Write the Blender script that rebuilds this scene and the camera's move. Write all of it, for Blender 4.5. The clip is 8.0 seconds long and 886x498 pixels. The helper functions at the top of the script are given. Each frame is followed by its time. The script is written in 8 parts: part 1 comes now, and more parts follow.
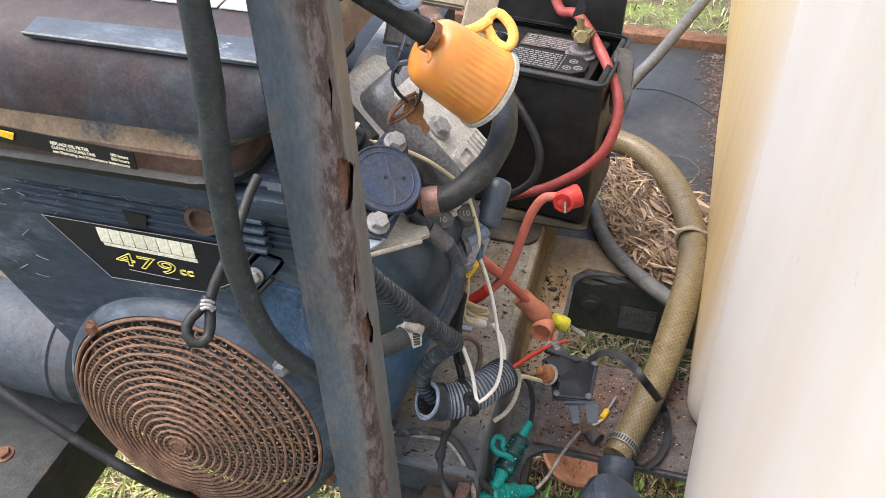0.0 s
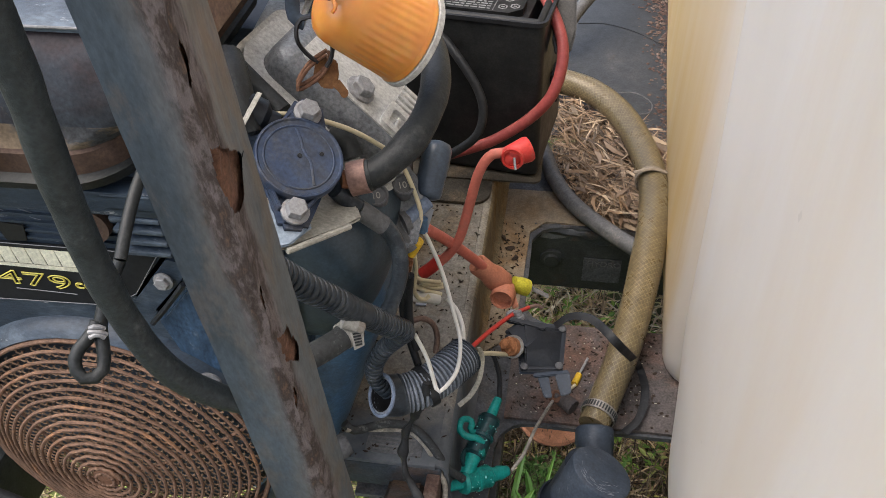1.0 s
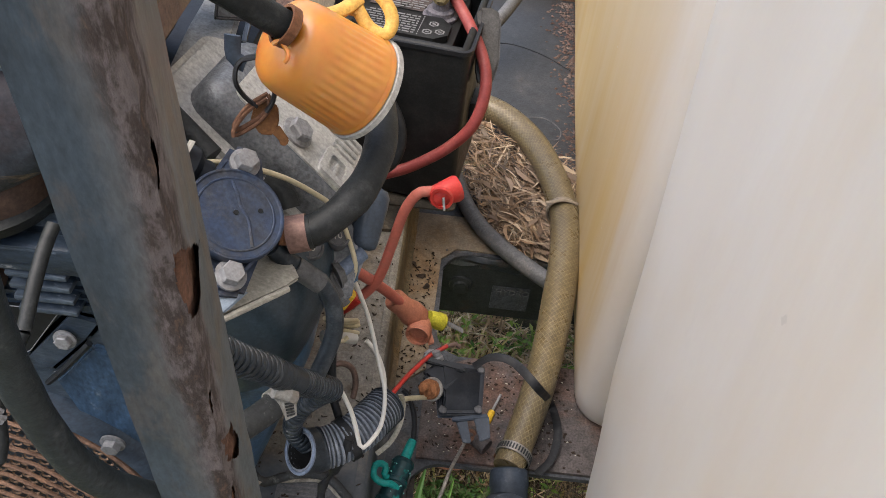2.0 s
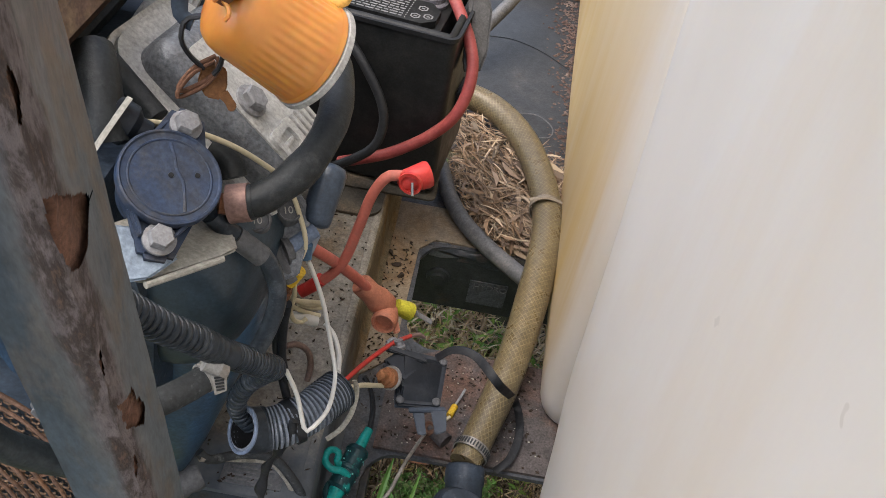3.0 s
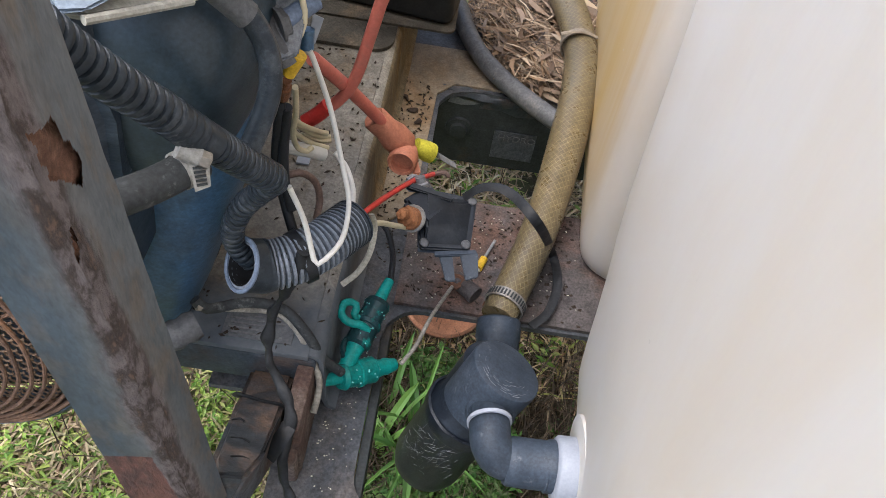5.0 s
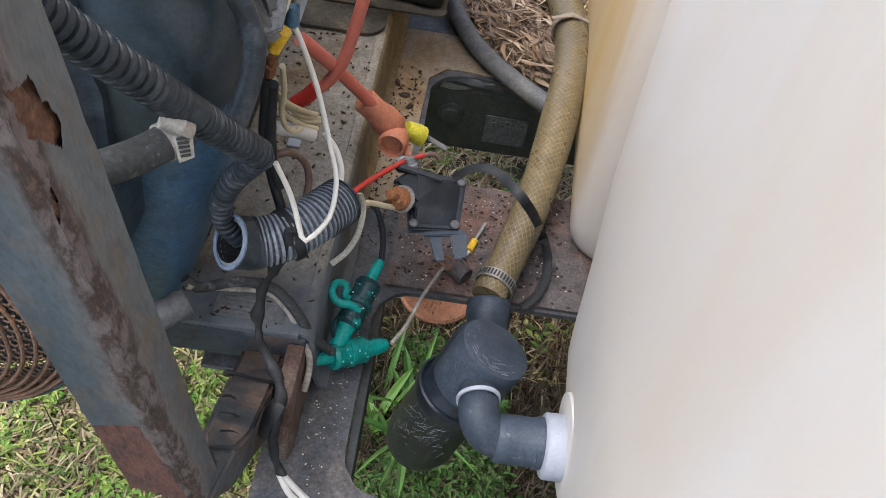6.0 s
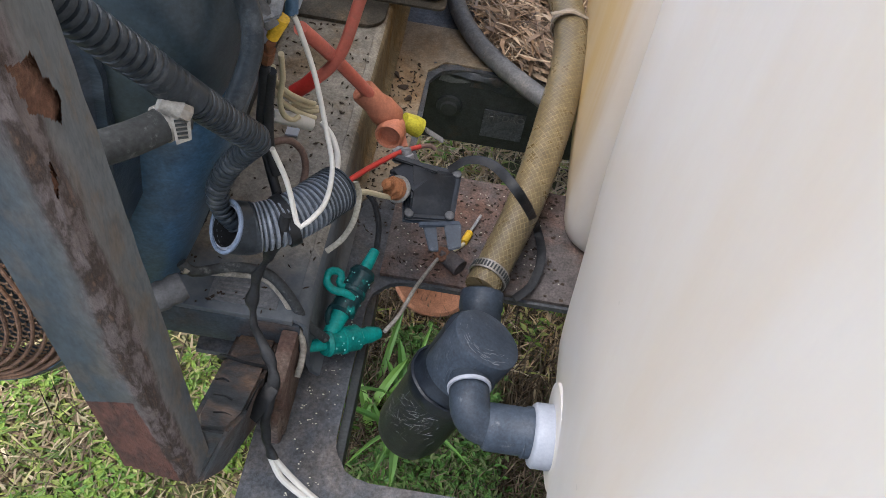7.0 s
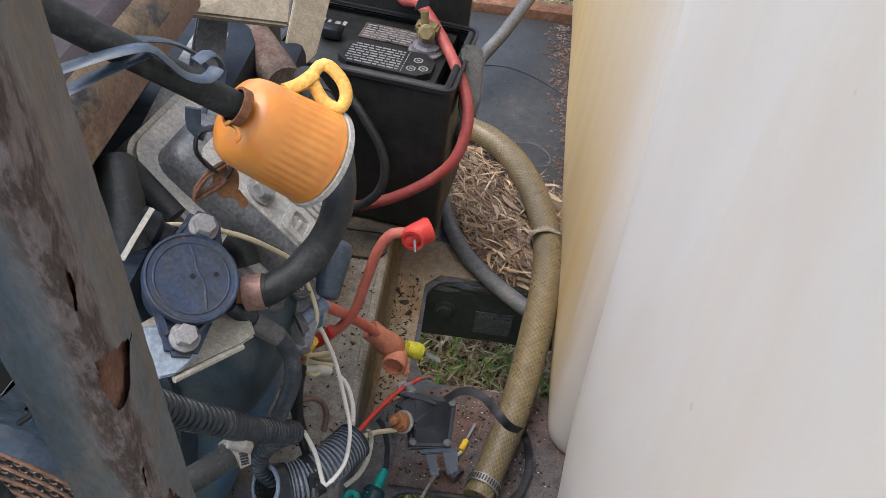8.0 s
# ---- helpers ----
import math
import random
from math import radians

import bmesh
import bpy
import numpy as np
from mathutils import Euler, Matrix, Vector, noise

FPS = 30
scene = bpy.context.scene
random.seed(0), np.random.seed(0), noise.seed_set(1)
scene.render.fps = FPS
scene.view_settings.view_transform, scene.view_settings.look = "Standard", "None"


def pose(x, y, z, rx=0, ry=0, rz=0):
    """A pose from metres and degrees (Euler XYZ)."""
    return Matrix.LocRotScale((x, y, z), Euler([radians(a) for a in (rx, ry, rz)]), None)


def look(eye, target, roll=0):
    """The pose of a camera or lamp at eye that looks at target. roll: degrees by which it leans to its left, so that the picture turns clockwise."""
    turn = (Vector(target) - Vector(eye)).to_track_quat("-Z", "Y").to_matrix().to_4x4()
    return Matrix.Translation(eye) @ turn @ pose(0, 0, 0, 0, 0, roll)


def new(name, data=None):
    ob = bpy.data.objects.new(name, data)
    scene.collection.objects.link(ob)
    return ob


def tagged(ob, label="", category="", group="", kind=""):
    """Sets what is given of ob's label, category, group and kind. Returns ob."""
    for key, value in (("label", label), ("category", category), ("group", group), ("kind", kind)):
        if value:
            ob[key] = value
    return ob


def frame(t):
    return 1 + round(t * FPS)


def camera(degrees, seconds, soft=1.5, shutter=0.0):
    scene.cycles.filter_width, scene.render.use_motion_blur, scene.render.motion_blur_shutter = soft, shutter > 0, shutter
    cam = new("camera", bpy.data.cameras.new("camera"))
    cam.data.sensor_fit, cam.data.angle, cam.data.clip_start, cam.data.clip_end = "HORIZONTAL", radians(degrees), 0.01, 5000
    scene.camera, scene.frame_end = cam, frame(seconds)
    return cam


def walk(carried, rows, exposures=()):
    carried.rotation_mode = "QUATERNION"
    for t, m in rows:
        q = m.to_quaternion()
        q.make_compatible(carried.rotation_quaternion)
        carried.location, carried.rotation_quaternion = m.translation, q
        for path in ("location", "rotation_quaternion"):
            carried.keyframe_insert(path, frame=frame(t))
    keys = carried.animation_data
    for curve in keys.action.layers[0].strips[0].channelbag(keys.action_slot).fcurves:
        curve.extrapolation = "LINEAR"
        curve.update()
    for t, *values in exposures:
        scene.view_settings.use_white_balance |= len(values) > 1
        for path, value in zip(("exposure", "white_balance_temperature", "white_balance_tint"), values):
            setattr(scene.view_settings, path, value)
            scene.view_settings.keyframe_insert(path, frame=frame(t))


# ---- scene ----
cam = camera(57.9, 8.0, soft=0.45)
EXPOSURES = [(0.0, 1.80, 6450, 11), (0.2, 1.16, 6450, 10), (1.0, 1.28, 6480, 10), (1.7, 1.17, 6500, 11), (2.8, 1.25, 6350, 10), (3.0, 1.27, 6350, 10), (3.5, 1.48, 6300, 10), (4.0, 1.96, 6250, 10), (4.5, 1.62, 6150, 10), (6.0, 1.60, 6050, 10), (6.5, 1.56, 6030, 10), (7.0, 1.52, 6030, 10), (7.5, 1.63, 6100, 10), (8.0, 1.24, 6100, 10)]
PATH = [
    (0, (-0.0097, 0.0201, 1.279), (-0.4024, 1.5073, 0.0), 0.1),
    (0.5, (0.0179, 0.0402, 1.251), (-0.3381, 1.466, -0.105), -0.2),
    (1, (-0.0146, 0.0976, 1.238), (-0.2899, 1.5281, -0.133), -2.9),
    (1.5, (-0.0643, 0.1347, 1.229), (-0.0714, 1.5783, -0.155), 5.9),
    (1.7, (-0.0666, 0.1393, 1.243), (-0.0479, 1.5911, -0.132), 6.5),
    (2.8, (-0.0292, 0.1538, 1.246), (-0.0094, 1.6131, -0.122), 10.3),
    (3, (-0.027, 0.1534, 1.232), (-0.0109, 1.6034, -0.145), 10.8),
    (3.5, (-0.0352, 0.1718, 1.176), (-0.0037, 1.5213, -0.3), 10.6),
    (4, (-0.047, 0.1769, 1.113), (-0.0247, 1.4885, -0.397), 9.9),
    (4.5, (-0.0388, 0.1812, 1.11), (-0.0111, 1.4695, -0.419), 10.0),
    (6, (-0.0198, 0.1688, 1.108), (0.0159, 1.4282, -0.445), 9.9),
    (6.5, (-0.017, 0.1624, 1.106), (0.0182, 1.4164, -0.451), 10.1),
    (7, (-0.0155, 0.1607, 1.111), (0.0253, 1.4131, -0.447), 11.2),
    (7.3, (-0.023, 0.169, 1.156), (0.0064, 1.4401, -0.388), 10.6),
    (7.5, (-0.0311, 0.1719, 1.196), (-0.0113, 1.4964, -0.303), 10.0),
    (7.7, (-0.0332, 0.1683, 1.257), (-0.0266, 1.5555, -0.184), 8.4),
    (8, (-0.0293, 0.1579, 1.291), (-0.0343, 1.6094, -0.084), 7.6),
]
walk(cam, [(t, look(eye, target, roll)) for t, eye, target, roll in PATH], EXPOSURES)

SKY, SUN = 0.15, 1.5

# ---- light ----
world = bpy.data.worlds.new("sky")
scene.world = world
world.use_nodes = True
_n = world.node_tree.nodes
_sky = _n.new("ShaderNodeTexSky")
_sky.sky_type = "NISHITA"
_sky.sun_disc = False
_sky.sun_elevation, _sky.sun_rotation = radians(66), radians(-100)
_sky.air_density, _sky.dust_density, _sky.ozone_density = 1.0, 4.0, 1.0
_n["Background"].inputs["Strength"].default_value = SKY
world.node_tree.links.new(_sky.outputs[0], _n["Background"].inputs[0])
sun = new("sun", bpy.data.lights.new("sun", "SUN"))
sun.data.energy, sun.data.angle, sun.data.color = SUN, radians(75), (1.0, 0.95, 0.88)
sun.matrix_world = look((-1.2, -0.1, 2.6), (0, 0.4, 0))


# ---- materials ----
def nodes_of(name):
    m = bpy.data.materials.new(name)
    m.use_nodes = True
    return m, m.node_tree.nodes, m.node_tree.links, m.node_tree.nodes["Principled BSDF"]


def ramp(ns, ls, src, lo, hi, a=(0, 0, 0, 1), b=(1, 1, 1, 1)):
    r = ns.new("ShaderNodeValToRGB")
    r.color_ramp.elements[0].position, r.color_ramp.elements[1].position = lo, hi
    r.color_ramp.elements[0].color, r.color_ramp.elements[1].color = a, b
    ls.new(src, r.inputs[0])
    return r.outputs[0]


def noise_of(ns, ls, co, scale, detail=5.0, rough=0.6, dist=0.0):
    n = ns.new("ShaderNodeTexNoise")
    n.inputs["Scale"].default_value, n.inputs["Detail"].default_value = scale, detail
    n.inputs["Roughness"].default_value, n.inputs["Distortion"].default_value = rough, dist
    ls.new(co, n.inputs["Vector"])
    return n.outputs["Fac"]


def mixed(ns, ls, fac, a, b):
    m = ns.new("ShaderNodeMix")
    m.data_type = "RGBA"
    for sock, v in ((m.inputs[0], fac), (m.inputs[6], a), (m.inputs[7], b)):
        if isinstance(v, (tuple, list)):
            sock.default_value = (*v[:3], 1)
        elif isinstance(v, (int, float)):
            sock.default_value = v
        else:
            ls.new(v, sock)
    return m.outputs[2]


def surf(name, base, dark, rough=0.6, metal=0.0, scale=60.0, stain=None, stain_scale=14.0, stain_at=(0.55, 0.65), dust=None,
         dust_at=(0.5, 0.75), dust_scale=30.0, bump=0.15, bump_scale=220.0, stretch=None, rough2=None, spec=0.24, fleck=0.23):
    """Two-tone grain, blotches of a stain, and settled dust, with fine relief."""
    m, ns, ls, bsdf = nodes_of(name)
    tc = ns.new("ShaderNodeTexCoord")
    co = tc.outputs["Object"]
    if stretch:
        mp = ns.new("ShaderNodeMapping")
        mp.inputs["Scale"].default_value = stretch
        ls.new(co, mp.inputs[0])
        co = mp.outputs[0]
    info = ns.new("ShaderNodeObjectInfo")
    grain = noise_of(ns, ls, co, scale, 6.0, 0.65)
    col = mixed(ns, ls, ramp(ns, ls, grain, 0.3, 0.72), base, dark)
    roughness = None
    if stain:
        f = ramp(ns, ls, noise_of(ns, ls, co, stain_scale, 7.0, 0.68, 0.3), *stain_at)
        fine = ramp(ns, ls, noise_of(ns, ls, co, stain_scale * 9, 4.0, 0.7), 0.3, 0.7, (*[c * 0.6 for c in stain], 1), (*[min(1, c * 1.25) for c in stain], 1))
        col = mixed(ns, ls, f, col, fine)
        roughness = ramp(ns, ls, f, 0.0, 1.0, (rough,) * 3 + (1,), (rough2 or 0.9,) * 3 + (1,))
    if dust:
        f2 = ramp(ns, ls, noise_of(ns, ls, co, dust_scale, 8.0, 0.75), *dust_at)
        col = mixed(ns, ls, f2, col, dust)
    fl = noise_of(ns, ls, co, 420.0, 3.0, 0.6)
    val = ns.new("ShaderNodeMapRange")
    val.inputs[1].default_value, val.inputs[2].default_value = 0.3, 0.7
    val.inputs[3].default_value, val.inputs[4].default_value = 1.0 - fleck, 1.0 + fleck
    ls.new(fl, val.inputs[0])
    mott = ns.new("ShaderNodeMapRange")
    mott.inputs[1].default_value, mott.inputs[2].default_value = 0.3, 0.7
    mott.inputs[3].default_value, mott.inputs[4].default_value = 1.0 - fleck, 1.0 + fleck
    ls.new(noise_of(ns, ls, co, 85.0, 5.0, 0.7), mott.inputs[0])
    both = ns.new("ShaderNodeMath")
    both.operation = "MULTIPLY"
    ls.new(val.outputs[0], both.inputs[0])
    ls.new(mott.outputs[0], both.inputs[1])
    tone = ns.new("ShaderNodeMix")
    tone.data_type, tone.blend_type = "RGBA", "MULTIPLY"
    tone.inputs[0].default_value = 1.0
    ls.new(col, tone.inputs[6])
    ls.new(both.outputs[0], tone.inputs[7])
    col = tone.outputs[2]
    hs = ns.new("ShaderNodeHueSaturation")
    mr = ns.new("ShaderNodeMapRange")
    mr.inputs[3].default_value, mr.inputs[4].default_value = 0.9, 1.1
    ls.new(info.outputs["Random"], mr.inputs[0])
    ls.new(mr.outputs[0], hs.inputs["Value"])
    ls.new(col, hs.inputs["Color"])
    ls.new(hs.outputs[0], bsdf.inputs["Base Color"])
    bsdf.inputs["Metallic"].default_value = metal
    bsdf.inputs["Specular IOR Level"].default_value = spec
    if roughness is not None:
        ls.new(roughness, bsdf.inputs["Roughness"])
    else:
        rr = ramp(ns, ls, grain, 0.2, 0.8, (max(0.05, rough - 0.1),) * 3 + (1,), (min(1, rough + 0.12),) * 3 + (1,))
        ls.new(rr, bsdf.inputs["Roughness"])
    b = ns.new("ShaderNodeBump")
    b.inputs["Strength"].default_value, b.inputs["Distance"].default_value = bump, 0.002
    ls.new(noise_of(ns, ls, co, bump_scale, 6.0, 0.7), b.inputs["Height"])
    ls.new(b.outputs[0], bsdf.inputs["Normal"])
    return m


RUST = (0.17, 0.07, 0.035)
MUD = (0.30, 0.22, 0.14)
M_POST = surf("slate paint", (0.050, 0.062, 0.076), (0.028, 0.035, 0.044), 0.5, stain=(0.075, 0.058, 0.050), stain_scale=16, stain_at=(0.54, 0.68),
              dust=(0.13, 0.125, 0.12), dust_at=(0.6, 0.8), dust_scale=45, bump=0.3, bump_scale=120)


def post_mat():
    """Darker slate on the front, paler grey on the side, rust eating in from the corner; the sheet's own coordinates
    are metres round and up the tube.
    """
    m, ns, ls, bsdf = nodes_of("slate paint rusting at the corner")
    uv = ns.new("ShaderNodeUVMap")
    uv.uv_map = "skin"
    sep = ns.new("ShaderNodeSeparateXYZ")
    ls.new(uv.outputs[0], sep.inputs[0])
    u, z = sep.outputs[0], sep.outputs[1]
    along = ns.new("ShaderNodeMapping")
    along.inputs["Scale"].default_value = (1, 1, 0.36)
    ls.new(ns.new("ShaderNodeTexCoord").outputs["Object"], along.inputs[0])
    co = along.outputs[0]

    def mth(op, a, b=0.0):
        n = ns.new("ShaderNodeMath")
        n.operation = op
        for k, q in enumerate((a, b)):
            if isinstance(q, (int, float)):
                n.inputs[k].default_value = q
            else:
                ls.new(q, n.inputs[k])
        return n.outputs[0]

    def step(v, lo, hi):
        n = ns.new("ShaderNodeMapRange")
        n.interpolation_type = "SMOOTHSTEP"
        n.inputs[1].default_value, n.inputs[2].default_value = lo, hi
        ls.new(v, n.inputs[0])
        return n.outputs[0]

    n1, n2, n3, n4 = (noise_of(ns, ls, co, k, 7, 0.68, 0.2) for k in (15, 55, 130, 420))
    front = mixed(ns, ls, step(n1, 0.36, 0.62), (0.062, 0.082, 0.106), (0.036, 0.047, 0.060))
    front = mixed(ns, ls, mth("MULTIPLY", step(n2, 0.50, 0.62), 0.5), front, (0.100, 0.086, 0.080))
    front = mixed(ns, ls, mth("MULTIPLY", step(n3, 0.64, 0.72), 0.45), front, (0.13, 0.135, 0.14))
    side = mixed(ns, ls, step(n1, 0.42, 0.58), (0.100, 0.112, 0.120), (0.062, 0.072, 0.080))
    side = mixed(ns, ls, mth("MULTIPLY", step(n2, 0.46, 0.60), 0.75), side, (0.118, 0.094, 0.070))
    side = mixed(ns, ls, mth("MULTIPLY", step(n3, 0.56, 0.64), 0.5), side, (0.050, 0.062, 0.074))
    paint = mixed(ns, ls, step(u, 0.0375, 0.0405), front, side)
    rust = mixed(ns, ls, step(n3, 0.42, 0.56), (0.125, 0.103, 0.100), (0.046, 0.033, 0.029))
    rust = mixed(ns, ls, mth("MULTIPLY", step(n3, 0.56, 0.68), 0.7), rust, (0.15, 0.092, 0.064))
    d = mth("ABSOLUTE", mth("SUBTRACT", u, 0.0385))
    wide = mth("ADD", mth("MULTIPLY", n1, 0.028), mth("MULTIPLY", n2, 0.015))
    f = step(mth("SUBTRACT", mth("SUBTRACT", wide, d), 0.0085), -0.003, 0.005)
    pale = mth("MULTIPLY", step(mth("SUBTRACT", mth("SUBTRACT", wide, d), 0.0015), -0.006, 0.006), 0.38)
    col = mixed(ns, ls, pale, paint, (0.135, 0.122, 0.112))
    col = mixed(ns, ls, f, col, rust)
    # bare red-brown patch at the foot of the front face
    edge = mth("ADD", mth("MULTIPLY", mth("SUBTRACT", 0.735, z), 0.05), 0.027)
    ragged = mth("MULTIPLY", mth("SUBTRACT", n2, 0.5), 0.008)
    low = mth("MULTIPLY", step(mth("ADD", mth("SUBTRACT", edge, u), ragged), -0.0004, 0.0008), step(mth("ADD", mth("SUBTRACT", 0.732, z), ragged), -0.0006, 0.0012))
    red = mixed(ns, ls, step(n3, 0.38, 0.62), (0.115, 0.052, 0.040), (0.058, 0.031, 0.027))
    col = mixed(ns, ls, low, col, red)
    tone = ns.new("ShaderNodeMix")
    tone.data_type, tone.blend_type = "RGBA", "MULTIPLY"
    tone.inputs[0].default_value = 1.0
    ls.new(col, tone.inputs[6])
    ls.new(mth("ADD", mth("MULTIPLY", n4, 1.5), 0.25), tone.inputs[7])
    ls.new(tone.outputs[2], bsdf.inputs["Base Color"])
    any_rust = mth("MAXIMUM", f, low)
    ls.new(mth("ADD", mth("MULTIPLY", any_rust, 0.36), 0.5), bsdf.inputs["Roughness"])
    bsdf.inputs["Specular IOR Level"].default_value = 0.4
    b = ns.new("ShaderNodeBump")
    b.inputs["Strength"].default_value, b.inputs["Distance"].default_value = 0.6, 0.004
    h = mth("ADD", mth("MULTIPLY", mth("MULTIPLY", any_rust, n3), 1.0), mth("MULTIPLY", n4, 0.06))
    ls.new(mth("SUBTRACT", h, mth("MULTIPLY", any_rust, 0.5)), b.inputs["Height"])
    ls.new(b.outputs[0], bsdf.inputs["Normal"])
    return m


M_POSTSKIN = post_mat()
M_RUSTEDGE = surf("flaking rust", (0.115, 0.07, 0.055), (0.06, 0.04, 0.035), 0.9, scale=90, stain=(0.15, 0.115, 0.095), stain_scale=30, stain_at=(0.45, 0.6), bump=0.9, bump_scale=90)
M_RUSTCORE = surf("layered orange-brown rust", (0.18, 0.092, 0.06), (0.085, 0.046, 0.032), 0.92, scale=110, stain=(0.23, 0.13, 0.085), stain_scale=40, stain_at=(0.5, 0.62), bump=0.9, bump_scale=140)
M_RUST = surf("rusted steel", (0.17, 0.085, 0.05), (0.085, 0.045, 0.03), 0.88, scale=70, stain=(0.22, 0.13, 0.08), stain_scale=25, stain_at=(0.5, 0.66), bump=0.6, bump_scale=160)
M_RUSTWIRE = surf("rusted wire", (0.20, 0.118, 0.078), (0.095, 0.058, 0.042), 0.8, scale=60, stain=(0.30, 0.15, 0.075), stain_scale=22, stain_at=(0.55, 0.7), bump=0.5, bump_scale=260)
M_SCREEN = surf("rusty perforated sheet", (0.34, 0.225, 0.145), (0.20, 0.13, 0.09), 0.85, stain=(0.16, 0.085, 0.045), stain_scale=18, stain_at=(0.55, 0.7), bump=0.4)
M_DECK = surf("dirty ochre-brown steel", (0.285, 0.232, 0.165), (0.205, 0.162, 0.112), 0.55, fleck=0.22, stain=(0.22, 0.14, 0.072), stain_scale=10, stain_at=(0.46, 0.64), dust=(0.045, 0.036, 0.028), dust_at=(0.63, 0.70), dust_scale=70, bump=0.3)
def rail_mat(name, base, dark, stain, wear):
    """Dusty steel with slate paint left on its front end."""
    m = surf(name, base, dark, 0.6, fleck=0.3, stain=stain, stain_scale=9, stain_at=(0.5, 0.66), dust=(0.06, 0.05, 0.042), dust_at=(0.64, 0.7), dust_scale=75, bump=0.2)
    ns, ls = m.node_tree.nodes, m.node_tree.links
    bsdf = [n for n in ns if n.type == "BSDF_PRINCIPLED"][0]
    old = bsdf.inputs["Base Color"].links[0].from_socket
    co = ns.new("ShaderNodeTexCoord").outputs["Object"]
    sep = ns.new("ShaderNodeSeparateXYZ")
    ls.new(co, sep.inputs[0])
    add = ns.new("ShaderNodeMath")
    add.operation = "MULTIPLY_ADD"
    ls.new(noise_of(ns, ls, co, 16, 6, 0.65), add.inputs[0])
    add.inputs[1].default_value = 0.14
    ls.new(sep.outputs["Y"], add.inputs[2])
    fine = ramp(ns, ls, noise_of(ns, ls, co, 70, 6, 0.7), 0.35, 0.65, (0.078, 0.089, 0.102, 1), (0.118, 0.127, 0.136, 1))
    mr = ns.new("ShaderNodeMapRange")
    mr.inputs[1].default_value, mr.inputs[2].default_value = wear
    ls.new(add.outputs[0], mr.inputs[0])
    f = mr.outputs[0]
    ls.new(mixed(ns, ls, f, fine, old), bsdf.inputs["Base Color"])
    return m


M_RAIL = rail_mat("dusty steel with old slate paint", (0.245, 0.226, 0.192), (0.155, 0.142, 0.120), (0.165, 0.125, 0.082), (-0.235, -0.185))
M_DECKDARK = surf("dark greasy steel plate", (0.082, 0.087, 0.095), (0.050, 0.054, 0.060), 0.42, fleck=0.35, stain=(0.115, 0.100, 0.088), stain_scale=11, stain_at=(0.5, 0.66), dust=(0.28, 0.27, 0.26), dust_at=(0.68, 0.74), dust_scale=120, bump=0.3)
M_DECKRUST = surf("pitted rusty steel", (0.098, 0.084, 0.078), (0.055, 0.048, 0.046), 0.6, fleck=0.4, stain=(0.125, 0.075, 0.056), stain_scale=9, stain_at=(0.47, 0.62), dust=(0.22, 0.18, 0.15), dust_at=(0.70, 0.78), dust_scale=110, bump=0.6, bump_scale=130)
M_RAILSIDE = rail_mat("olive-brown dusty steel", (0.160, 0.128, 0.078), (0.092, 0.074, 0.048), (0.18, 0.118, 0.055), (-0.14, 0.0))
M_TRAY = surf("dirty brown-black plate", (0.050, 0.045, 0.035), (0.030, 0.027, 0.022), 0.55, fleck=0.35, stain=(0.10, 0.078, 0.052), stain_scale=12, stain_at=(0.5, 0.66), bump=0.35)
M_FOOT = surf("black paint over brown rust", (0.040, 0.045, 0.051), (0.024, 0.028, 0.032), 0.42, fleck=0.3, stain=(0.120, 0.080, 0.058), stain_scale=12, stain_at=(0.46, 0.60), dust=(0.26, 0.26, 0.25), dust_at=(0.71, 0.75), dust_scale=130, bump=0.7, bump_scale=70, spec=0.4)
M_BLACKPLATE = surf("satin black plate", (0.036, 0.039, 0.042), (0.026, 0.028, 0.031), 0.48, dust=(0.085, 0.08, 0.074), dust_at=(0.55, 0.85), dust_scale=6, bump=0.12, stain=(0.075, 0.06, 0.05), stain_scale=16, stain_at=(0.62, 0.74))
M_BLACKSTEEL = surf("black steel", (0.042, 0.046, 0.046), (0.024, 0.027, 0.027), 0.5, stain=(0.075, 0.058, 0.045), stain_scale=14, stain_at=(0.55, 0.7), bump=0.3)
M_GREYSTEEL = surf("grey steel sheet", (0.14, 0.143, 0.148), (0.11, 0.112, 0.116), 0.5, stain=(0.12, 0.09, 0.07), stain_scale=7, stain_at=(0.6, 0.75), bump=0.15)
M_SLATE = surf("dull slate sheet", (0.062, 0.072, 0.085), (0.042, 0.050, 0.060), 0.5, stain=(0.085, 0.080, 0.076), stain_scale=7, stain_at=(0.55, 0.7), bump=0.2)
M_SHROUD = surf("scuffed navy black paint", (0.030, 0.044, 0.063), (0.017, 0.026, 0.038), 0.38, stain=(0.075, 0.095, 0.118), stain_scale=12, stain_at=(0.48, 0.62), dust=(0.26, 0.27, 0.28), dust_at=(0.62, 0.70), dust_scale=48, bump=0.22, stretch=(0.5, 1, 1.5), rough2=0.6, spec=0.35)
M_BLUE = surf("deep blue plastic", (0.060, 0.128, 0.22), (0.038, 0.085, 0.152), 0.34, stain=(0.078, 0.105, 0.135), stain_scale=13, stain_at=(0.5, 0.72), dust=(0.26, 0.28, 0.30), dust_at=(0.68, 0.78), dust_scale=90, bump=0.14, rough2=0.5, spec=0.45)
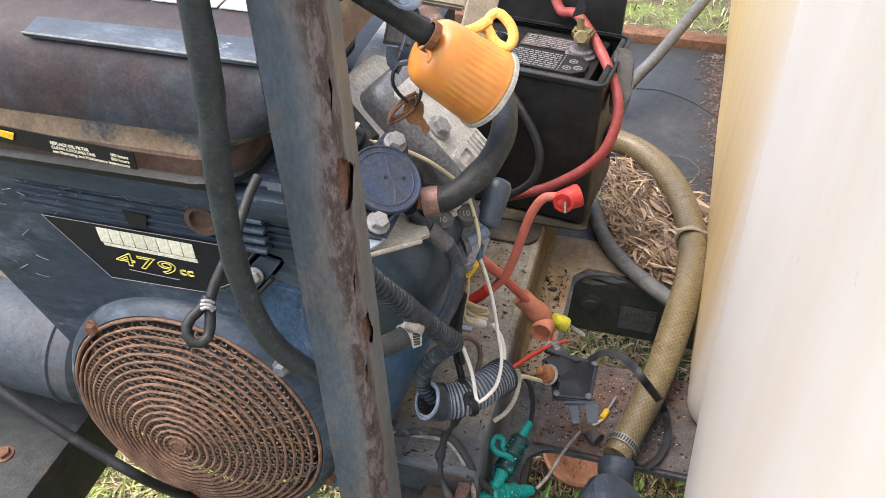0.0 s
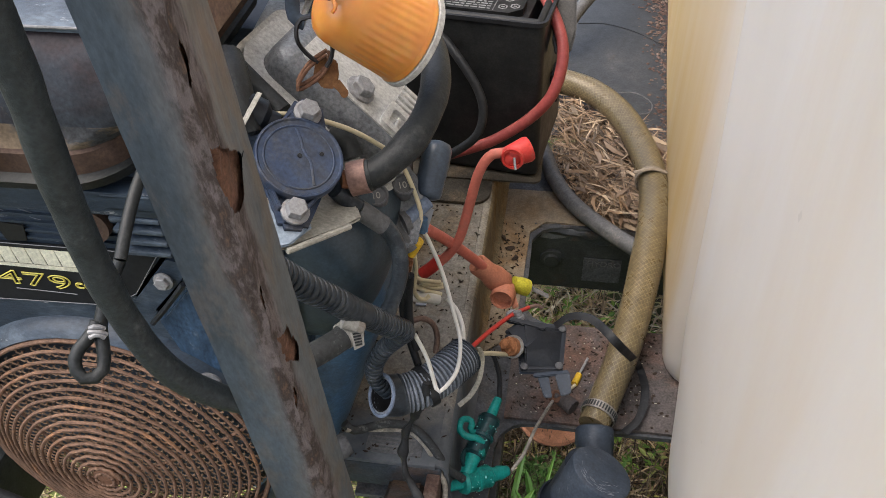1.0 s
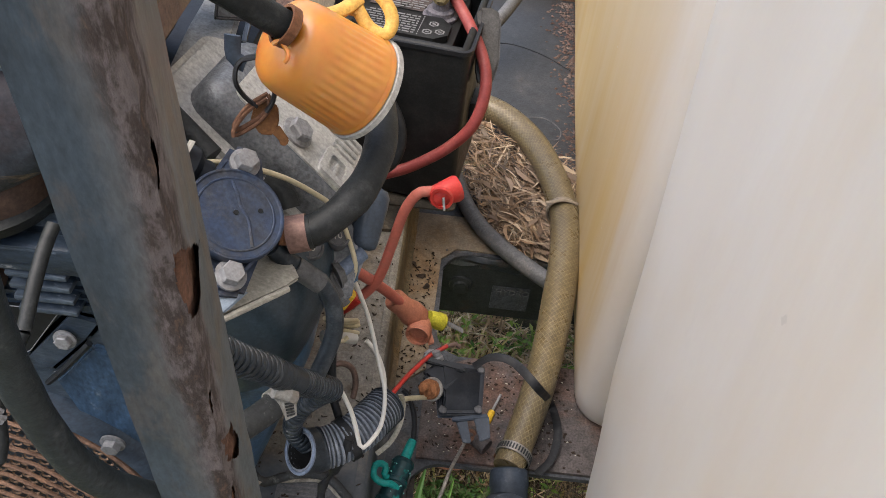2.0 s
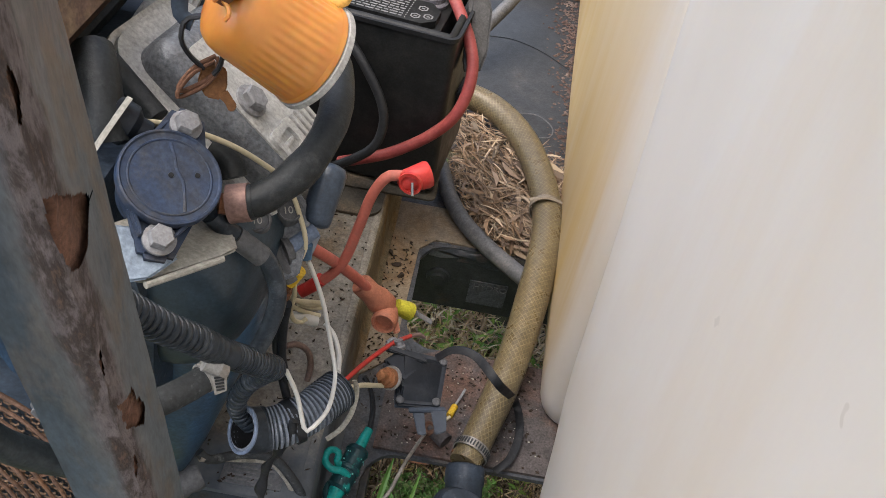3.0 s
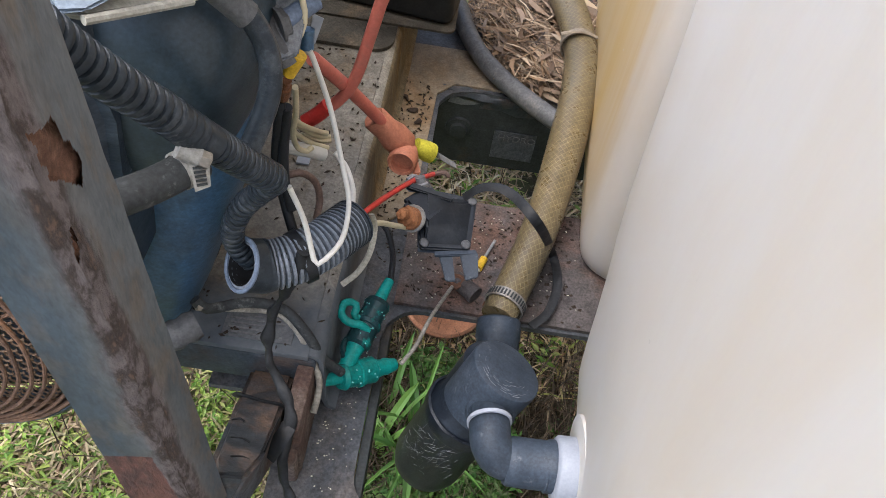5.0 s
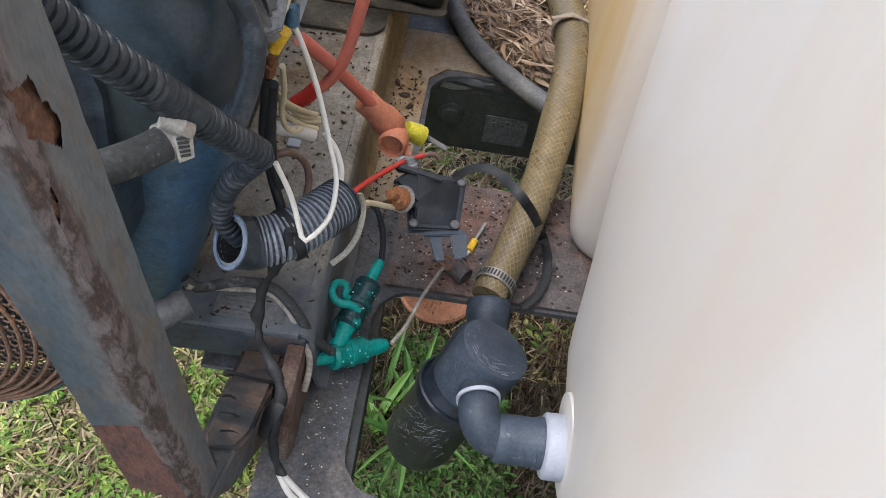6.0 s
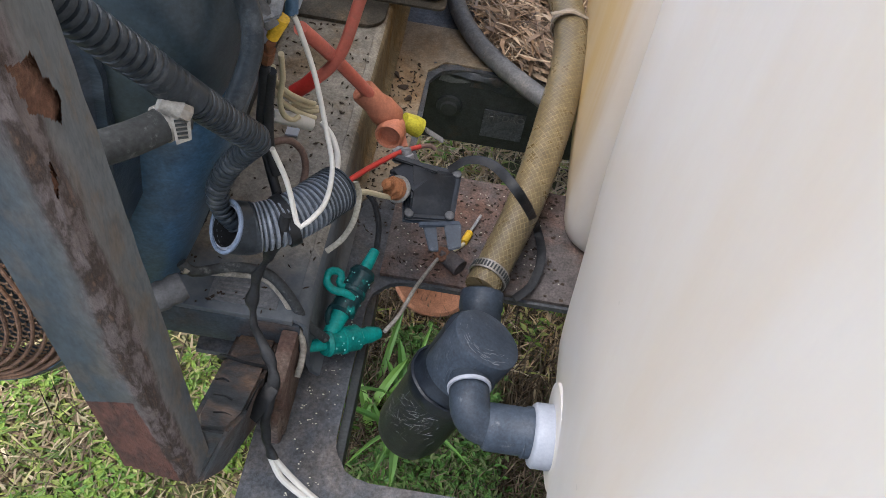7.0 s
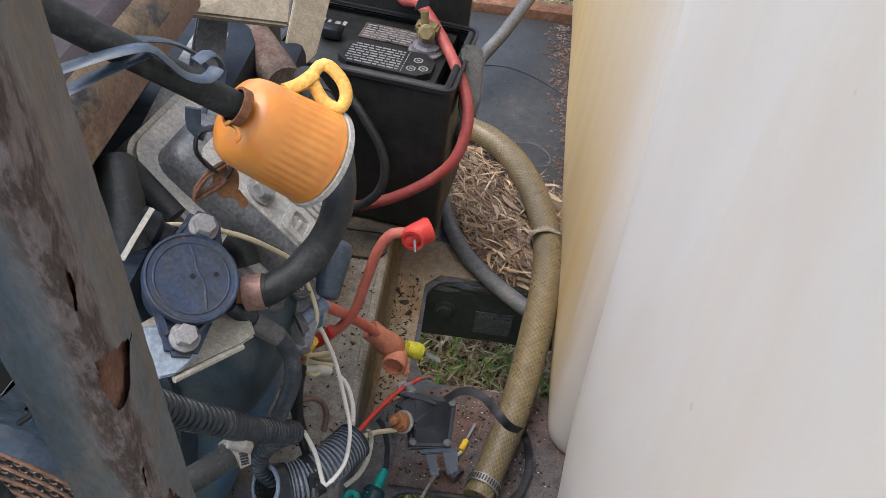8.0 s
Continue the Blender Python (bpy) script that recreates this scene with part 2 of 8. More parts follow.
M_CHALKBLUE = surf("chalk-scuffed blue paint", (0.040, 0.075, 0.125), (0.024, 0.045, 0.078), 0.5, fleck=0.3, stain=(0.17, 0.20, 0.23), stain_scale=26, stain_at=(0.54, 0.66), dust=(0.20, 0.17, 0.11), dust_at=(0.62, 0.76), dust_scale=18, bump=0.25, stretch=(1, 1, 0.5))
M_COWL = surf("blue-black moulded plastic", (0.032, 0.050, 0.064), (0.021, 0.034, 0.045), 0.36, stain=(0.035, 0.047, 0.057), stain_scale=11, stain_at=(0.48, 0.72), dust=(0.14, 0.15, 0.16), dust_at=(0.70, 0.80), dust_scale=110, bump=0.12, rough2=0.5, spec=0.45)
M_RIM = surf("chalky blue plastic rim", (0.15, 0.19, 0.26), (0.09, 0.115, 0.16), 0.5, bump=0.2)
M_PUMP = surf("dusty blue plastic", (0.024, 0.042, 0.084), (0.015, 0.026, 0.052), 0.45, stain=(0.040, 0.044, 0.052), stain_scale=24, stain_at=(0.42, 0.62), dust=(0.070, 0.062, 0.055), dust_at=(0.52, 0.78), dust_scale=50, bump=0.2, rough2=0.7, spec=0.35)
M_BLACK = surf("matt black plastic", (0.014, 0.017, 0.022), (0.009, 0.011, 0.014), 0.42, dust=(0.036, 0.04, 0.046), dust_at=(0.5, 0.85), dust_scale=24, bump=0.12)
M_BATT = surf("smooth black plastic", (0.014, 0.015, 0.015), (0.01, 0.0105, 0.011), 0.4, dust=(0.04, 0.04, 0.038), dust_at=(0.45, 0.9), dust_scale=9, bump=0.05)
M_RUBBER = surf("weathered black rubber", (0.017, 0.0195, 0.0195), (0.0095, 0.011, 0.0115), 0.5, spec=0.3, fleck=0.3, dust=(0.06, 0.062, 0.06), dust_at=(0.5, 0.8), dust_scale=60, bump=0.25)
M_MOULDY = surf("grey rubber with pale bloom", (0.050, 0.054, 0.056), (0.030, 0.033, 0.035), 0.6, dust=(0.15, 0.155, 0.15), dust_at=(0.54, 0.66), dust_scale=55, fleck=0.25)
M_CONDUIT = surf("black corrugated plastic", (0.031, 0.039, 0.048), (0.020, 0.026, 0.033), 0.34, dust=(0.11, 0.12, 0.13), dust_at=(0.5, 0.8), dust_scale=50, bump=0.1)
M_CONDUITBIG = surf("grey-black split conduit", (0.20, 0.225, 0.26), (0.12, 0.135, 0.16), 0.42, dust=(0.34, 0.37, 0.42), dust_at=(0.5, 0.8), dust_scale=60, bump=0.1)
M_PVC = surf("grey pvc", (0.040, 0.051, 0.068), (0.029, 0.038, 0.051), 0.45, fleck=0.2, stain=(0.062, 0.072, 0.088), stain_scale=30, stain_at=(0.5, 0.7), dust=(0.14, 0.15, 0.16), dust_at=(0.60, 0.75), dust_scale=70, bump=0.14, rough2=0.6)
M_PVCDARK = surf("dark scuffed pvc", (0.015, 0.020, 0.028), (0.010, 0.013, 0.019), 0.34, fleck=0.22, stain=(0.027, 0.033, 0.043), stain_scale=22, stain_at=(0.52, 0.7), dust=(0.080, 0.088, 0.10), dust_at=(0.62, 0.8), dust_scale=46, bump=0.12, rough2=0.45, spec=0.4)
M_SCRATCH = surf("scuff marks", (0.22, 0.23, 0.24), (0.15, 0.16, 0.17), 0.7)
M_WHITEPLASTIC = surf("white nylon", (0.32, 0.34, 0.38), (0.275, 0.29, 0.325), 0.4, fleck=0.06, dust=(0.28, 0.265, 0.245), dust_at=(0.6, 0.9), dust_scale=20, bump=0.05)
M_CREAM = surf("aged cream plastic", (0.42, 0.39, 0.32), (0.30, 0.28, 0.23), 0.5, dust=(0.3, 0.27, 0.22), dust_at=(0.5, 0.8), dust_scale=50)
M_BAND = surf("pale grimy steel", (0.36, 0.35, 0.325), (0.25, 0.24, 0.22), 0.45, 0.2, dust=(0.2, 0.18, 0.15), dust_at=(0.55, 0.75), dust_scale=60)
M_GASKET = surf("grey-green casting", (0.35, 0.335, 0.29), (0.255, 0.245, 0.21), 0.5, dust=(0.15, 0.13, 0.11), dust_at=(0.55, 0.8), dust_scale=40)
M_PALEBLUE = surf("pale blue casting", (0.30, 0.36, 0.43), (0.22, 0.27, 0.33), 0.5)
M_ALLOY = surf("dull cast aluminium", (0.195, 0.202, 0.208), (0.112, 0.120, 0.130), 0.42, 0.35, fleck=0.3, dust=(0.24, 0.23, 0.21), dust_at=(0.58, 0.76), dust_scale=35, stain=(0.12, 0.135, 0.16), stain_scale=9, stain_at=(0.5, 0.66), bump=0.5, bump_scale=180)
M_ALLOYLIGHT = surf("rubbed aluminium", (0.46, 0.455, 0.43), (0.31, 0.306, 0.29), 0.42, 0.25, fleck=0.22, dust=(0.25, 0.23, 0.20), dust_at=(0.58, 0.76), dust_scale=45, bump=0.35)
M_BOLT = surf("zinc bolt", (0.26, 0.26, 0.265), (0.18, 0.18, 0.18), 0.55, 0.25, stain=(0.22, 0.19, 0.16), stain_scale=70, stain_at=(0.52, 0.7), bump=0.2)
M_STEELBAND = surf("worm-drive clamp steel", (0.33, 0.31, 0.28), (0.22, 0.2, 0.175), 0.35, 0.6, stain=(0.25, 0.19, 0.13), stain_scale=60, stain_at=(0.55, 0.7))
M_HOSE = surf("tan braided hose", (0.150, 0.112, 0.056), (0.108, 0.080, 0.040), 0.3, dust=(0.085, 0.065, 0.036), dust_at=(0.5, 0.8), dust_scale=20, bump=0.1, spec=0.45)
M_BRAID = surf("pale braid thread", (0.255, 0.208, 0.118), (0.19, 0.152, 0.084), 0.4)
M_GREYHOSE = surf("grey conduit pipe", (0.105, 0.105, 0.107), (0.075, 0.075, 0.077), 0.5, dust=(0.2, 0.18, 0.16), dust_at=(0.55, 0.85), dust_scale=35)
M_RED = surf("faded red cable", (0.26, 0.055, 0.05), (0.19, 0.04, 0.038), 0.45, fleck=0.1, dust=(0.30, 0.10, 0.08), dust_at=(0.5, 0.8), dust_scale=50, bump=0.06)
M_REDDUSTY = surf("salmon red dusty cable", (0.50, 0.145, 0.105), (0.41, 0.115, 0.085), 0.5, dust=(0.30, 0.16, 0.12), dust_at=(0.5, 0.8), dust_scale=40, fleck=0.08)
M_REDBRIGHT = surf("bright red rubber", (0.50, 0.045, 0.035), (0.38, 0.026, 0.022), 0.4, fleck=0.1, dust=(0.42, 0.13, 0.09), dust_at=(0.5, 0.78), dust_scale=60, bump=0.06)
M_BOOT = surf("perished orange rubber", (0.48, 0.19, 0.112), (0.36, 0.13, 0.075), 0.5, fleck=0.14, stain=(0.12, 0.042, 0.03), stain_scale=30, stain_at=(0.56, 0.63), dust=(0.26, 0.13, 0.09), dust_at=(0.5, 0.8), dust_scale=60, bump=0.3)
M_YELLOW = surf("yellow vinyl", (0.66, 0.42, 0.035), (0.54, 0.33, 0.02), 0.45)
M_LIME = surf("lime vinyl", (0.55, 0.50, 0.05), (0.45, 0.40, 0.03), 0.45)
M_RING = surf("ochre plastic", (0.62, 0.36, 0.09), (0.5, 0.28, 0.06), 0.4)
M_TEAL = surf("teal plastic", (0.012, 0.27, 0.235), (0.008, 0.19, 0.165), 0.4, dust=(0.05, 0.32, 0.29), dust_at=(0.6, 0.8), dust_scale=40)
M_TEALDARK = surf("oily teal plastic", (0.016, 0.050, 0.054), (0.010, 0.030, 0.034), 0.3, stain=(0.012, 0.21, 0.18), stain_scale=38, stain_at=(0.53, 0.60), bump=0.2)
M_RUSTORANGE = surf("orange rust", (0.34, 0.145, 0.060), (0.17, 0.070, 0.034), 0.85, scale=140, stain=(0.42, 0.22, 0.10), stain_scale=70, stain_at=(0.55, 0.65), bump=0.9, bump_scale=180)
M_HANGHOSE = surf("weathered grey-green rubber", (0.034, 0.041, 0.043), (0.021, 0.026, 0.028), 0.5, fleck=0.25, dust=(0.085, 0.092, 0.092), dust_at=(0.55, 0.75), dust_scale=60, bump=0.3)
M_TEALWET = surf("stained teal plastic", (0.010, 0.20, 0.175), (0.008, 0.14, 0.12), 0.32, stain=(0.012, 0.045, 0.045), stain_scale=45, stain_at=(0.55, 0.62), bump=0.2)
M_BEAD = surf("pale teal beads", (0.20, 0.52, 0.48), (0.15, 0.42, 0.38), 0.3, bump=0.0)
M_WHITEWIRE = surf("white wire", (0.60, 0.58, 0.53), (0.52, 0.50, 0.45), 0.45, fleck=0.05, bump=0.04)
M_DIRTYWIRE = surf("grimy wire", (0.36, 0.33, 0.28), (0.21, 0.195, 0.17), 0.55, fleck=0.3)
M_CREAMWIRE = surf("yellowed wire", (0.56, 0.49, 0.33), (0.46, 0.40, 0.26), 0.5, fleck=0.08, bump=0.05)
M_BLACKWIRE = surf("black wire", (0.02, 0.021, 0.023), (0.013, 0.014, 0.015), 0.45, dust=(0.06, 0.06, 0.06), dust_at=(0.55, 0.85), dust_scale=60)
M_BROWNWIRE = surf("brown wire", (0.17, 0.11, 0.09), (0.11, 0.075, 0.06), 0.5)
M_ZIP = surf("slate cable tie", (0.045, 0.060, 0.082), (0.030, 0.041, 0.058), 0.36, spec=0.4)
M_TIETAPE = surf("tan plastic tie", (0.24, 0.20, 0.15), (0.17, 0.14, 0.105), 0.5)
M_TARNISH = surf("pinkish tarnished band", (0.24, 0.15, 0.125), (0.16, 0.095, 0.08), 0.5, 0.3)
M_COPPER = surf("corroded copper", (0.22, 0.10, 0.05), (0.12, 0.052, 0.028), 0.6, 0.3, bump=0.6)
M_BRASS = surf("dirty brass", (0.20, 0.165, 0.085), (0.12, 0.095, 0.05), 0.5, 0.4, fleck=0.3, bump=0.3)
M_KEY = surf("rusty key", (0.25, 0.125, 0.05), (0.15, 0.07, 0.032), 0.7, 0.2, bump=0.5)
M_LID = surf("sun-baked brown paint", (0.045, 0.031, 0.031), (0.022, 0.017, 0.018), 0.5, stain=(0.040, 0.046, 0.056), stain_scale=5, stain_at=(0.5, 0.6), dust=(0.19, 0.145, 0.115), dust_at=(0.64, 0.70), dust_scale=16, bump=0.16, rough2=0.55)
M_LIDMUD = surf("ochre primer band", (0.17, 0.128, 0.082), (0.105, 0.078, 0.052), 0.7, stain=(0.065, 0.067, 0.07), stain_scale=12, stain_at=(0.54, 0.6), bump=0.3)
M_LIDRUST = surf("orange-brown band", (0.085, 0.052, 0.036), (0.055, 0.036, 0.028), 0.7, bump=0.3)
M_LIDEND = surf("rust-brown paint lightened for the lid end", (0.17, 0.110, 0.085), (0.105, 0.070, 0.056), 0.55, stain=(0.26, 0.195, 0.125), stain_scale=9, stain_at=(0.52, 0.66), dust=(0.20, 0.165, 0.15), dust_at=(0.6, 0.75), dust_scale=60, bump=0.3)
M_BEIGE = surf("beige painted sheet", (0.30, 0.262, 0.20), (0.23, 0.20, 0.152), 0.6, fleck=0.2, stain=(0.17, 0.105, 0.06), stain_scale=10, stain_at=(0.6, 0.7), bump=0.25)
M_DECAL = surf("black decal film", (0.012, 0.013, 0.015), (0.009, 0.01, 0.011), 0.35, bump=0.02)
M_INKWHITE = surf("aged cream print", (0.62, 0.60, 0.47), (0.52, 0.50, 0.38), 0.5, bump=0.0)
M_INKYELLOW = surf("yellow print", (0.55, 0.48, 0.10), (0.45, 0.38, 0.07), 0.5, bump=0.0)
M_INKGREY = surf("grey print", (0.19, 0.19, 0.19), (0.14, 0.14, 0.14), 0.5, bump=0.0)
M_BRACKET = surf("grey-black moulded handle", (0.075, 0.073, 0.070), (0.050, 0.049, 0.048), 0.5, dust=(0.12, 0.11, 0.10), dust_at=(0.55, 0.8), dust_scale=30, bump=0.1)
M_LEAD = surf("oxidised lead", (0.15, 0.14, 0.155), (0.09, 0.085, 0.098), 0.6, 0.2, stain=(0.22, 0.21, 0.22), stain_scale=60, stain_at=(0.5, 0.65), bump=0.5)
M_LABEL = surf("faded label paper", (0.085, 0.066, 0.060), (0.05, 0.042, 0.04), 0.7, stain=(0.02, 0.02, 0.02), stain_scale=40, stain_at=(0.5, 0.6), bump=0.1)
M_TERRA = surf("terracotta plastic", (0.52, 0.23, 0.12), (0.40, 0.17, 0.085), 0.55, dust=(0.26, 0.16, 0.11), dust_at=(0.6, 0.8), dust_scale=12)
M_STONE = surf("pale grey stone", (0.46, 0.46, 0.44), (0.33, 0.33, 0.315), 0.9, scale=25, bump=0.7, bump_scale=60)
M_SOIL = surf("soil and thatch", (0.10, 0.08, 0.05), (0.04, 0.034, 0.023), 0.95, scale=22, stain=(0.12, 0.15, 0.045), stain_scale=5, stain_at=(0.45, 0.6), dust=(0.30, 0.25, 0.15), dust_at=(0.55, 0.70), dust_scale=90, bump=1.0, bump_scale=70)
M_DEBRIS = surf("dead leaf bits", (0.05, 0.035, 0.025), (0.028, 0.02, 0.015), 0.8)


def island_mat(name, cols, rough, sub=0.0):
    m, ns, ls, bsdf = nodes_of(name)
    g = ns.new("ShaderNodeNewGeometry")
    r = ns.new("ShaderNodeValToRGB")
    while len(r.color_ramp.elements) < len(cols):
        r.color_ramp.elements.new(0.5)
    for i, c in enumerate(cols):
        r.color_ramp.elements[i].position = i / (len(cols) - 1)
        r.color_ramp.elements[i].color = (*c, 1)
    ls.new(g.outputs["Random Per Island"], r.inputs[0])
    ls.new(r.outputs[0], bsdf.inputs["Base Color"])
    bsdf.inputs["Roughness"].default_value = rough
    bsdf.inputs["Specular IOR Level"].default_value = 0.25
    return m


M_GRASS = island_mat("mixed grass", [(0.045, 0.08, 0.012), (0.14, 0.21, 0.03), (0.27, 0.32, 0.065), (0.42, 0.34, 0.17), (0.08, 0.12, 0.02), (0.50, 0.41, 0.25), (0.22, 0.15, 0.08), (0.09, 0.06, 0.032), (0.34, 0.28, 0.15)], 0.6)
M_STRAWGRASS = island_mat("dry grass", [(0.72, 0.56, 0.33), (0.56, 0.39, 0.21), (0.30, 0.19, 0.10), (0.80, 0.68, 0.46), (0.46, 0.27, 0.13), (0.36, 0.44, 0.10), (0.62, 0.46, 0.26), (0.16, 0.10, 0.055)], 0.6)
M_LAWNLEAF = island_mat("bright weed leaves", [(0.07, 0.155, 0.02), (0.16, 0.27, 0.035), (0.25, 0.34, 0.055), (0.10, 0.19, 0.024), (0.33, 0.35, 0.10)], 0.5)
M_WEED = island_mat("dark weed leaves", [(0.045, 0.105, 0.02), (0.085, 0.19, 0.035), (0.14, 0.26, 0.055), (0.17, 0.19, 0.075), (0.06, 0.13, 0.025)], 0.45)
M_BLADE = island_mat("bright broad blades", [(0.06, 0.15, 0.022), (0.15, 0.30, 0.05), (0.22, 0.38, 0.075), (0.04, 0.11, 0.018)], 0.4)
M_STRAW = island_mat("dry straw", [(0.22, 0.135, 0.075), (0.40, 0.28, 0.175), (0.07, 0.043, 0.026), (0.52, 0.40, 0.27), (0.035, 0.023, 0.015), (0.30, 0.21, 0.14), (0.11, 0.068, 0.040), (0.27, 0.175, 0.10)], 0.55)
M_DEAD = island_mat("dead stems", [(0.05, 0.035, 0.022), (0.12, 0.085, 0.05), (0.2, 0.15, 0.09), (0.03, 0.022, 0.016)], 0.8)


def tank_mat(name, yellowed):
    m, ns, ls, bsdf = nodes_of(name)
    tc = ns.new("ShaderNodeTexCoord")
    mp = ns.new("ShaderNodeMapping")
    mp.inputs["Scale"].default_value = (1, 1, 0.22)
    ls.new(tc.outputs["Object"], mp.inputs[0])
    big = ramp(ns, ls, noise_of(ns, ls, mp.outputs[0], 7, 4, 0.5), 0.35, 0.7)
    col = mixed(ns, ls, big, (0.525, 0.503, 0.474), (0.485, 0.455, 0.415))
    mp3 = ns.new("ShaderNodeMapping")
    mp3.inputs["Scale"].default_value = (1, 1, 0.45)
    ls.new(tc.outputs["Object"], mp3.inputs[0])
    warm = ramp(ns, ls, noise_of(ns, ls, mp3.outputs[0], 5.5, 6, 0.6, 0.4), 0.42, 0.68, (0, 0, 0, 1), (0.9, 0.9, 0.9, 1))
    col = mixed(ns, ls, warm, col, (0.477, 0.415, 0.338))
    grime = ramp(ns, ls, noise_of(ns, ls, mp3.outputs[0], 24, 8, 0.72), 0.56, 0.76, (0, 0, 0, 1), (0.5, 0.5, 0.5, 1))
    col = mixed(ns, ls, grime, col, (0.45, 0.424, 0.392))
    if yellowed:
        # painted glow through the long side: ochre, fading round the rounded corner, paler higher up
        geo = ns.new("ShaderNodeNewGeometry")
        sx = ns.new("ShaderNodeSeparateXYZ")
        ls.new(geo.outputs["Position"], sx.inputs[0])

        def rise(sock, lo, hi):
            n = ns.new("ShaderNodeMapRange")
            n.interpolation_type = "SMOOTHSTEP"
            n.inputs[1].default_value, n.inputs[2].default_value = lo, hi
            ls.new(sock, n.inputs[0])
            return n.outputs[0]

        def calc(op, p, q):
            n = ns.new("ShaderNodeMath")
            n.operation = op
            for k, v in enumerate((p, q)):
                if isinstance(v, float):
                    n.inputs[k].default_value = v
                else:
                    ls.new(v, n.inputs[k])
            return n.outputs[0]

        mp2 = ns.new("ShaderNodeMapping")
        mp2.inputs["Scale"].default_value = (0.5, 1.6, 0.16)
        ls.new(geo.outputs["Position"], mp2.inputs[0])
        wave = noise_of(ns, ls, mp2.outputs[0], 12, 4, 0.55)
        along = calc("ADD", sx.outputs["Y"], calc("MULTIPLY", calc("SUBTRACT", wave, 0.5), 0.09))
        pale = calc("SUBTRACT", 1.0, calc("MULTIPLY", rise(sx.outputs["Z"], 0.62, 0.95), 0.60))
        streak = ramp(ns, ls, wave, 0.3, 0.7, (0.62, 0.62, 0.62, 1), (1, 1, 1, 1))
        col = mixed(ns, ls, calc("MULTIPLY", rise(along, 0.73, 1.0), 0.6), col, (0.46, 0.385, 0.262))
        col = mixed(ns, ls, calc("MULTIPLY", calc("MULTIPLY", rise(along, *GLOW_ALONG), pale), streak), col, (0.40, 0.275, 0.105))
    spots = ramp(ns, ls, noise_of(ns, ls, tc.outputs["Object"], 55, 2, 0.5), 0.765, 0.78)
    col = mixed(ns, ls, spots, col, (0.43, 0.395, 0.35))
    ls.new(col, bsdf.inputs["Base Color"])
    bsdf.inputs["Roughness"].default_value = 0.5
    bsdf.inputs["Subsurface Weight"].default_value = 0.3
    bsdf.inputs["Subsurface Radius"].default_value = (0.05, 0.04, 0.025)
    b = ns.new("ShaderNodeBump")
    b.inputs["Strength"].default_value, b.inputs["Distance"].default_value = 0.12, 0.006
    ls.new(noise_of(ns, ls, mp3.outputs[0], 11, 5, 0.6), b.inputs["Height"])
    ls.new(b.outputs[0], bsdf.inputs["Normal"])
    return m


# where along the tank the painted ochre glow sets in
GLOW_ALONG = (0.672, 0.80)
M_TANK = tank_mat("milky polyethylene", False)
M_TANKFAR = tank_mat("polyethylene with painted ochre glow", True)


def amber_mat():
    m, ns, ls, bsdf = nodes_of("translucent amber plastic")
    tc = ns.new("ShaderNodeTexCoord")
    f = ramp(ns, ls, noise_of(ns, ls, tc.outputs["Object"], 30, 5, 0.6), 0.35, 0.7)
    ls.new(mixed(ns, ls, f, (0.62, 0.27, 0.055), (0.46, 0.165, 0.03)), bsdf.inputs["Base Color"])
    bsdf.inputs["Roughness"].default_value = 0.34
    bsdf.inputs["Subsurface Weight"].default_value = 0.75
    bsdf.inputs["Subsurface Radius"].default_value = (0.05, 0.018, 0.004)
    bsdf.inputs["Coat Weight"].default_value = 0.35
    bsdf.inputs["Coat Roughness"].default_value = 0.22
    return m


M_AMBER = amber_mat()


# ---- mesh helpers ----
def finish(name, bm, mat, smooth=True, angle=40):
    for f in bm.faces:
        f.smooth = smooth
    me = bpy.data.meshes.new(name)
    bm.normal_update()
    bm.to_mesh(me)
    bm.free()
    if smooth:
        me.set_sharp_from_angle(angle=radians(angle))
    if mat:
        me.materials.append(mat)
    return me


def centred(me):
    n = len(me.vertices)
    a = np.empty(n * 3)
    me.vertices.foreach_get("co", a)
    a = a.reshape(-1, 3)
    c = (a.min(0) + a.max(0)) / 2
    c[2] = a[:, 2].min()
    me.vertices.foreach_set("co", (a - c).ravel())
    me.update()
    return Vector(c)


def whole(ob):
    at = Vector(ob.location)
    while ob.parent:
        ob = ob.parent
        at += ob.location
    return at


def thing(name, loc, label, category, group="", kind=""):
    return tagged(_set(new(name), loc), label, category, group, kind)


def _set(ob, loc):
    ob.location = loc
    ob.empty_display_size = 0.02
    return ob


def part(name, bm, mat, parent, label="", smooth=True, angle=40):
    me = finish(name, bm, mat, smooth, angle)
    c = centred(me)
    ob = new(name, me)
    ob.parent = parent
    ob.location = c - whole(parent)
    return tagged(ob, label)


def solo(name, bm, mat, label, category, group="", kind="", smooth=True, angle=40):
    me = finish(name, bm, mat, smooth, angle)
    c = centred(me)
    ob = new(name, me)
    ob.location = c
    return tagged(ob, label, category, group, kind)


def box(x0, x1, y0, y1, z0, z1, bevel=0.003, seg=2, bm=None):
    bm2 = bmesh.new()
    bmesh.ops.create_cube(bm2, size=1, matrix=Matrix.Translation(((x0 + x1) / 2, (y0 + y1) / 2, (z0 + z1) / 2)) @ Matrix.Diagonal((x1 - x0, y1 - y0, z1 - z0, 1)))
    if bevel:
        bmesh.ops.bevel(bm2, geom=bm2.edges[:], offset=bevel, segments=seg, profile=0.5, affect="EDGES", clamp_overlap=True)
    return merge(bm, bm2)


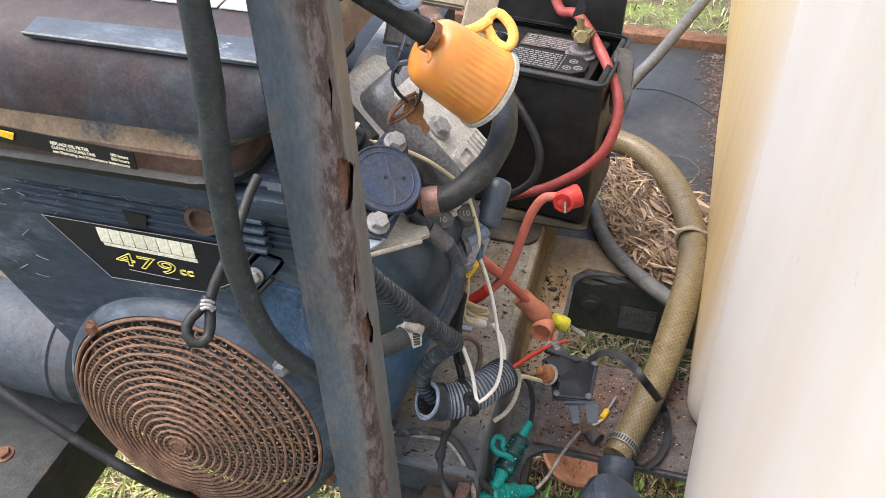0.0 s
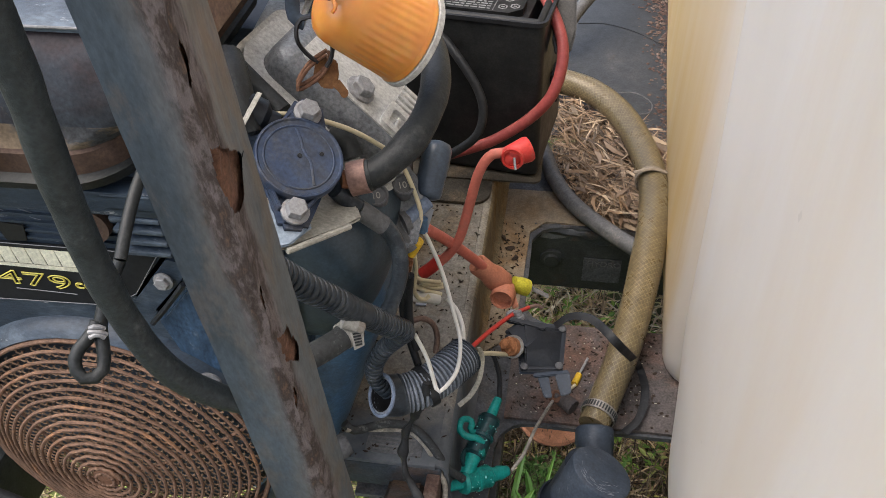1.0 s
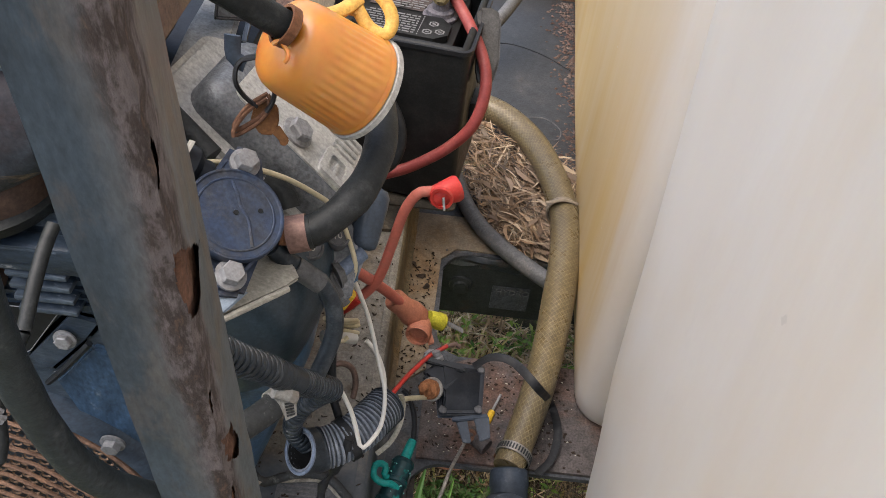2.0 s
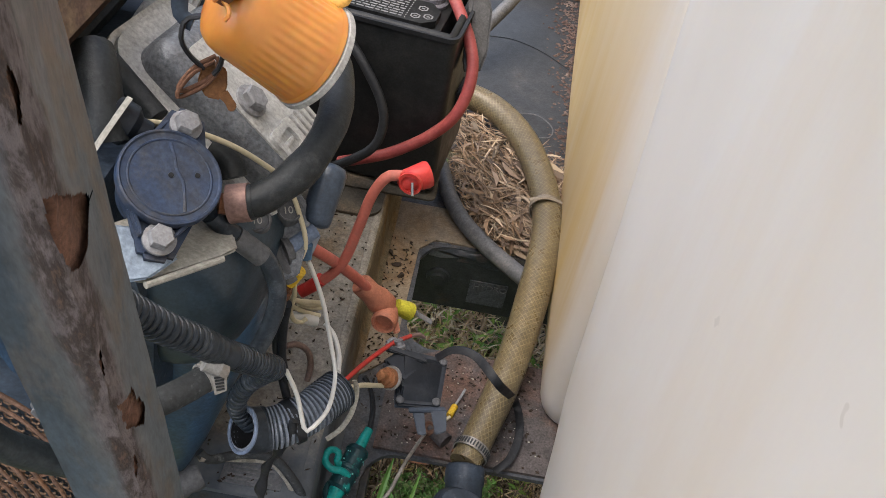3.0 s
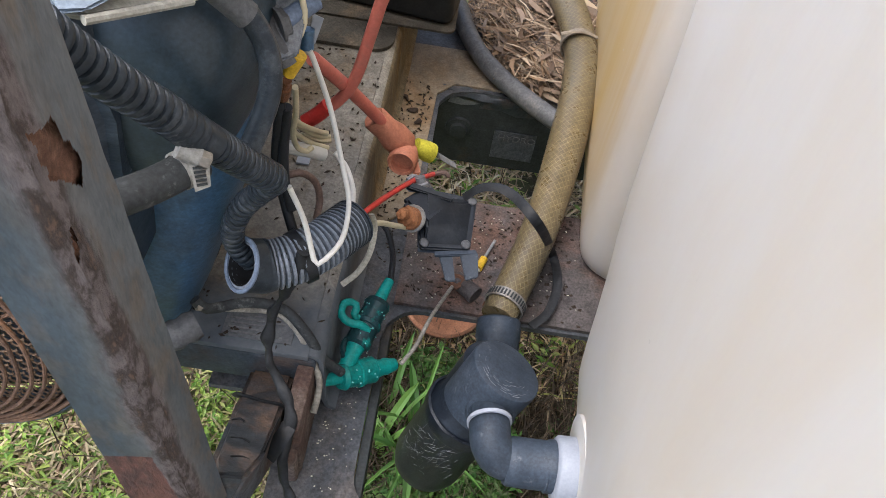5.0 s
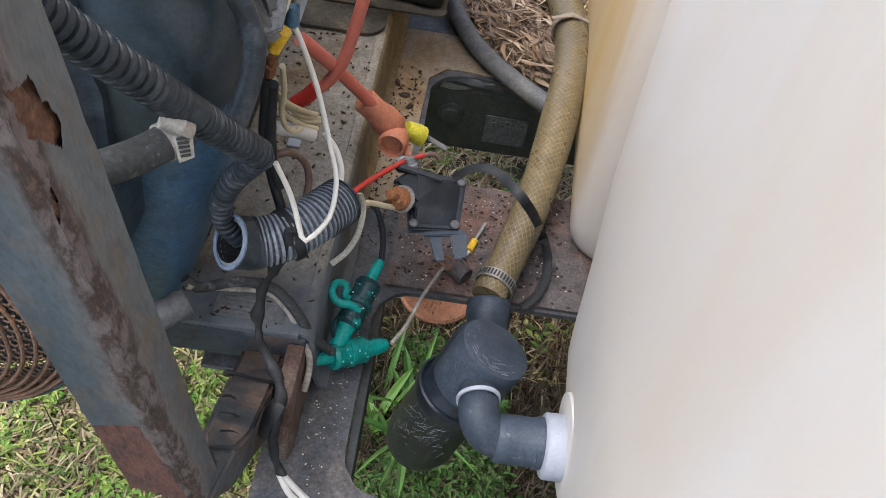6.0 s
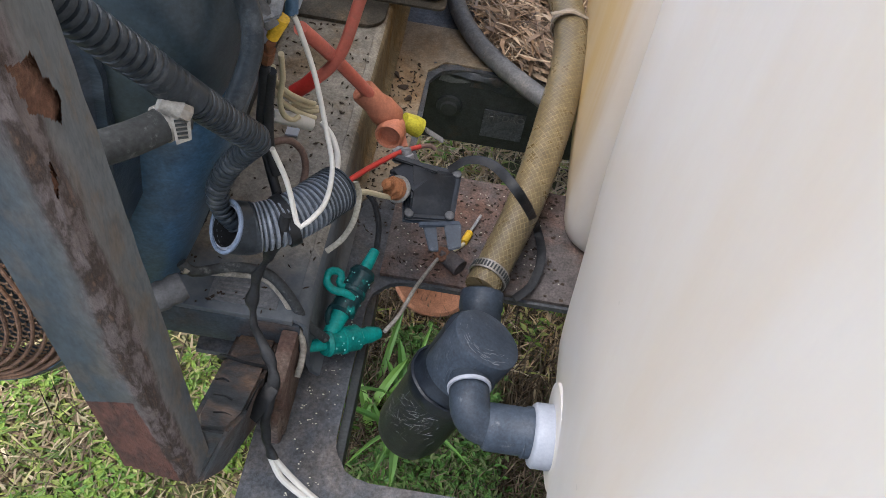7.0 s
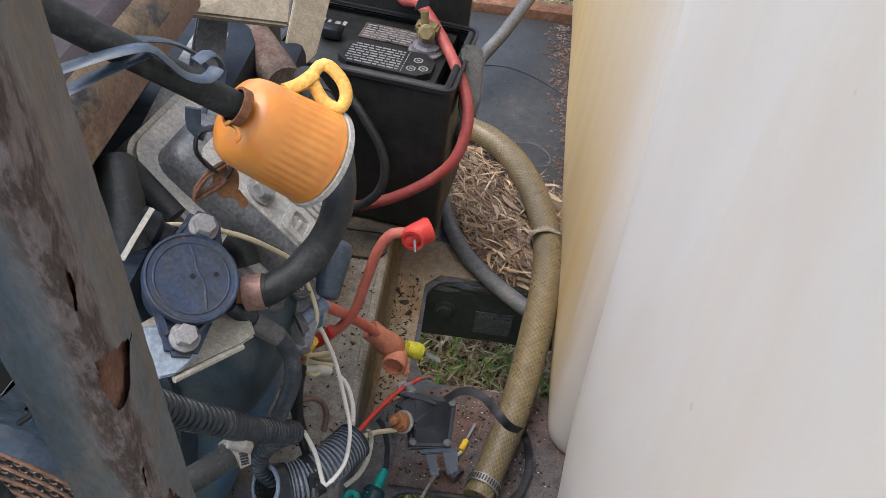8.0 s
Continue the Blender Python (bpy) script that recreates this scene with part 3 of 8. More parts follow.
def merge(bm, bm2):
    if bm is None:
        return bm2
    tmp = bpy.data.meshes.new("tmp")
    bm2.to_mesh(tmp)
    bm2.free()
    bm.from_mesh(tmp)
    bpy.data.meshes.remove(tmp)
    return bm


def basis(axis, origin, roll=0.0):
    """A frame whose z runs along axis."""
    q = Vector(axis).to_track_quat("Z", "Y")
    return Matrix.Translation(origin) @ q.to_matrix().to_4x4() @ Matrix.Rotation(radians(roll), 4, "Z")


def lathe(profile, origin, axis=(0, 0, 1), n=28, bm=None, cap=True, ribs=0, rib=0.0, sx=1.0):
    """A turned form: profile rows of (height along the axis, radius)."""
    bm = bm or bmesh.new()
    m = basis(axis, origin)
    rings = []
    for h, r in profile:
        ring = []
        for i in range(n):
            a = 2 * math.pi * i / n
            rr = r * (1 + (rib * (0.5 + 0.5 * math.cos(a * ribs)) if ribs else 0))
            ring.append(bm.verts.new(m @ Vector((rr * math.cos(a) * sx, rr * math.sin(a), h))))
        rings.append(ring)
    for a, b in zip(rings, rings[1:]):
        for i in range(n):
            j = (i + 1) % n
            bm.faces.new((a[i], a[j], b[j], b[i]))
    if cap:
        bm.faces.new(rings[0][::-1])
        bm.faces.new(rings[-1])
    bmesh.ops.recalc_face_normals(bm, faces=bm.faces[:])
    return bm


def spline(pts, step=0.006):
    """Points at even steps along a smooth curve through pts."""
    p = [Vector(q) for q in pts]
    p = [2 * p[0] - p[1]] + p + [2 * p[-1] - p[-2]]
    fine = []
    for i in range(1, len(p) - 2):
        a, b, c, d = p[i - 1:i + 3]
        for k in range(16):
            t = k / 16
            fine.append(0.5 * ((2 * b) + (c - a) * t + (2 * a - 5 * b + 4 * c - d) * t * t + (3 * b - a - 3 * c + d) * t ** 3))
    fine.append(p[-2])
    out, left = [fine[0]], step
    for a, b in zip(fine, fine[1:]):
        seg = (b - a).length
        pos = 0.0
        while seg - pos >= left:
            pos += left
            out.append(a + (b - a) * (pos / seg))
            left = step
        left -= seg - pos
    if (out[-1] - fine[-1]).length > step * 0.3:
        out.append(fine[-1])
    return out


def tube(pts, r, n=12, step=0.006, radius=None, bm=None, cap=True, flat=1.0, wob=0.0):
    """A round tube along a smooth curve; radius(s, i) may vary it, flat squashes it."""
    bm = bm or bmesh.new()
    path = spline(pts, step) if step else [Vector(q) for q in pts]
    rings = []
    t0 = (path[1] - path[0]).normalized()
    up = Vector((0, 0, 1)) if abs(t0.z) < 0.9 else Vector((0, 1, 0))
    side = t0.cross(up).normalized()
    s = 0.0
    for i, q in enumerate(path):
        t = (path[min(i + 1, len(path) - 1)] - path[max(i - 1, 0)]).normalized()
        side = (side - t * side.dot(t)).normalized()
        nor = side.cross(t)
        s += (path[i] - path[i - 1]).length if i else 0
        rr = radius(s, i) if radius else r
        if wob:
            rr *= 1 + wob * noise.noise(q * 60)
        rings.append([bm.verts.new(q + side * math.cos(2 * math.pi * k / n) * rr + nor * math.sin(2 * math.pi * k / n) * rr * flat) for k in range(n)])
    for a, b in zip(rings, rings[1:]):
        for k in range(n):
            j = (k + 1) % n
            bm.faces.new((a[k], a[j], b[j], b[k]))
    if cap:
        bm.faces.new(rings[0][::-1])
        bm.faces.new(rings[-1])
    bmesh.ops.recalc_face_normals(bm, faces=bm.faces[:])
    return bm


def ribbed(pitch, r, depth):
    return lambda s, i: r - depth * min(1.0, max(0.0, 2.6 * math.cos(2 * math.pi * s / pitch) - 1.5)) - 0.00025 * (1 + math.cos(2 * math.pi * s / pitch))


def hexhead(origin, axis, r, h, bm=None, flange=0.0, roll=0):
    m = basis(axis, origin, roll)
    bm = bm or bmesh.new()
    if flange:
        lathe([(0, flange), (h * 0.25, flange), (h * 0.35, r * 0.95)], origin, axis, 20, bm)
    low, mid, top = [], [], []
    for i in range(6):
        a = math.pi / 3 * i
        for lst, z, k in ((low, 0, 1), (mid, h * 0.86, 1), (top, h, 0.86)):
            lst.append(bm.verts.new(m @ Vector((r * k * math.cos(a), r * k * math.sin(a), z))))
    for a, b in ((low, mid), (mid, top)):
        for i in range(6):
            bm.faces.new((a[i], a[(i + 1) % 6], b[(i + 1) % 6], b[i]))
    bm.faces.new(top)
    return bm


def outline_plate(outer, holes, z0, z1, m=None):
    """A flat plate between z0 and z1 with holes through it."""
    bm = bmesh.new()
    edges = []
    for loop in (outer, *holes):
        vs = [bm.verts.new((x, y, z1)) for x, y in loop]
        edges += [bm.edges.new((vs[i], vs[(i + 1) % len(vs)])) for i in range(len(vs))]
    bmesh.ops.triangle_fill(bm, edges=edges, use_beauty=True)
    bmesh.ops.recalc_face_normals(bm, faces=bm.faces[:])
    if bm.faces[0].normal.z < 0:
        bmesh.ops.reverse_faces(bm, faces=bm.faces[:])
    ex = bmesh.ops.extrude_face_region(bm, geom=bm.faces[:])
    for v in ex["geom"]:
        if isinstance(v, bmesh.types.BMVert):
            v.co.z = z0
    bmesh.ops.recalc_face_normals(bm, faces=bm.faces[:])
    if m:
        bm.transform(m)
    return bm


def round_rect(x0, x1, y0, y1, r, n=6, jitter=0.0):
    out = []
    for cx, cy, a0 in ((x1 - r, y1 - r, 0), (x0 + r, y1 - r, 90), (x0 + r, y0 + r, 180), (x1 - r, y0 + r, 270)):
        for i in range(n + 1):
            a = radians(a0 + 90 * i / n)
            out.append((cx + r * math.cos(a) + random.uniform(-jitter, jitter), cy + r * math.sin(a) + random.uniform(-jitter, jitter)))
    return out


def text_mesh(body, size, m, depth=0.0006, line=0.0):
    """Letters as mesh, lying in the frame m."""
    cu = bpy.data.curves.new("letters", "FONT")
    cu.body, cu.size, cu.extrude, cu.align_x = body, size, depth, "LEFT"
    if line:
        cu.extrude, cu.fill_mode, cu.bevel_depth, cu.bevel_resolution, cu.resolution_u = 0.0, "NONE", line, 0, 6
    ob = bpy.data.objects.new("letters", cu)
    scene.collection.objects.link(ob)
    dg = bpy.context.evaluated_depsgraph_get()
    me = bpy.data.meshes.new_from_object(ob.evaluated_get(dg))
    bm = bmesh.new()
    bm.from_mesh(me)
    bm.transform(m)
    bpy.data.objects.remove(ob)
    bpy.data.curves.remove(cu)
    bpy.data.meshes.remove(me)
    return bm


def jitter(bm, amount, scale=40):
    for v in bm.verts:
        v.co += Vector(noise.noise_vector(v.co * scale)) * amount
    return bm


# ---- ground ----
def ground():
    bm = bmesh.new()
    xs = [-60, -12, -4] + [-2 + 0.1 * i for i in range(41)] + [4, 12, 60]
    ys = [-60, -12, -4, -1] + [-0.5 + 0.1 * i for i in range(41)] + [6, 14, 60]
    g = [[bm.verts.new((x, y, 0.012 * noise.noise(Vector((x * 4, y * 4, 0))))) for y in ys] for x in xs]
    for i in range(len(xs) - 1):
        for j in range(len(ys) - 1):
            bm.faces.new((g[i][j], g[i + 1][j], g[i + 1][j + 1], g[i][j + 1]))
    return solo("ground", bm, M_SOIL, "damp brown soil with thin patchy grass under the trailer", "ground", kind="structure")


def blades(name, count, region, length, width, mat, label, lean=0.7, seed=1, curl=0.5):
    rng = np.random.default_rng(seed)
    x0, x1, y0, y1 = region
    base = np.stack([rng.uniform(x0, x1, count), rng.uniform(y0, y1, count), np.full(count, -0.004)], 1)
    keep = np.array([noise.noise(Vector((p[0] * 9, p[1] * 9, seed))) > -0.28 for p in base])
    base = base[keep]
    n = len(base)
    ang = rng.uniform(0, 2 * np.pi, n)
    ln = rng.uniform(0.5, 1.0, n) * length
    w = rng.uniform(0.6, 1.0, n) * width
    tilt = rng.uniform(0.1, lean, n)
    d = np.stack([np.cos(ang), np.sin(ang), np.zeros(n)], 1)
    s = np.stack([-np.sin(ang), np.cos(ang), np.zeros(n)], 1)
    z = np.array([0, 0, 1.0])
    verts = np.empty((n, 7, 3))
    for k, (h, wk) in enumerate(((0, 0.8), (0.4, 1.0), (0.75, 0.65))):
        bend = tilt + curl * h
        c = base + d * (ln * h * np.sin(bend))[:, None] + z * (ln * h * np.cos(bend))[:, None]
        verts[:, 2 * k] = c - s * (w * wk / 2)[:, None]
        verts[:, 2 * k + 1] = c + s * (w * wk / 2)[:, None]
    bend = tilt + curl
    verts[:, 6] = base + d * (ln * np.sin(bend))[:, None] + z * (ln * np.cos(bend))[:, None]
    faces = []
    for i in range(n):
        o = 7 * i
        faces += [(o, o + 1, o + 3, o + 2), (o + 2, o + 3, o + 5, o + 4), (o + 4, o + 5, o + 6)]
    me = bpy.data.meshes.new(name)
    me.from_pydata(verts.reshape(-1, 3).tolist(), [], faces)
    me.materials.append(mat)
    return tagged(new(name, me), label, "grass", kind="stuff")


ground()
blades("grass", 42000, (-1.3, -0.13, 0.05, 2.0), 0.045, 0.0044, M_GRASS, "short mixed green and straw-coloured lawn grass", seed=1, lean=1.4, curl=0.9)
blades("lawn", 34000, (-0.95, -0.08, 0.15, 0.95), 0.05, 0.0046, M_GRASS, "brighter lawn grass beside the engine bed", seed=8, lean=1.45, curl=1.0)
blades("far_grass", 9000, (-1.5, 1.2, 1.7, 4.0), 0.06, 0.007, M_GRASS, "short lawn grass behind the trailer", seed=7, lean=1.2)
blades("dry_grass", 17000, (-0.16, 0.5, 0.82, 1.6), 0.07, 0.0052, M_STRAWGRASS, "dry straw-coloured grass under the frame", seed=12, lean=1.5, curl=0.8)
blades("weeds", 5000, (-0.14, 0.34, 0.36, 0.80), 0.045, 0.0045, M_WEED, "thin dark green grass under the trailer frame", seed=2, lean=1.3)


def leafy(name, plants, region, height, leaf, mat, label, seed, clump=6.0, floor=-0.2):
    """Low weeds: whorls of small pointed leaves on short stems."""
    rng = random.Random(seed)
    vs, fs = [], []
    for i in range(plants):
        x, y = rng.uniform(region[0], region[1]), rng.uniform(region[2], region[3])
        if noise.noise(Vector((x * clump, y * clump, seed))) < floor:
            continue
        h = height * rng.uniform(0.3, 1.0)
        lean = Vector((rng.gauss(0, 0.35), rng.gauss(0, 0.35), 1)).normalized()
        for k in range(rng.randint(5, 8)):
            c = Vector((x, y, 0)) + lean * h * (0.45 + 0.55 * (k % 3) / 2)
            a = rng.uniform(0, 6.283)
            ln, up = leaf * rng.uniform(0.6, 1.1), rng.uniform(-0.15, 0.55)
            d = Vector((math.cos(a), math.sin(a), up)) * ln
            w = Vector((-math.sin(a), math.cos(a), rng.uniform(-0.3, 0.3))) * ln * 0.2
            o = len(vs)
            vs += [c, c + d * 0.45 + w, c + d + Vector((0, 0, -0.15 * ln)), c + d * 0.45 - w, c + d * 0.5 - Vector((0, 0, 0.06 * ln))]
            fs += [(o, o + 1, o + 4), (o + 1, o + 2, o + 4), (o + 2, o + 3, o + 4), (o + 3, o, o + 4)]
    me = bpy.data.meshes.new(name)
    me.from_pydata([tuple(v) for v in vs], [], fs)
    me.materials.append(mat)
    return tagged(new(name, me), label, "weeds", kind="stuff")


leafy("leafy_weeds", 5600, (-0.12, 0.13, 0.34, 0.86), 0.045, 0.0135, M_WEED, "low leafy dark green weeds under the trailer frame", 41)
leafy("lawn_weeds", 5200, (-0.95, -0.10, 0.15, 1.0), 0.032, 0.014, M_LAWNLEAF, "bright leafy weeds in the lawn", 42, 7.0, 0.05)
leafy("shoots", 420, (-0.12, 0.45, 0.84, 1.4), 0.060, 0.020, M_LAWNLEAF, "bright green shoots among dry grass", 43, 9.0, 0.1)
blades("brown_litter", 14000, (-0.14, 0.40, 0.34, 1.00), 0.075, 0.0026, M_DEAD, "dead brown stems and litter under the frame", seed=33, lean=1.55, curl=0.05)
blades("dead_stems", 7000, (-1.3, 0.5, 0.05, 1.6), 0.09, 0.0026, M_DEAD, "dry brown stems lying in the grass", seed=3, lean=1.5, curl=0.1)


def broad_grass():
    bm = bmesh.new()
    rng = random.Random(5)
    for i in range(26):
        a = rng.uniform(0.2, 5.9)
        x, y = -0.035 + rng.uniform(-0.03, 0.03), 0.72 + rng.uniform(-0.04, 0.04)
        ln = rng.uniform(0.07, 0.15) if i % 6 else rng.uniform(0.16, 0.24)
        d = Vector((math.cos(a), math.sin(a), 0))
        s = Vector((-d.y, d.x, 0))
        prev = None
        for k in range(8):
            h = k / 7
            c = Vector((x, y, 0)) + d * ln * 0.75 * h ** 1.4 + Vector((0, 0, ln * 0.85 * (h - 0.35 * h ** 3)))
            w = (0.0042 + 0.0030 * (i % 3)) * (1 - h) ** 0.6 * (0.5 + 0.9 * h) + 0.0004
            cur = (bm.verts.new(c - s * w + Vector((0, 0, w * 0.5))), bm.verts.new(c), bm.verts.new(c + s * w + Vector((0, 0, w * 0.5))))
            if prev:
                bm.faces.new((prev[0], prev[1], cur[1], cur[0]))
                bm.faces.new((prev[1], prev[2], cur[2], cur[1]))
            prev = cur
    return solo("grass_tuft", bm, M_BLADE, "bright green broad-bladed grass tuft growing beneath the frame", "grass tuft", kind="stuff")


broad_grass()
bm = bmesh.new()
bmesh.ops.create_icosphere(bm, subdivisions=3, radius=1, matrix=Matrix.Translation((0.020, 0.545, 0.030)) @ Matrix.Rotation(0.5, 4, "Z") @ Matrix.Diagonal((0.050, 0.042, 0.040, 1)))
solo("stone", jitter(jitter(bm, 0.022, 22), 0.005, 70), M_STONE, "pale grey stone lying in the weeds", "stone")
bm = lathe([(0, 0.055), (0.006, 0.066), (0.024, 0.070), (0.029, 0.066), (0.027, 0.052), (0.019, 0.042), (0.018, 0.008)], (0.004, 0.955, 0.034), (0.1, -0.25, 1), 40)
solo("plant_saucer", bm, M_TERRA, "round terracotta-coloured plastic saucer on the ground", "saucer")
for k, pts in enumerate((((-0.75, 0.55, 0.015), (-0.6, 0.50, 0.02), (-0.42, 0.47, 0.012)), ((-0.6, 0.42, 0.012), (-0.45, 0.40, 0.016), (-0.3, 0.43, 0.012)), ((-0.7, 0.35, 0.012), (-0.5, 0.33, 0.015), (-0.35, 0.36, 0.012)))):
    solo("twig", tube(pts, 0.006, 7, 0.03, wob=0.5), M_DEAD, "thin dry brown twig lying in the grass", "twig", "twigs in the grass")

# ---- trailer frame ----
DECK_Z, RAIL_Z = 0.485, 0.570
deck = thing("trailer_frame", (0.0, 0.8, 0.40), "dirty grey steel trailer frame with rounded cut-outs and rust", "trailer frame", kind="structure")
plate = outline_plate([(-0.130, 0.20), (0.70, 0.20), (0.70, 1.12), (-0.20, 1.12), (-0.20, 0.507), (-0.130, 0.507)],
                      [round_rect(-0.062, 0.62, 0.412, 0.614, 0.034, 7, 0.0012), round_rect(-0.047, 0.62, 0.765, 0.945, 0.038, 7, 0.0012)], DECK_Z - 0.006, DECK_Z)
part("deck_plate", plate, M_DECKDARK, deck, "dark greasy steel plate with two rounded openings", angle=30)
part("crossmember_plate", jitter(outline_plate([(-0.055, 0.618), (0.60, 0.618), (0.60, 0.762), (0.0, 0.762), (-0.03, 0.75), (-0.055, 0.72)], [], DECK_Z, DECK_Z + 0.004), 0.001), M_DECKRUST, deck, "pitted rusty crossmember", angle=30)
part("channel_web", box(-0.06, 0.70, 0.947, 0.957, 0.365, DECK_Z - 0.007, 0.002), M_BLACKSTEEL, deck, "dark web of the cross channel")
part("web_nut", lathe([(0, 0.017), (0.004, 0.016), (0.005, 0.011), (0.009, 0.010)], (-0.018, 0.9468, 0.425), (0, -1, 0), 22), M_BLACKSTEEL, deck)
part("channel_flange", box(-0.06, 0.70, 0.957, 1.03, 0.355, 0.365, 0.002), M_BLACKSTEEL, deck)
bm = jitter(tube([(-0.046, 0.946, 0.483), (-0.02, 0.951, 0.478), (0.03, 0.949, 0.475), (0.09, 0.95, 0.468), (0.14, 0.95, 0.46)], 0.006, 8, 0.008, wob=0.8), 0.003, 60)
part("torn_lip", bm, M_FOOT, deck, "peeling torn lip of the opening")
bm = outline_plate([(-0.036, 0.464), (-0.031, 0.4775), (0.004, 0.4775), (0.008, 0.4705), (-0.004, 0.4655), (-0.019, 0.4625)], [], 0, 0.001)
bm.transform(Matrix.Translation((0, 0.9466, 0)) @ Matrix.Rotation(radians(90), 4, "X"))
part("peeled_patch", bm, M_GREYSTEEL, deck, "pale bare patch where the paint has peeled")
bm = jitter(outline_plate([(0.004, 0.462), (0.010, 0.4785), (0.125, 0.4785), (0.13, 0.452), (0.075, 0.458), (0.050, 0.455), (0.030, 0.464)], [], 0, 0.0012), 0.0022, 90)
bm.transform(Matrix.Translation((0, 0.9468, 0)) @ Matrix.Rotation(radians(90), 4, "X"))
part("rust_scab", bm, M_FOOT, deck, "blistered brown paint along the web's top")
part("beige_plate", outline_plate([(-0.098, 0.70), (-0.055, 0.74), (-0.050, 0.93), (-0.03, 0.952), (0.13, 0.952), (0.13, 1.02), (-0.098, 1.02)], [], DECK_Z, DECK_Z + 0.003), M_DECK, deck, "brown-grey dusty steel web plate", angle=30)
part("web_edge", box(-0.062, -0.054, 0.36, 0.62, 0.44, DECK_Z - 0.006, 0.001), M_BLACKSTEEL, deck)

rail = thing("engine_rail", (-0.3, 0.8, DECK_Z), "grey steel channel that carries the engine, speckled with dirt", "steel channel", kind="structure")
part("rail_top", box(-0.56, -0.110, 0.497, 1.16, RAIL_Z - 0.006, RAIL_Z, 0.0006), M_RAIL, rail)
bm = bmesh.new()
prof = [(-0.1098, RAIL_Z)] + [(-0.110 + 0.012 * math.sin(radians(a)), RAIL_Z - 0.012 + 0.012 * math.cos(radians(a))) for a in (12, 28, 45, 62, 78, 90)] + [(-0.0975, 0.53), (-0.0965, 0.504), (-0.094, 0.494), (-0.088, DECK_Z + 0.0045)]
cols = []
for i in range(34):
    y = 0.499 + 0.02 * i
    cols.append([bm.verts.new((x + 0.0008 * noise.noise(Vector((x * 50, y * 14, z * 20))), y, z)) for x, z in prof])
for p, q in zip(cols, cols[1:]):
    for k in range(len(prof) - 1):
        bm.faces.new((p[k], q[k], q[k + 1], p[k + 1])).material_index = 0 if k < 3 else 1
bmesh.ops.recalc_face_normals(bm, faces=bm.faces[:])
bmesh.ops.solidify(bm, geom=bm.faces[:], thickness=0.004)
part("rail_side", bm, M_RAIL, rail, "rolled edge and olive-brown side").data.materials.append(M_RAILSIDE)
part("rail_front", box(-0.56, -0.1045, 0.497, 0.503, RAIL_Z - 0.045, RAIL_Z - 0.0065, 0.001), M_POST, rail)
part("gusset", box(-0.118, -0.1045, 0.44, 0.496, DECK_Z + 0.001, RAIL_Z - 0.01, 0.002), M_RUSTEDGE, rail, "rusty upright gusset")
bm = box(-0.18, -0.125, 0.505, 0.535, RAIL_Z, RAIL_Z + 0.0012, 0)
lb = solo("data_plate", bm, M_GREYSTEEL, "worn aluminium data plate on the steel channel", "data plate")
for i in range(6):
    part("print_line", box(-0.176, -0.133 - 0.006 * (i % 3), 0.5085 + 0.0042 * i, 0.5102 + 0.0042 * i, RAIL_Z + 0.0013, RAIL_Z + 0.0018, 0), M_INKGREY, lb)

# black plate and rusty angle behind the hose
bp = thing("rear_deck", (0.1, 1.45, 0.44), "satin black steel deck plate with a rusty angle edge", "deck plate", kind="structure")
part("sheet", box(-0.60, 0.70, 1.165, 1.752, DECK_Z - 0.004, DECK_Z + 0.002, 0.001), M_BLACKPLATE, bp)
part("rusty_angle", box(-0.60, 0.70, 1.754, 1.80, DECK_Z - 0.03, DECK_Z + 0.022, 0.003), M_RUST, bp, "rusty edge angle")
part("under_sheet", box(-0.03, 0.70, 1.0, 1.164, DECK_Z - 0.02, DECK_Z - 0.012, 0.001), M_BLACKPLATE, bp)


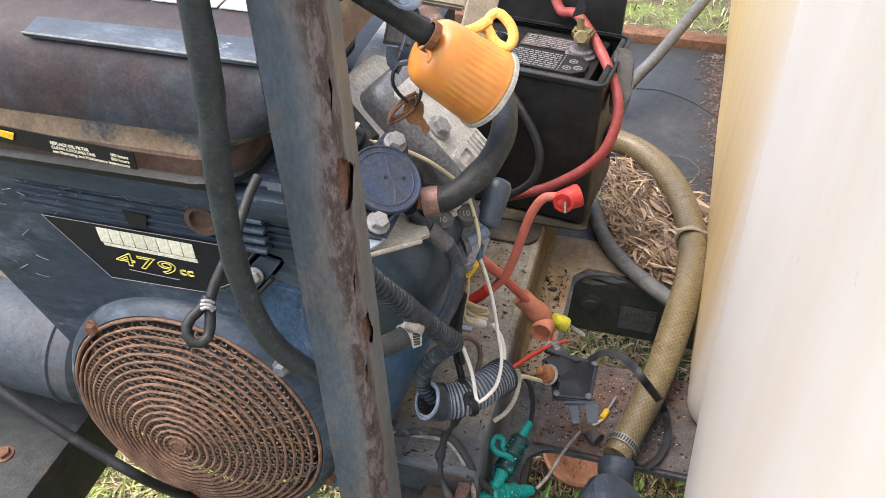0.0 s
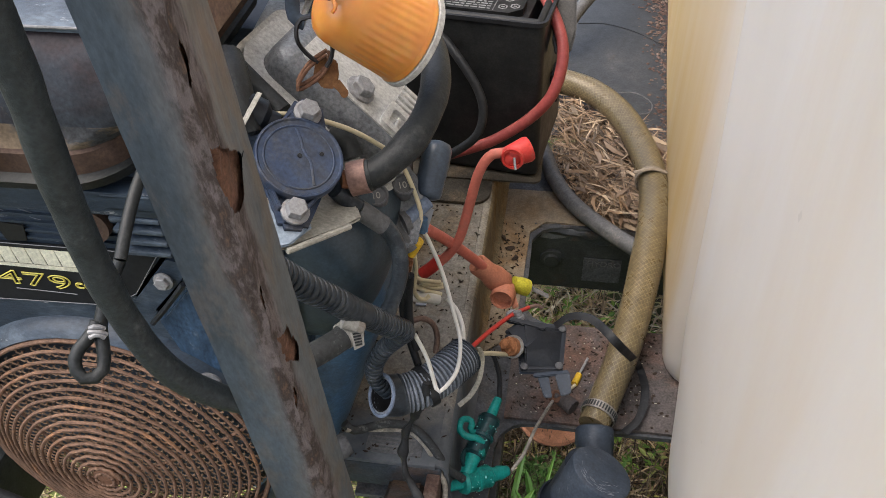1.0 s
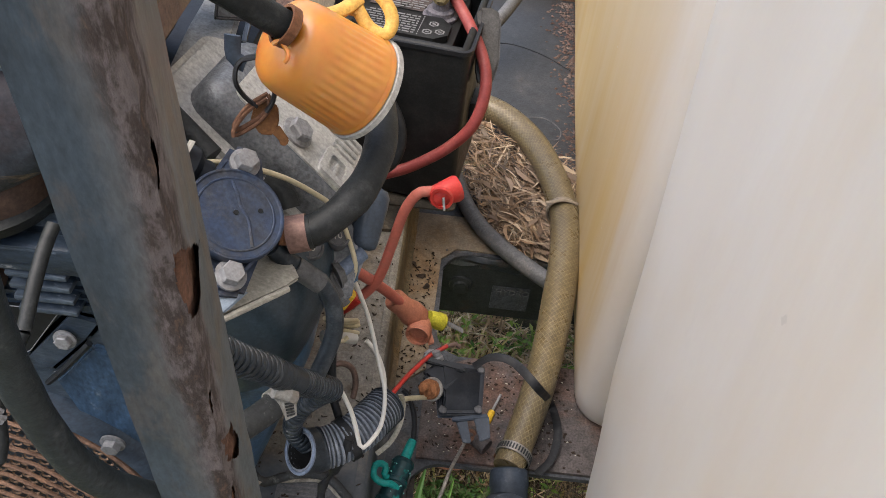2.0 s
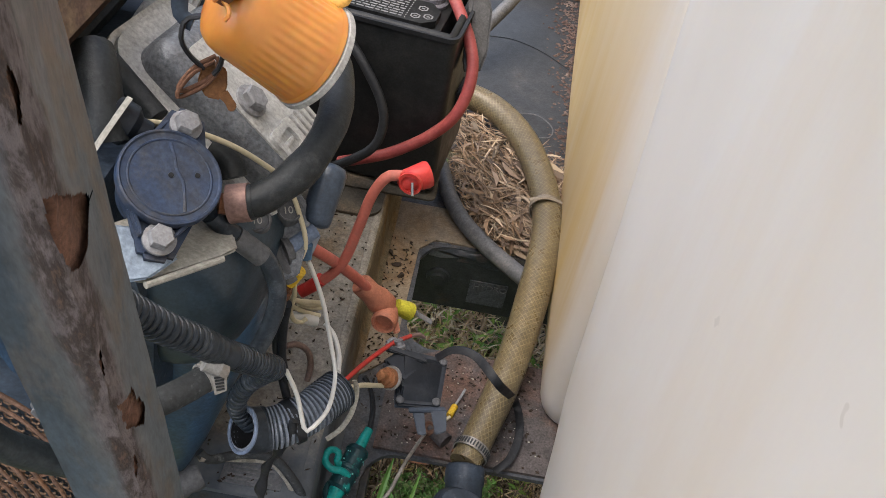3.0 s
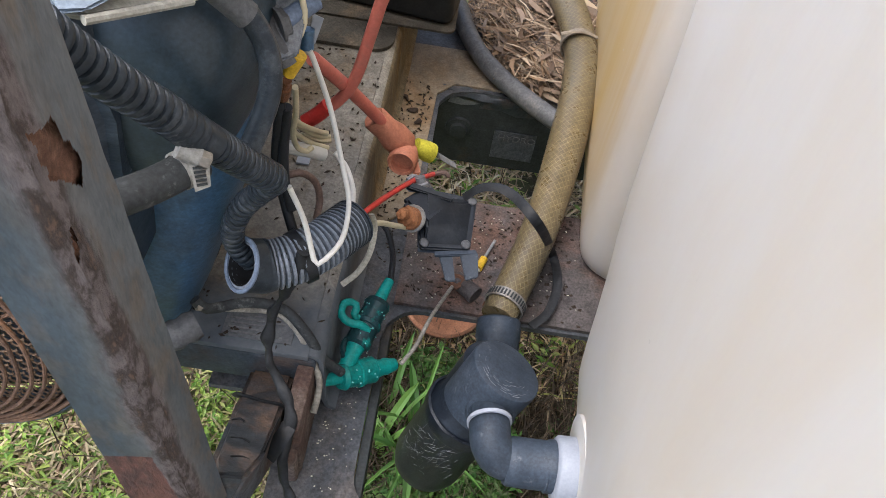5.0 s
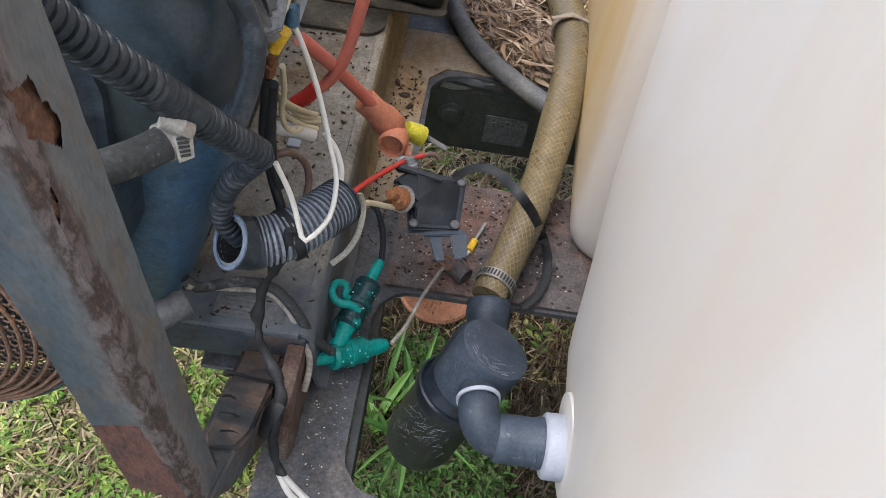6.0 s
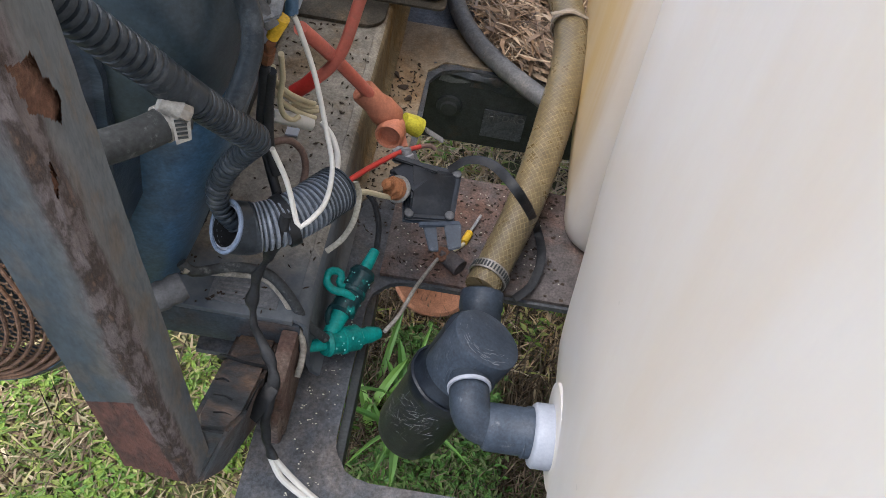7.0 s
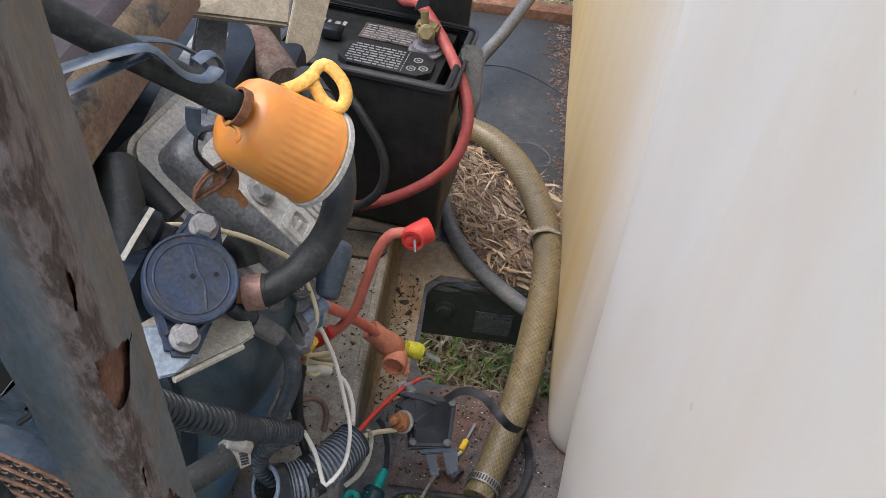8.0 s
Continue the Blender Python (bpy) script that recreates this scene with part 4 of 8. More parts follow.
def stalks():
    """Long thin straws over a few curled leaf shreds, heaped between the conduit and the hose."""
    bm = bmesh.new()
    rng = random.Random(11)
    edge = [(1.30, -0.055), (1.09, -0.042), (1.034, -0.024), (0.979, 0.005), (0.931, 0.048)]
    for i in range(4600):
        x, y = rng.uniform(-0.05, 0.16), rng.uniform(0.955, 1.26)
        left = np.interp(-y, [-e[0] for e in edge], [e[1] for e in edge])
        if x < left + 0.012 + rng.uniform(0, 0.012) or y > 1.24 - 0.1 * (x + 0.04) / 0.18 + rng.uniform(-0.04, 0.03):
            continue
        leaf = i % 9 == 0
        a = rng.gauss(-0.9, 0.75) if i % 4 else rng.uniform(0, 3.14)
        ln = rng.uniform(0.020, 0.050) if leaf else rng.uniform(0.015, 0.075)
        wd = rng.uniform(0.0016, 0.0036) if leaf else rng.uniform(0.0004, 0.0014)
        if i % 9 == 3 and x > 0.03 and y < 1.14:
            ln, wd, a = rng.uniform(0.03, 0.070), rng.uniform(0.0018, 0.0042), rng.gauss(-1.1, 0.5)
        z = DECK_Z + 0.003 + 0.030 * rng.random() ** 1.1
        d = Vector((math.cos(a), math.sin(a), rng.gauss(0, 0.10))) * ln / 2
        if x + d.x < left + 0.010 or x - d.x < left + 0.010:
            d *= 0.4
        side = Vector((-math.sin(a), math.cos(a), rng.gauss(0, 0.5))).normalized() * wd
        c = Vector((x, y, z))
        bend = Vector((-math.sin(a), math.cos(a), 0)) * rng.gauss(0, 0.06) * ln + Vector((0, 0, rng.uniform(0, 0.003)))
        prev = None
        for t, k in ((-1, 0.25), (-0.4, 0.9), (0.3, 1.0), (1, 0.2)):
            q = c + d * t + bend * (1 - t * t)
            cur = (bm.verts.new(q - side * k), bm.verts.new(q + side * k))
            if prev:
                bm.faces.new((prev[0], prev[1], cur[1], cur[0]))
            prev = cur
    return solo("straw", bm, M_STRAW, "dry brown straw and shredded leaves piled on the deck", "straw", kind="stuff", smooth=False)


stalks()


def debris():
    bm = bmesh.new()
    rng = random.Random(4)
    for i in range(620):
        if rng.random() < 0.6:
            x, y, z = rng.uniform(-0.24, -0.105), rng.uniform(0.5, 0.93), RAIL_Z
        else:
            x, y, z = rng.uniform(-0.092, -0.056), rng.uniform(0.66, 0.95), DECK_Z + 0.003
        if i % 5 == 4:
            x, y, z = rng.uniform(-0.05, 0.11), rng.uniform(0.63, 0.755), DECK_Z + 0.004
        a, ln, w = rng.uniform(0, 6.3), rng.uniform(0.0006, 0.0036), rng.uniform(0.0005, 0.0015)
        d, s = Vector((math.cos(a), math.sin(a), 0)) * ln, Vector((-math.sin(a), math.cos(a), 0)) * w
        c = Vector((x, y, z + 0.0012))
        v = [bm.verts.new(q) for q in (c - d, c - s, c + d, c + s)]
        top = [bm.verts.new(q + Vector((0, 0, 0.001))) for q in (c - d * 0.6, c - s * 0.6, c + d * 0.6, c + s * 0.6)]
        bm.faces.new(top)
        for k in range(4):
            bm.faces.new((v[k], v[(k + 1) % 4], top[(k + 1) % 4], top[k]))
    return solo("leaf_debris", bm, M_DEBRIS, "dark leaf crumbs and dirt specks on the steel", "debris", kind="stuff")


debris()


def crumbs(name, n, place, size, mat, label, seed):
    bm = bmesh.new()
    rng = random.Random(seed)
    for i in range(n):
        c, r = Vector(place(rng)), rng.uniform(*size)
        v = [bm.verts.new(c + Vector((r * math.cos(a + i), r * rng.uniform(0.5, 1) * math.sin(a + i), 0))) for a in (0, 1.6, 3.1, 4.7)]
        t = bm.verts.new(c + Vector((0, 0, r * 0.6)))
        for k in range(4):
            bm.faces.new((v[k], v[(k + 1) % 4], t))
    return solo(name, bm, mat, label, "debris", kind="stuff", smooth=False)


crumbs("rust_flakes", 900, lambda r: (0.172 - abs(r.gauss(0, 0.022)), r.uniform(1.17, 1.74), DECK_Z + 0.003), (0.0008, 0.0052), M_RUSTEDGE, "rust flakes and dirt along the tank's foot", 21)
crumbs("dirt_crumbs", 130, lambda r: (r.uniform(-0.03, 0.125), r.uniform(0.622, 0.757), DECK_Z + 0.0045), (0.0008, 0.0032), M_DEBRIS, "dark dirt crumbs on the crossmember", 23)
crumbs("grit", 260, lambda r: (r.uniform(-0.097, -0.066), r.uniform(0.36, 0.61), DECK_Z + 0.0003) if r.random() < 0.5 else (r.uniform(-0.05, 0.12), r.uniform(0.625, 0.755), DECK_Z + 0.0045), (0.0004, 0.0011), M_INKWHITE, "pale grit sprinkled over the steel plates", 22)
for k, (x, y, a) in enumerate(((-0.075, 0.89, 0.4), (-0.066, 0.872, 1.2), (-0.085, 0.91, 2.0))):
    bm = bmesh.new()
    bmesh.ops.create_icosphere(bm, subdivisions=2, radius=1, matrix=Matrix.Translation((x, y, DECK_Z + 0.006)) @ Matrix.Rotation(a, 4, "Z") @ Matrix.Diagonal((0.007, 0.0035, 0.002, 1)))
    solo("dead_leaf", jitter(bm, 0.003, 150), M_DEBRIS, "curled dark brown dead leaf on the steel", "dead leaf", "dead leaves")

# label on the web
lb = solo("web_label", box(0.028, 0.082, 0.9445, 0.9465, 0.385, 0.43, 0), M_DECKDARK, "faded grey maker's label on the dark web", "label")
part("letters", text_mesh("HYDRO", 0.014, Matrix.Translation((0.033, 0.944, 0.416)) @ Matrix.Rotation(radians(90), 4, "X")), M_GREYHOSE, lb)


# ---- post and its foot ----
def post():
    """Square tube with its front right edge rusted through."""
    z0, z1 = 0.600, 1.62
    ob = thing("steel_post", (-0.157, 0.345, z0), "slate-painted square steel post, rusted through along one edge", "post")
    # height, half height, middle round the tube, half width, slant
    holes = ((1.053, 0.020, 0.0415, 0.0092, -0.0030), (0.941, 0.022, 0.0430, 0.0080, -0.0035), (0.905, 0.008, 0.0405, 0.0026, 0.002), (0.985, 0.007, 0.0400, 0.0018, 0.001), (1.105, 0.009, 0.0400, 0.003, 0.001))
    torn = ((1.053, ((0.0385, 0.017), (0.0455, 0.010), (0.0590, -0.007), (0.0545, -0.010), (0.0500, -0.016), (0.0430, -0.016), (0.0375, -0.009), (0.0365, 0.002))),
            (0.941, ((0.0385, 0.024), (0.0400, 0.012), (0.0500, 0.009), (0.0530, -0.004), (0.0560, -0.014), (0.0520, -0.021), (0.0480, -0.012), (0.0420, -0.004))))

    def corners(z):
        k = (z - 0.7) / 0.4
        mix = lambda a, b: Vector((a[0] + (b[0] - a[0]) * k, a[1] + (b[1] - a[1]) * k, z))
        return mix((-0.1715, 0.333), (-0.1705, 0.309)), mix((-0.1375, 0.337), (-0.1370, 0.310)), mix((-0.1325, 0.363), (-0.1490, 0.361))

    us = [0, 0.0015, 0.006, 0.012, 0.018, 0.022, 0.025, 0.0275] + [0.029 + 0.0009 * i for i in range(38)] + [0.066, 0.072, 0.0755, 0.077]
    nz = 1100
    def spot(u, z):
        fl, fr, br = corners(z)
        q = fl.lerp(fr, u / 0.038) if u <= 0.038 else fr.lerp(br, (u - 0.038) / 0.039)
        mid = (fl + br) / 2
        inward = (mid - fr).normalized()
        d = abs(u - 0.0385)
        worn = max(0, 1 - d / 0.008)
        q = q + inward * 0.0030 * worn ** 1.3
        if u < 0.002 or u > 0.075:
            q = q + (mid - q) * 0.06 * (1 if u in (0, 0.077) else 0)
        flake = 0.0
        for hz, hh, hu, hw, sl in holes[:2]:
            k = (z - hz) / hh
            if abs(k) < 1.3 and u > hu:
                flake = max(flake, max(0, 1 - abs(u - hu - hw) / 0.006) * max(0, 1 - abs(k) / 1.3))
        q = q - inward * 0.0022 * flake
        return q + Vector(noise.noise_vector(q * 60)) * (0.0004 + 0.0012 * worn) + Vector(noise.noise_vector(q * 170)) * 0.0002 * worn
    def gone(u, z):
        for hz, loop in torn:
            if abs(z - hz) > 0.03:
                continue
            n3 = Vector((z * 160, u * 160, hz))
            pu, pz, inside = 0.0375 + (u - 0.0375) / 1.25 + 0.0013 * noise.noise(n3), (z - hz) / 1.12 + 0.0016 * noise.noise(n3 + Vector((9, 3, 1))), False
            for (ua, za), (ub, zb) in zip(loop, loop[1:] + loop[:1]):
                if (za > pz) != (zb > pz) and pu < (ub - ua) * (pz - za) / (zb - za) + ua:
                    inside = not inside
            if inside:
                return True
        for hz, hh, hu, hw, sl in holes[2:]:
            k = (z - hz) / hh
            if abs(k) < 1:
                w = hw * (1 - abs(k) ** 1.4) ** 0.8 * (0.8 + 0.55 * noise.noise(Vector((z * 130, u * 40, hz))))
                if abs(u - hu - sl * k) < w:
                    return True
        return u < 0.038 and z < 0.642 - 0.95 * u + 0.002 * noise.noise(Vector((u * 200, 1, 1)))
    bm = bmesh.new()
    uv = bm.loops.layers.uv.new("skin")
    vs = {}
    for i in range(len(us) - 1):
        for j in range(nz):
            za, zb = z0 + (z1 - z0) * j / nz, z0 + (z1 - z0) * (j + 1) / nz
            if gone((us[i] + us[i + 1]) / 2, (za + zb) / 2):
                continue
            quad = []
            for a, b in ((i, j), (i + 1, j), (i + 1, j + 1), (i, j + 1)):
                if (a, b) not in vs:
                    vs[a, b] = bm.verts.new(spot(us[a], z0 + (z1 - z0) * b / nz))
                quad.append((vs[a, b], us[a], z0 + (z1 - z0) * b / nz))
            f = bm.faces.new([q[0] for q in quad])
            for lo, q in zip(f.loops, quad):
                lo[uv].uv = (q[1], q[2])
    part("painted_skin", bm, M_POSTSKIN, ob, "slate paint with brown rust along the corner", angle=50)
    inner = bmesh.new()
    grid = []
    for j in range(121):
        z = 0.865 + 0.26 * j / 120
        fl, fr, br = corners(z)
        mid = (fl + br) / 2
        row = []
        for i in range(11):
            u = 0.022 + 0.0045 * i
            q = fl.lerp(fr, u / 0.038) if u <= 0.038 else fr.lerp(br, (u - 0.038) / 0.039)
            q = q.lerp(mid, 0.16) + Vector(noise.noise_vector(q * 90)) * 0.0022
            row.append(inner.verts.new(q))
        grid.append(row)
    for a, b in zip(grid, grid[1:]):
        for i in range(10):
            inner.faces.new((a[i], a[i + 1], b[i + 1], b[i]))
    part("rusted_core", inner, M_RUSTCORE, ob, "layered brown rust inside the holes")
    back = bmesh.new()
    cols = []
    for k in range(3):
        col = []
        for z in (z0 + 0.04 if k < 2 else z0, z1):
            fl, fr, br = corners(z)
            col.append(back.verts.new(((fl, fl + br - fr, br)[k]) + ((fl + br) / 2 - (fl, fl + br - fr, br)[k]) * 0.05))
        cols.append(col)
    for a, b in zip(cols, cols[1:]):
        back.faces.new((a[0], b[0], b[1], a[1]))
    part("rear_wall", back, M_POST, ob)
    return ob


post()
ft = thing("post_foot", (-0.155, 0.44, DECK_Z), "slate-painted steel foot tube, cracked and rusty at its end", "post foot")
bm = bmesh.new()
secs = [[(-0.160, 0.352, 0.600), (-0.1330, 0.347, 0.598), (-0.1190, 0.372, 0.632), (-0.1335, 0.362, 0.652)],
        [(-0.172, 0.370, 0.560), (-0.1300, 0.372, 0.560), (-0.1150, 0.392, 0.616), (-0.1420, 0.380, 0.632)],
        [(-0.170, 0.440, 0.510), (-0.1240, 0.440, 0.505), (-0.1180, 0.440, 0.578), (-0.1500, 0.436, 0.584)],
        [(-0.165, 0.510, 0.487), (-0.1220, 0.510, 0.487), (-0.1230, 0.5051, 0.531), (-0.1567, 0.5046, 0.532)]]
cols = [[bm.verts.new(q) for q in s] for s in secs]
for a, b in zip(cols, cols[1:]):
    for k in range(4):
        bm.faces.new((a[k], a[(k + 1) % 4], b[(k + 1) % 4], b[k]))
bm.faces.new(cols[0])
bm.faces.new(cols[-1][::-1])
bmesh.ops.recalc_face_normals(bm, faces=bm.faces[:])
bmesh.ops.bevel(bm, geom=bm.edges[:], offset=0.003, segments=2, affect="EDGES")
part("foot_tube", bm, M_FOOT, ft)
for k, pts in enumerate((((-0.138, 0.400, 0.6215), (-0.131, 0.402, 0.618), (-0.126, 0.401, 0.6155)), ((-0.133, 0.385, 0.627), (-0.127, 0.388, 0.6225), (-0.122, 0.387, 0.621)), ((-0.117, 0.400, 0.606), (-0.1172, 0.42, 0.594), (-0.1178, 0.44, 0.577)), ((-0.147, 0.425, 0.594), (-0.142, 0.428, 0.592), (-0.138, 0.426, 0.592)))):
    part("crack", tube(pts, 0.0007, 6, 0.003, wob=0.6), M_DECAL, ft, "dark crack in the paint")
part("weld_plate", jitter(box(-0.1165, -0.1065, 0.43, 0.51, DECK_Z + 0.001, 0.53, 0.003), 0.002), M_RUSTEDGE, ft, "rusty weld plate")
part("zip_tie", tube([(-0.156, 0.460, 0.562), (-0.152, 0.458, 0.5695), (-0.136, 0.456, 0.568), (-0.119, 0.455, 0.567), (-0.1155, 0.455, 0.55)], 0.0035, 8, 0.004, flat=0.4), M_BLACKWIRE, ft, "black cable tie")


# ---- tank ----
def tank():
    """Two mouldings: a bulging near section that ends in a rounded corner, and a flatter far section behind it."""
    ob = thing("water_tank", (0.45, 0.8, DECK_Z), "large milky white polyethylene tank, its recessed far section painted with a yellow glow", "water tank")
    zs = [0.486, 0.489, 0.497, 0.51, 0.53, 0.56] + [0.60 + 0.04 * i for i in range(36)]

    def near(y, z):
        low = min(1, max(0, (z - 0.50) / 0.2))
        foot = 0.007 * max(0, 1 - (z - 0.486) / 0.02) ** 2
        dent = 0.004 * noise.noise(Vector((y * 3, z * 2.2, 1))) + 0.0015 * noise.noise(Vector((y * 9, z * 7, 4)))
        return 0.120 + 0.036 * (y - 0.65) - 0.018 * low ** 0.8 + foot + dent

    def far(y, z):
        foot = 0.012 * max(0, 1 - (z - 0.486) / 0.026) ** 2
        return 0.1165 + 0.052 * (y - 0.70) + foot + 0.0025 * noise.noise(Vector((y * 3, z * 2.2, 1)))

    def skin(rows, back):
        bm = bmesh.new()
        g = [[bm.verts.new(q) for q in row] for row in rows]
        for p, q in zip(g, g[1:]):
            for j in range(len(zs) - 1):
                bm.faces.new((p[j], p[j + 1], q[j + 1], q[j]))
        ends = [[bm.verts.new((back, row[0].y, z)) for z in (zs[0], zs[-1])] for row in (rows[0], rows[-1])]
        bm.faces.new([r[-1] for r in g] + [ends[1][1], ends[0][1]])
        bm.faces.new([r[0] for r in g][::-1] + [ends[0][0], ends[1][0]])
        bm.faces.new((ends[0][0], ends[0][1], ends[1][1], ends[1][0]))
        bm.faces.new(g[0][::-1] + [ends[0][0], ends[0][1]])
        bm.faces.new(g[-1] + [ends[1][1], ends[1][0]])
        bmesh.ops.recalc_face_normals(bm, faces=bm.faces[:])
        return bm

    ys = [-0.9 + 0.05 * i for i in range(26)] + [0.395 + 0.012 * i for i in range(15)]
    rows = [[Vector((near(y, z), y, z)) for z in zs] for y in ys]
    R_ = 0.009
    for k in range(1, 9):
        a = radians(90 * k / 8)
        rows.append([Vector((near(0.575, z) + R_ * (1 - math.cos(a)), 0.575 + R_ * math.sin(a), z)) for z in zs])
    rows.append([Vector((0.19, 0.584, z)) for z in zs])
    for row in rows:
        for q in row:
            back = min(1, max(0, (q.y - 0.44) / 0.144))
            q.y += back * (max(-0.017, 0.17 * (min(q.z, 1.15) - 0.65) - 0.012) - 0.008 * max(0, 1 - (q.z - 0.486) / 0.04) ** 2)
    part("near_section", skin(rows, 0.95), M_TANK, ob, "milky white bulging section", angle=60)
    yc, rc = 0.712, 0.036
    rows = []
    for k in range(9):
        a = radians(90 - 90 * k / 8)
        rows.append([Vector((far(yc, z) + rc * (1 - math.cos(a)), yc - rc * math.sin(a) + 0.8 * (far(yc, z) - far(yc, 0.7)), z)) for z in zs])
    rows[:0] = [[Vector((0.95 - 0.02, q.y, q.z)) for q in rows[0]]]
    rows += [[Vector((far(y, z), y, z)) for z in zs] for y in [0.73 + 0.05 * i for i in range(31)]]
    part("far_section", skin(rows, 0.95), M_TANKFAR, ob, "recessed section with a painted yellow glow", angle=60)
    return ob


tank()

# ---- hoses and pipes on the tank side ----
def braided(pts, r):
    girth = lambda s_: r * (0.78 + 0.22 * min(1, s_ / 0.25))
    ob = thing("water_hose", pts[0], "thick tan braid-reinforced hose clamped to the strainer", "hose")
    part("hose_wall", tube(pts, r, 20, 0.008, radius=lambda s_, i: girth(s_)), M_HOSE, ob)
    path = spline(pts, 0.0022)
    side = Vector((1, 0, 0))
    frames_ = []
    for i, q in enumerate(path):
        t = (path[min(i + 1, len(path) - 1)] - path[max(i - 1, 0)]).normalized()
        side = (side - t * side.dot(t)).normalized()
        frames_.append((q, side.copy(), side.cross(t)))
    bm = bmesh.new()
    for sgn in (1, -1):
        for k in range(20):
            prev = None
            for i, (q, s, u) in enumerate(frames_):
                a = 2 * math.pi * k / 20 + sgn * i * 0.0022 / r * 0.8
                o = s * math.cos(a) + u * math.sin(a)
                w = (s * -math.sin(a) + u * math.cos(a)) * 0.00042
                cur = (bm.verts.new(q + o * (girth(i * 0.0022) + 0.0004) - w), bm.verts.new(q + o * (girth(i * 0.0022) + 0.0004) + w))
                if prev:
                    bm.faces.new((prev[0], prev[1], cur[1], cur[0]))
                prev = cur
    tagged(part("braid", bm, M_BRAID, ob, "pale criss-cross braid"), kind="stuff")
    return ob


HOSE = [(0.0400, 0.598, 0.5190), (0.0530, 0.635, 0.523), (0.075, 0.71, 0.530), (0.096, 0.817, 0.532), (0.113, 0.941, 0.530), (0.109, 1.045, 0.528), (0.078, 1.16, 0.525), (0.030, 1.235, 0.523), (-0.03, 1.268, 0.523), (-0.14, 1.29, 0.523)]
braided(HOSE, 0.0205)


def band_clamp(name, centre, axis, r, w, label, screw_at=0.0, tail=None):
    ob = thing(name, centre, label, "hose clamp", "hose clamps")
    m = basis(axis, centre)
    part("band", lathe([(-w / 2, r), (-w / 2, r + 0.0012), (w / 2, r + 0.0012), (w / 2, r)], centre, axis, 32, cap=False), M_STEELBAND, ob)
    for k in range(30):
        a = screw_at + 0.65 + k * 0.17
        q = m @ Matrix.Rotation(a, 4, "Z") @ Matrix.Translation((r + 0.0014, 0, 0))
        bm = bmesh.new()
        bmesh.ops.create_cube(bm, size=1, matrix=q @ Matrix.Diagonal((0.0006, 0.0016, w * 0.62, 1)))
        part("slot", bm, M_BLACKSTEEL, ob)
    q = m @ Matrix.Rotation(screw_at, 4, "Z") @ Matrix.Translation((r + 0.005, 0, 0))
    bm = lathe([(-0.007, 0.0045), (0.004, 0.0045), (0.005, 0.0035)], q @ Vector((0, 0, 0)), (q.to_3x3() @ Vector((0, 1, 0))), 12)
    part("screw_housing", bm, M_STEELBAND, ob)
    part("screw", hexhead(q @ Vector((0, 0.006, 0)), q.to_3x3() @ Vector((0, 1, 0)), 0.004, 0.004), M_COPPER, ob, "rusty clamp screw")
    return ob


band_clamp("hose_clamp", (0.0460, 0.6135, 0.5205), (0.012, 0.03, 0.003), 0.0178, 0.010, "slotted steel worm-drive clamp round the tan hose", 5.2)
part("knot", tube([(0.084, 0.995, 0.552), (0.108, 1.003, 0.554), (0.130, 1.008, 0.546)], 0.003, 8, 0.004, flat=0.5), M_TIETAPE,
     solo("hose_tie", lathe([(-0.005, 0.0206), (-0.005, 0.0222), (0.005, 0.0222), (0.005, 0.0206)], (0.1105, 1.008, 0.530), (0, 1, 0), 28, cap=False), M_TIETAPE, "weathered tan plastic tie round the hose", "cable tie"))

solo("grey_conduit", tube([(-0.06, 1.12, 0.508), (-0.042, 1.09, 0.506), (-0.024, 1.034, 0.504), (0.005, 0.979, 0.504), (0.048, 0.931, 0.504), (0.10, 0.885, 0.506), (0.15, 0.85, 0.51)], 0.0115, 16), M_GREYHOSE, "grey plastic conduit lying across the frame", "conduit")
solo("grey_pipe", tube([(0.134, 1.814, 0.620), (0.064, 1.602, 0.600), (0.023, 1.505, 0.575), (-0.012, 1.456, 0.545), (-0.036, 1.403, 0.520)], 0.0115, 16), M_GREYHOSE, "grey plastic pipe rising behind the battery", "pipe")

# strainer
st = thing("pipe_strainer", (0.03, 0.53, 0.36), "grey pvc strainer and elbow fittings, scuffed", "pipe fitting")
d0 = Vector((0.050, 0.627, 0.520))
c0 = Vector((0.044, 0.520, 0.549))
part("hose_tail", tube([d0, (0.042, 0.600, 0.516)], 0.0155, 20, 0.01), M_BLACK, st)
part("inlet_collar", lathe([(0, 0.0165), (0.001, 0.0188), (0.003, 0.0200), (0.018, 0.0205), (0.020, 0.0192), (0.040, 0.0195), (0.07, 0.024)], (0.042, 0.600, 0.514), Vector((0.046, 0.535, 0.488)) - Vector((0.042, 0.600, 0.514)), 28), M_PVC, st)
bottom = Vector((-0.006, 0.509, 0.380))
ax = bottom - Vector((0.040, 0.532, 0.528))
part("basket_body", lathe([(-0.012, 0.024), (-0.006, 0.0315), (0.05, 0.0315), (0.055, 0.0355), (0.063, 0.0365), (0.066, 0.0355), (0.07, 0.034), (ax.length - 0.02, 0.034), (ax.length - 0.006, 0.030), (ax.length, 0.018)], (0.040, 0.532, 0.528), ax, 36), M_PVCDARK, st, "dark scuffed strainer bowl")
cn = Vector((0.393, 0.234, 0.914)).normalized()
part("cap_disc", lathe([(-0.05, 0.030), (-0.004, 0.0312), (-0.001, 0.0306), (0.0, 0.0288), (0.0002, 0.001)], c0 + cn * 0.008, cn, 48), M_PVC, st, "flat grey end disc")
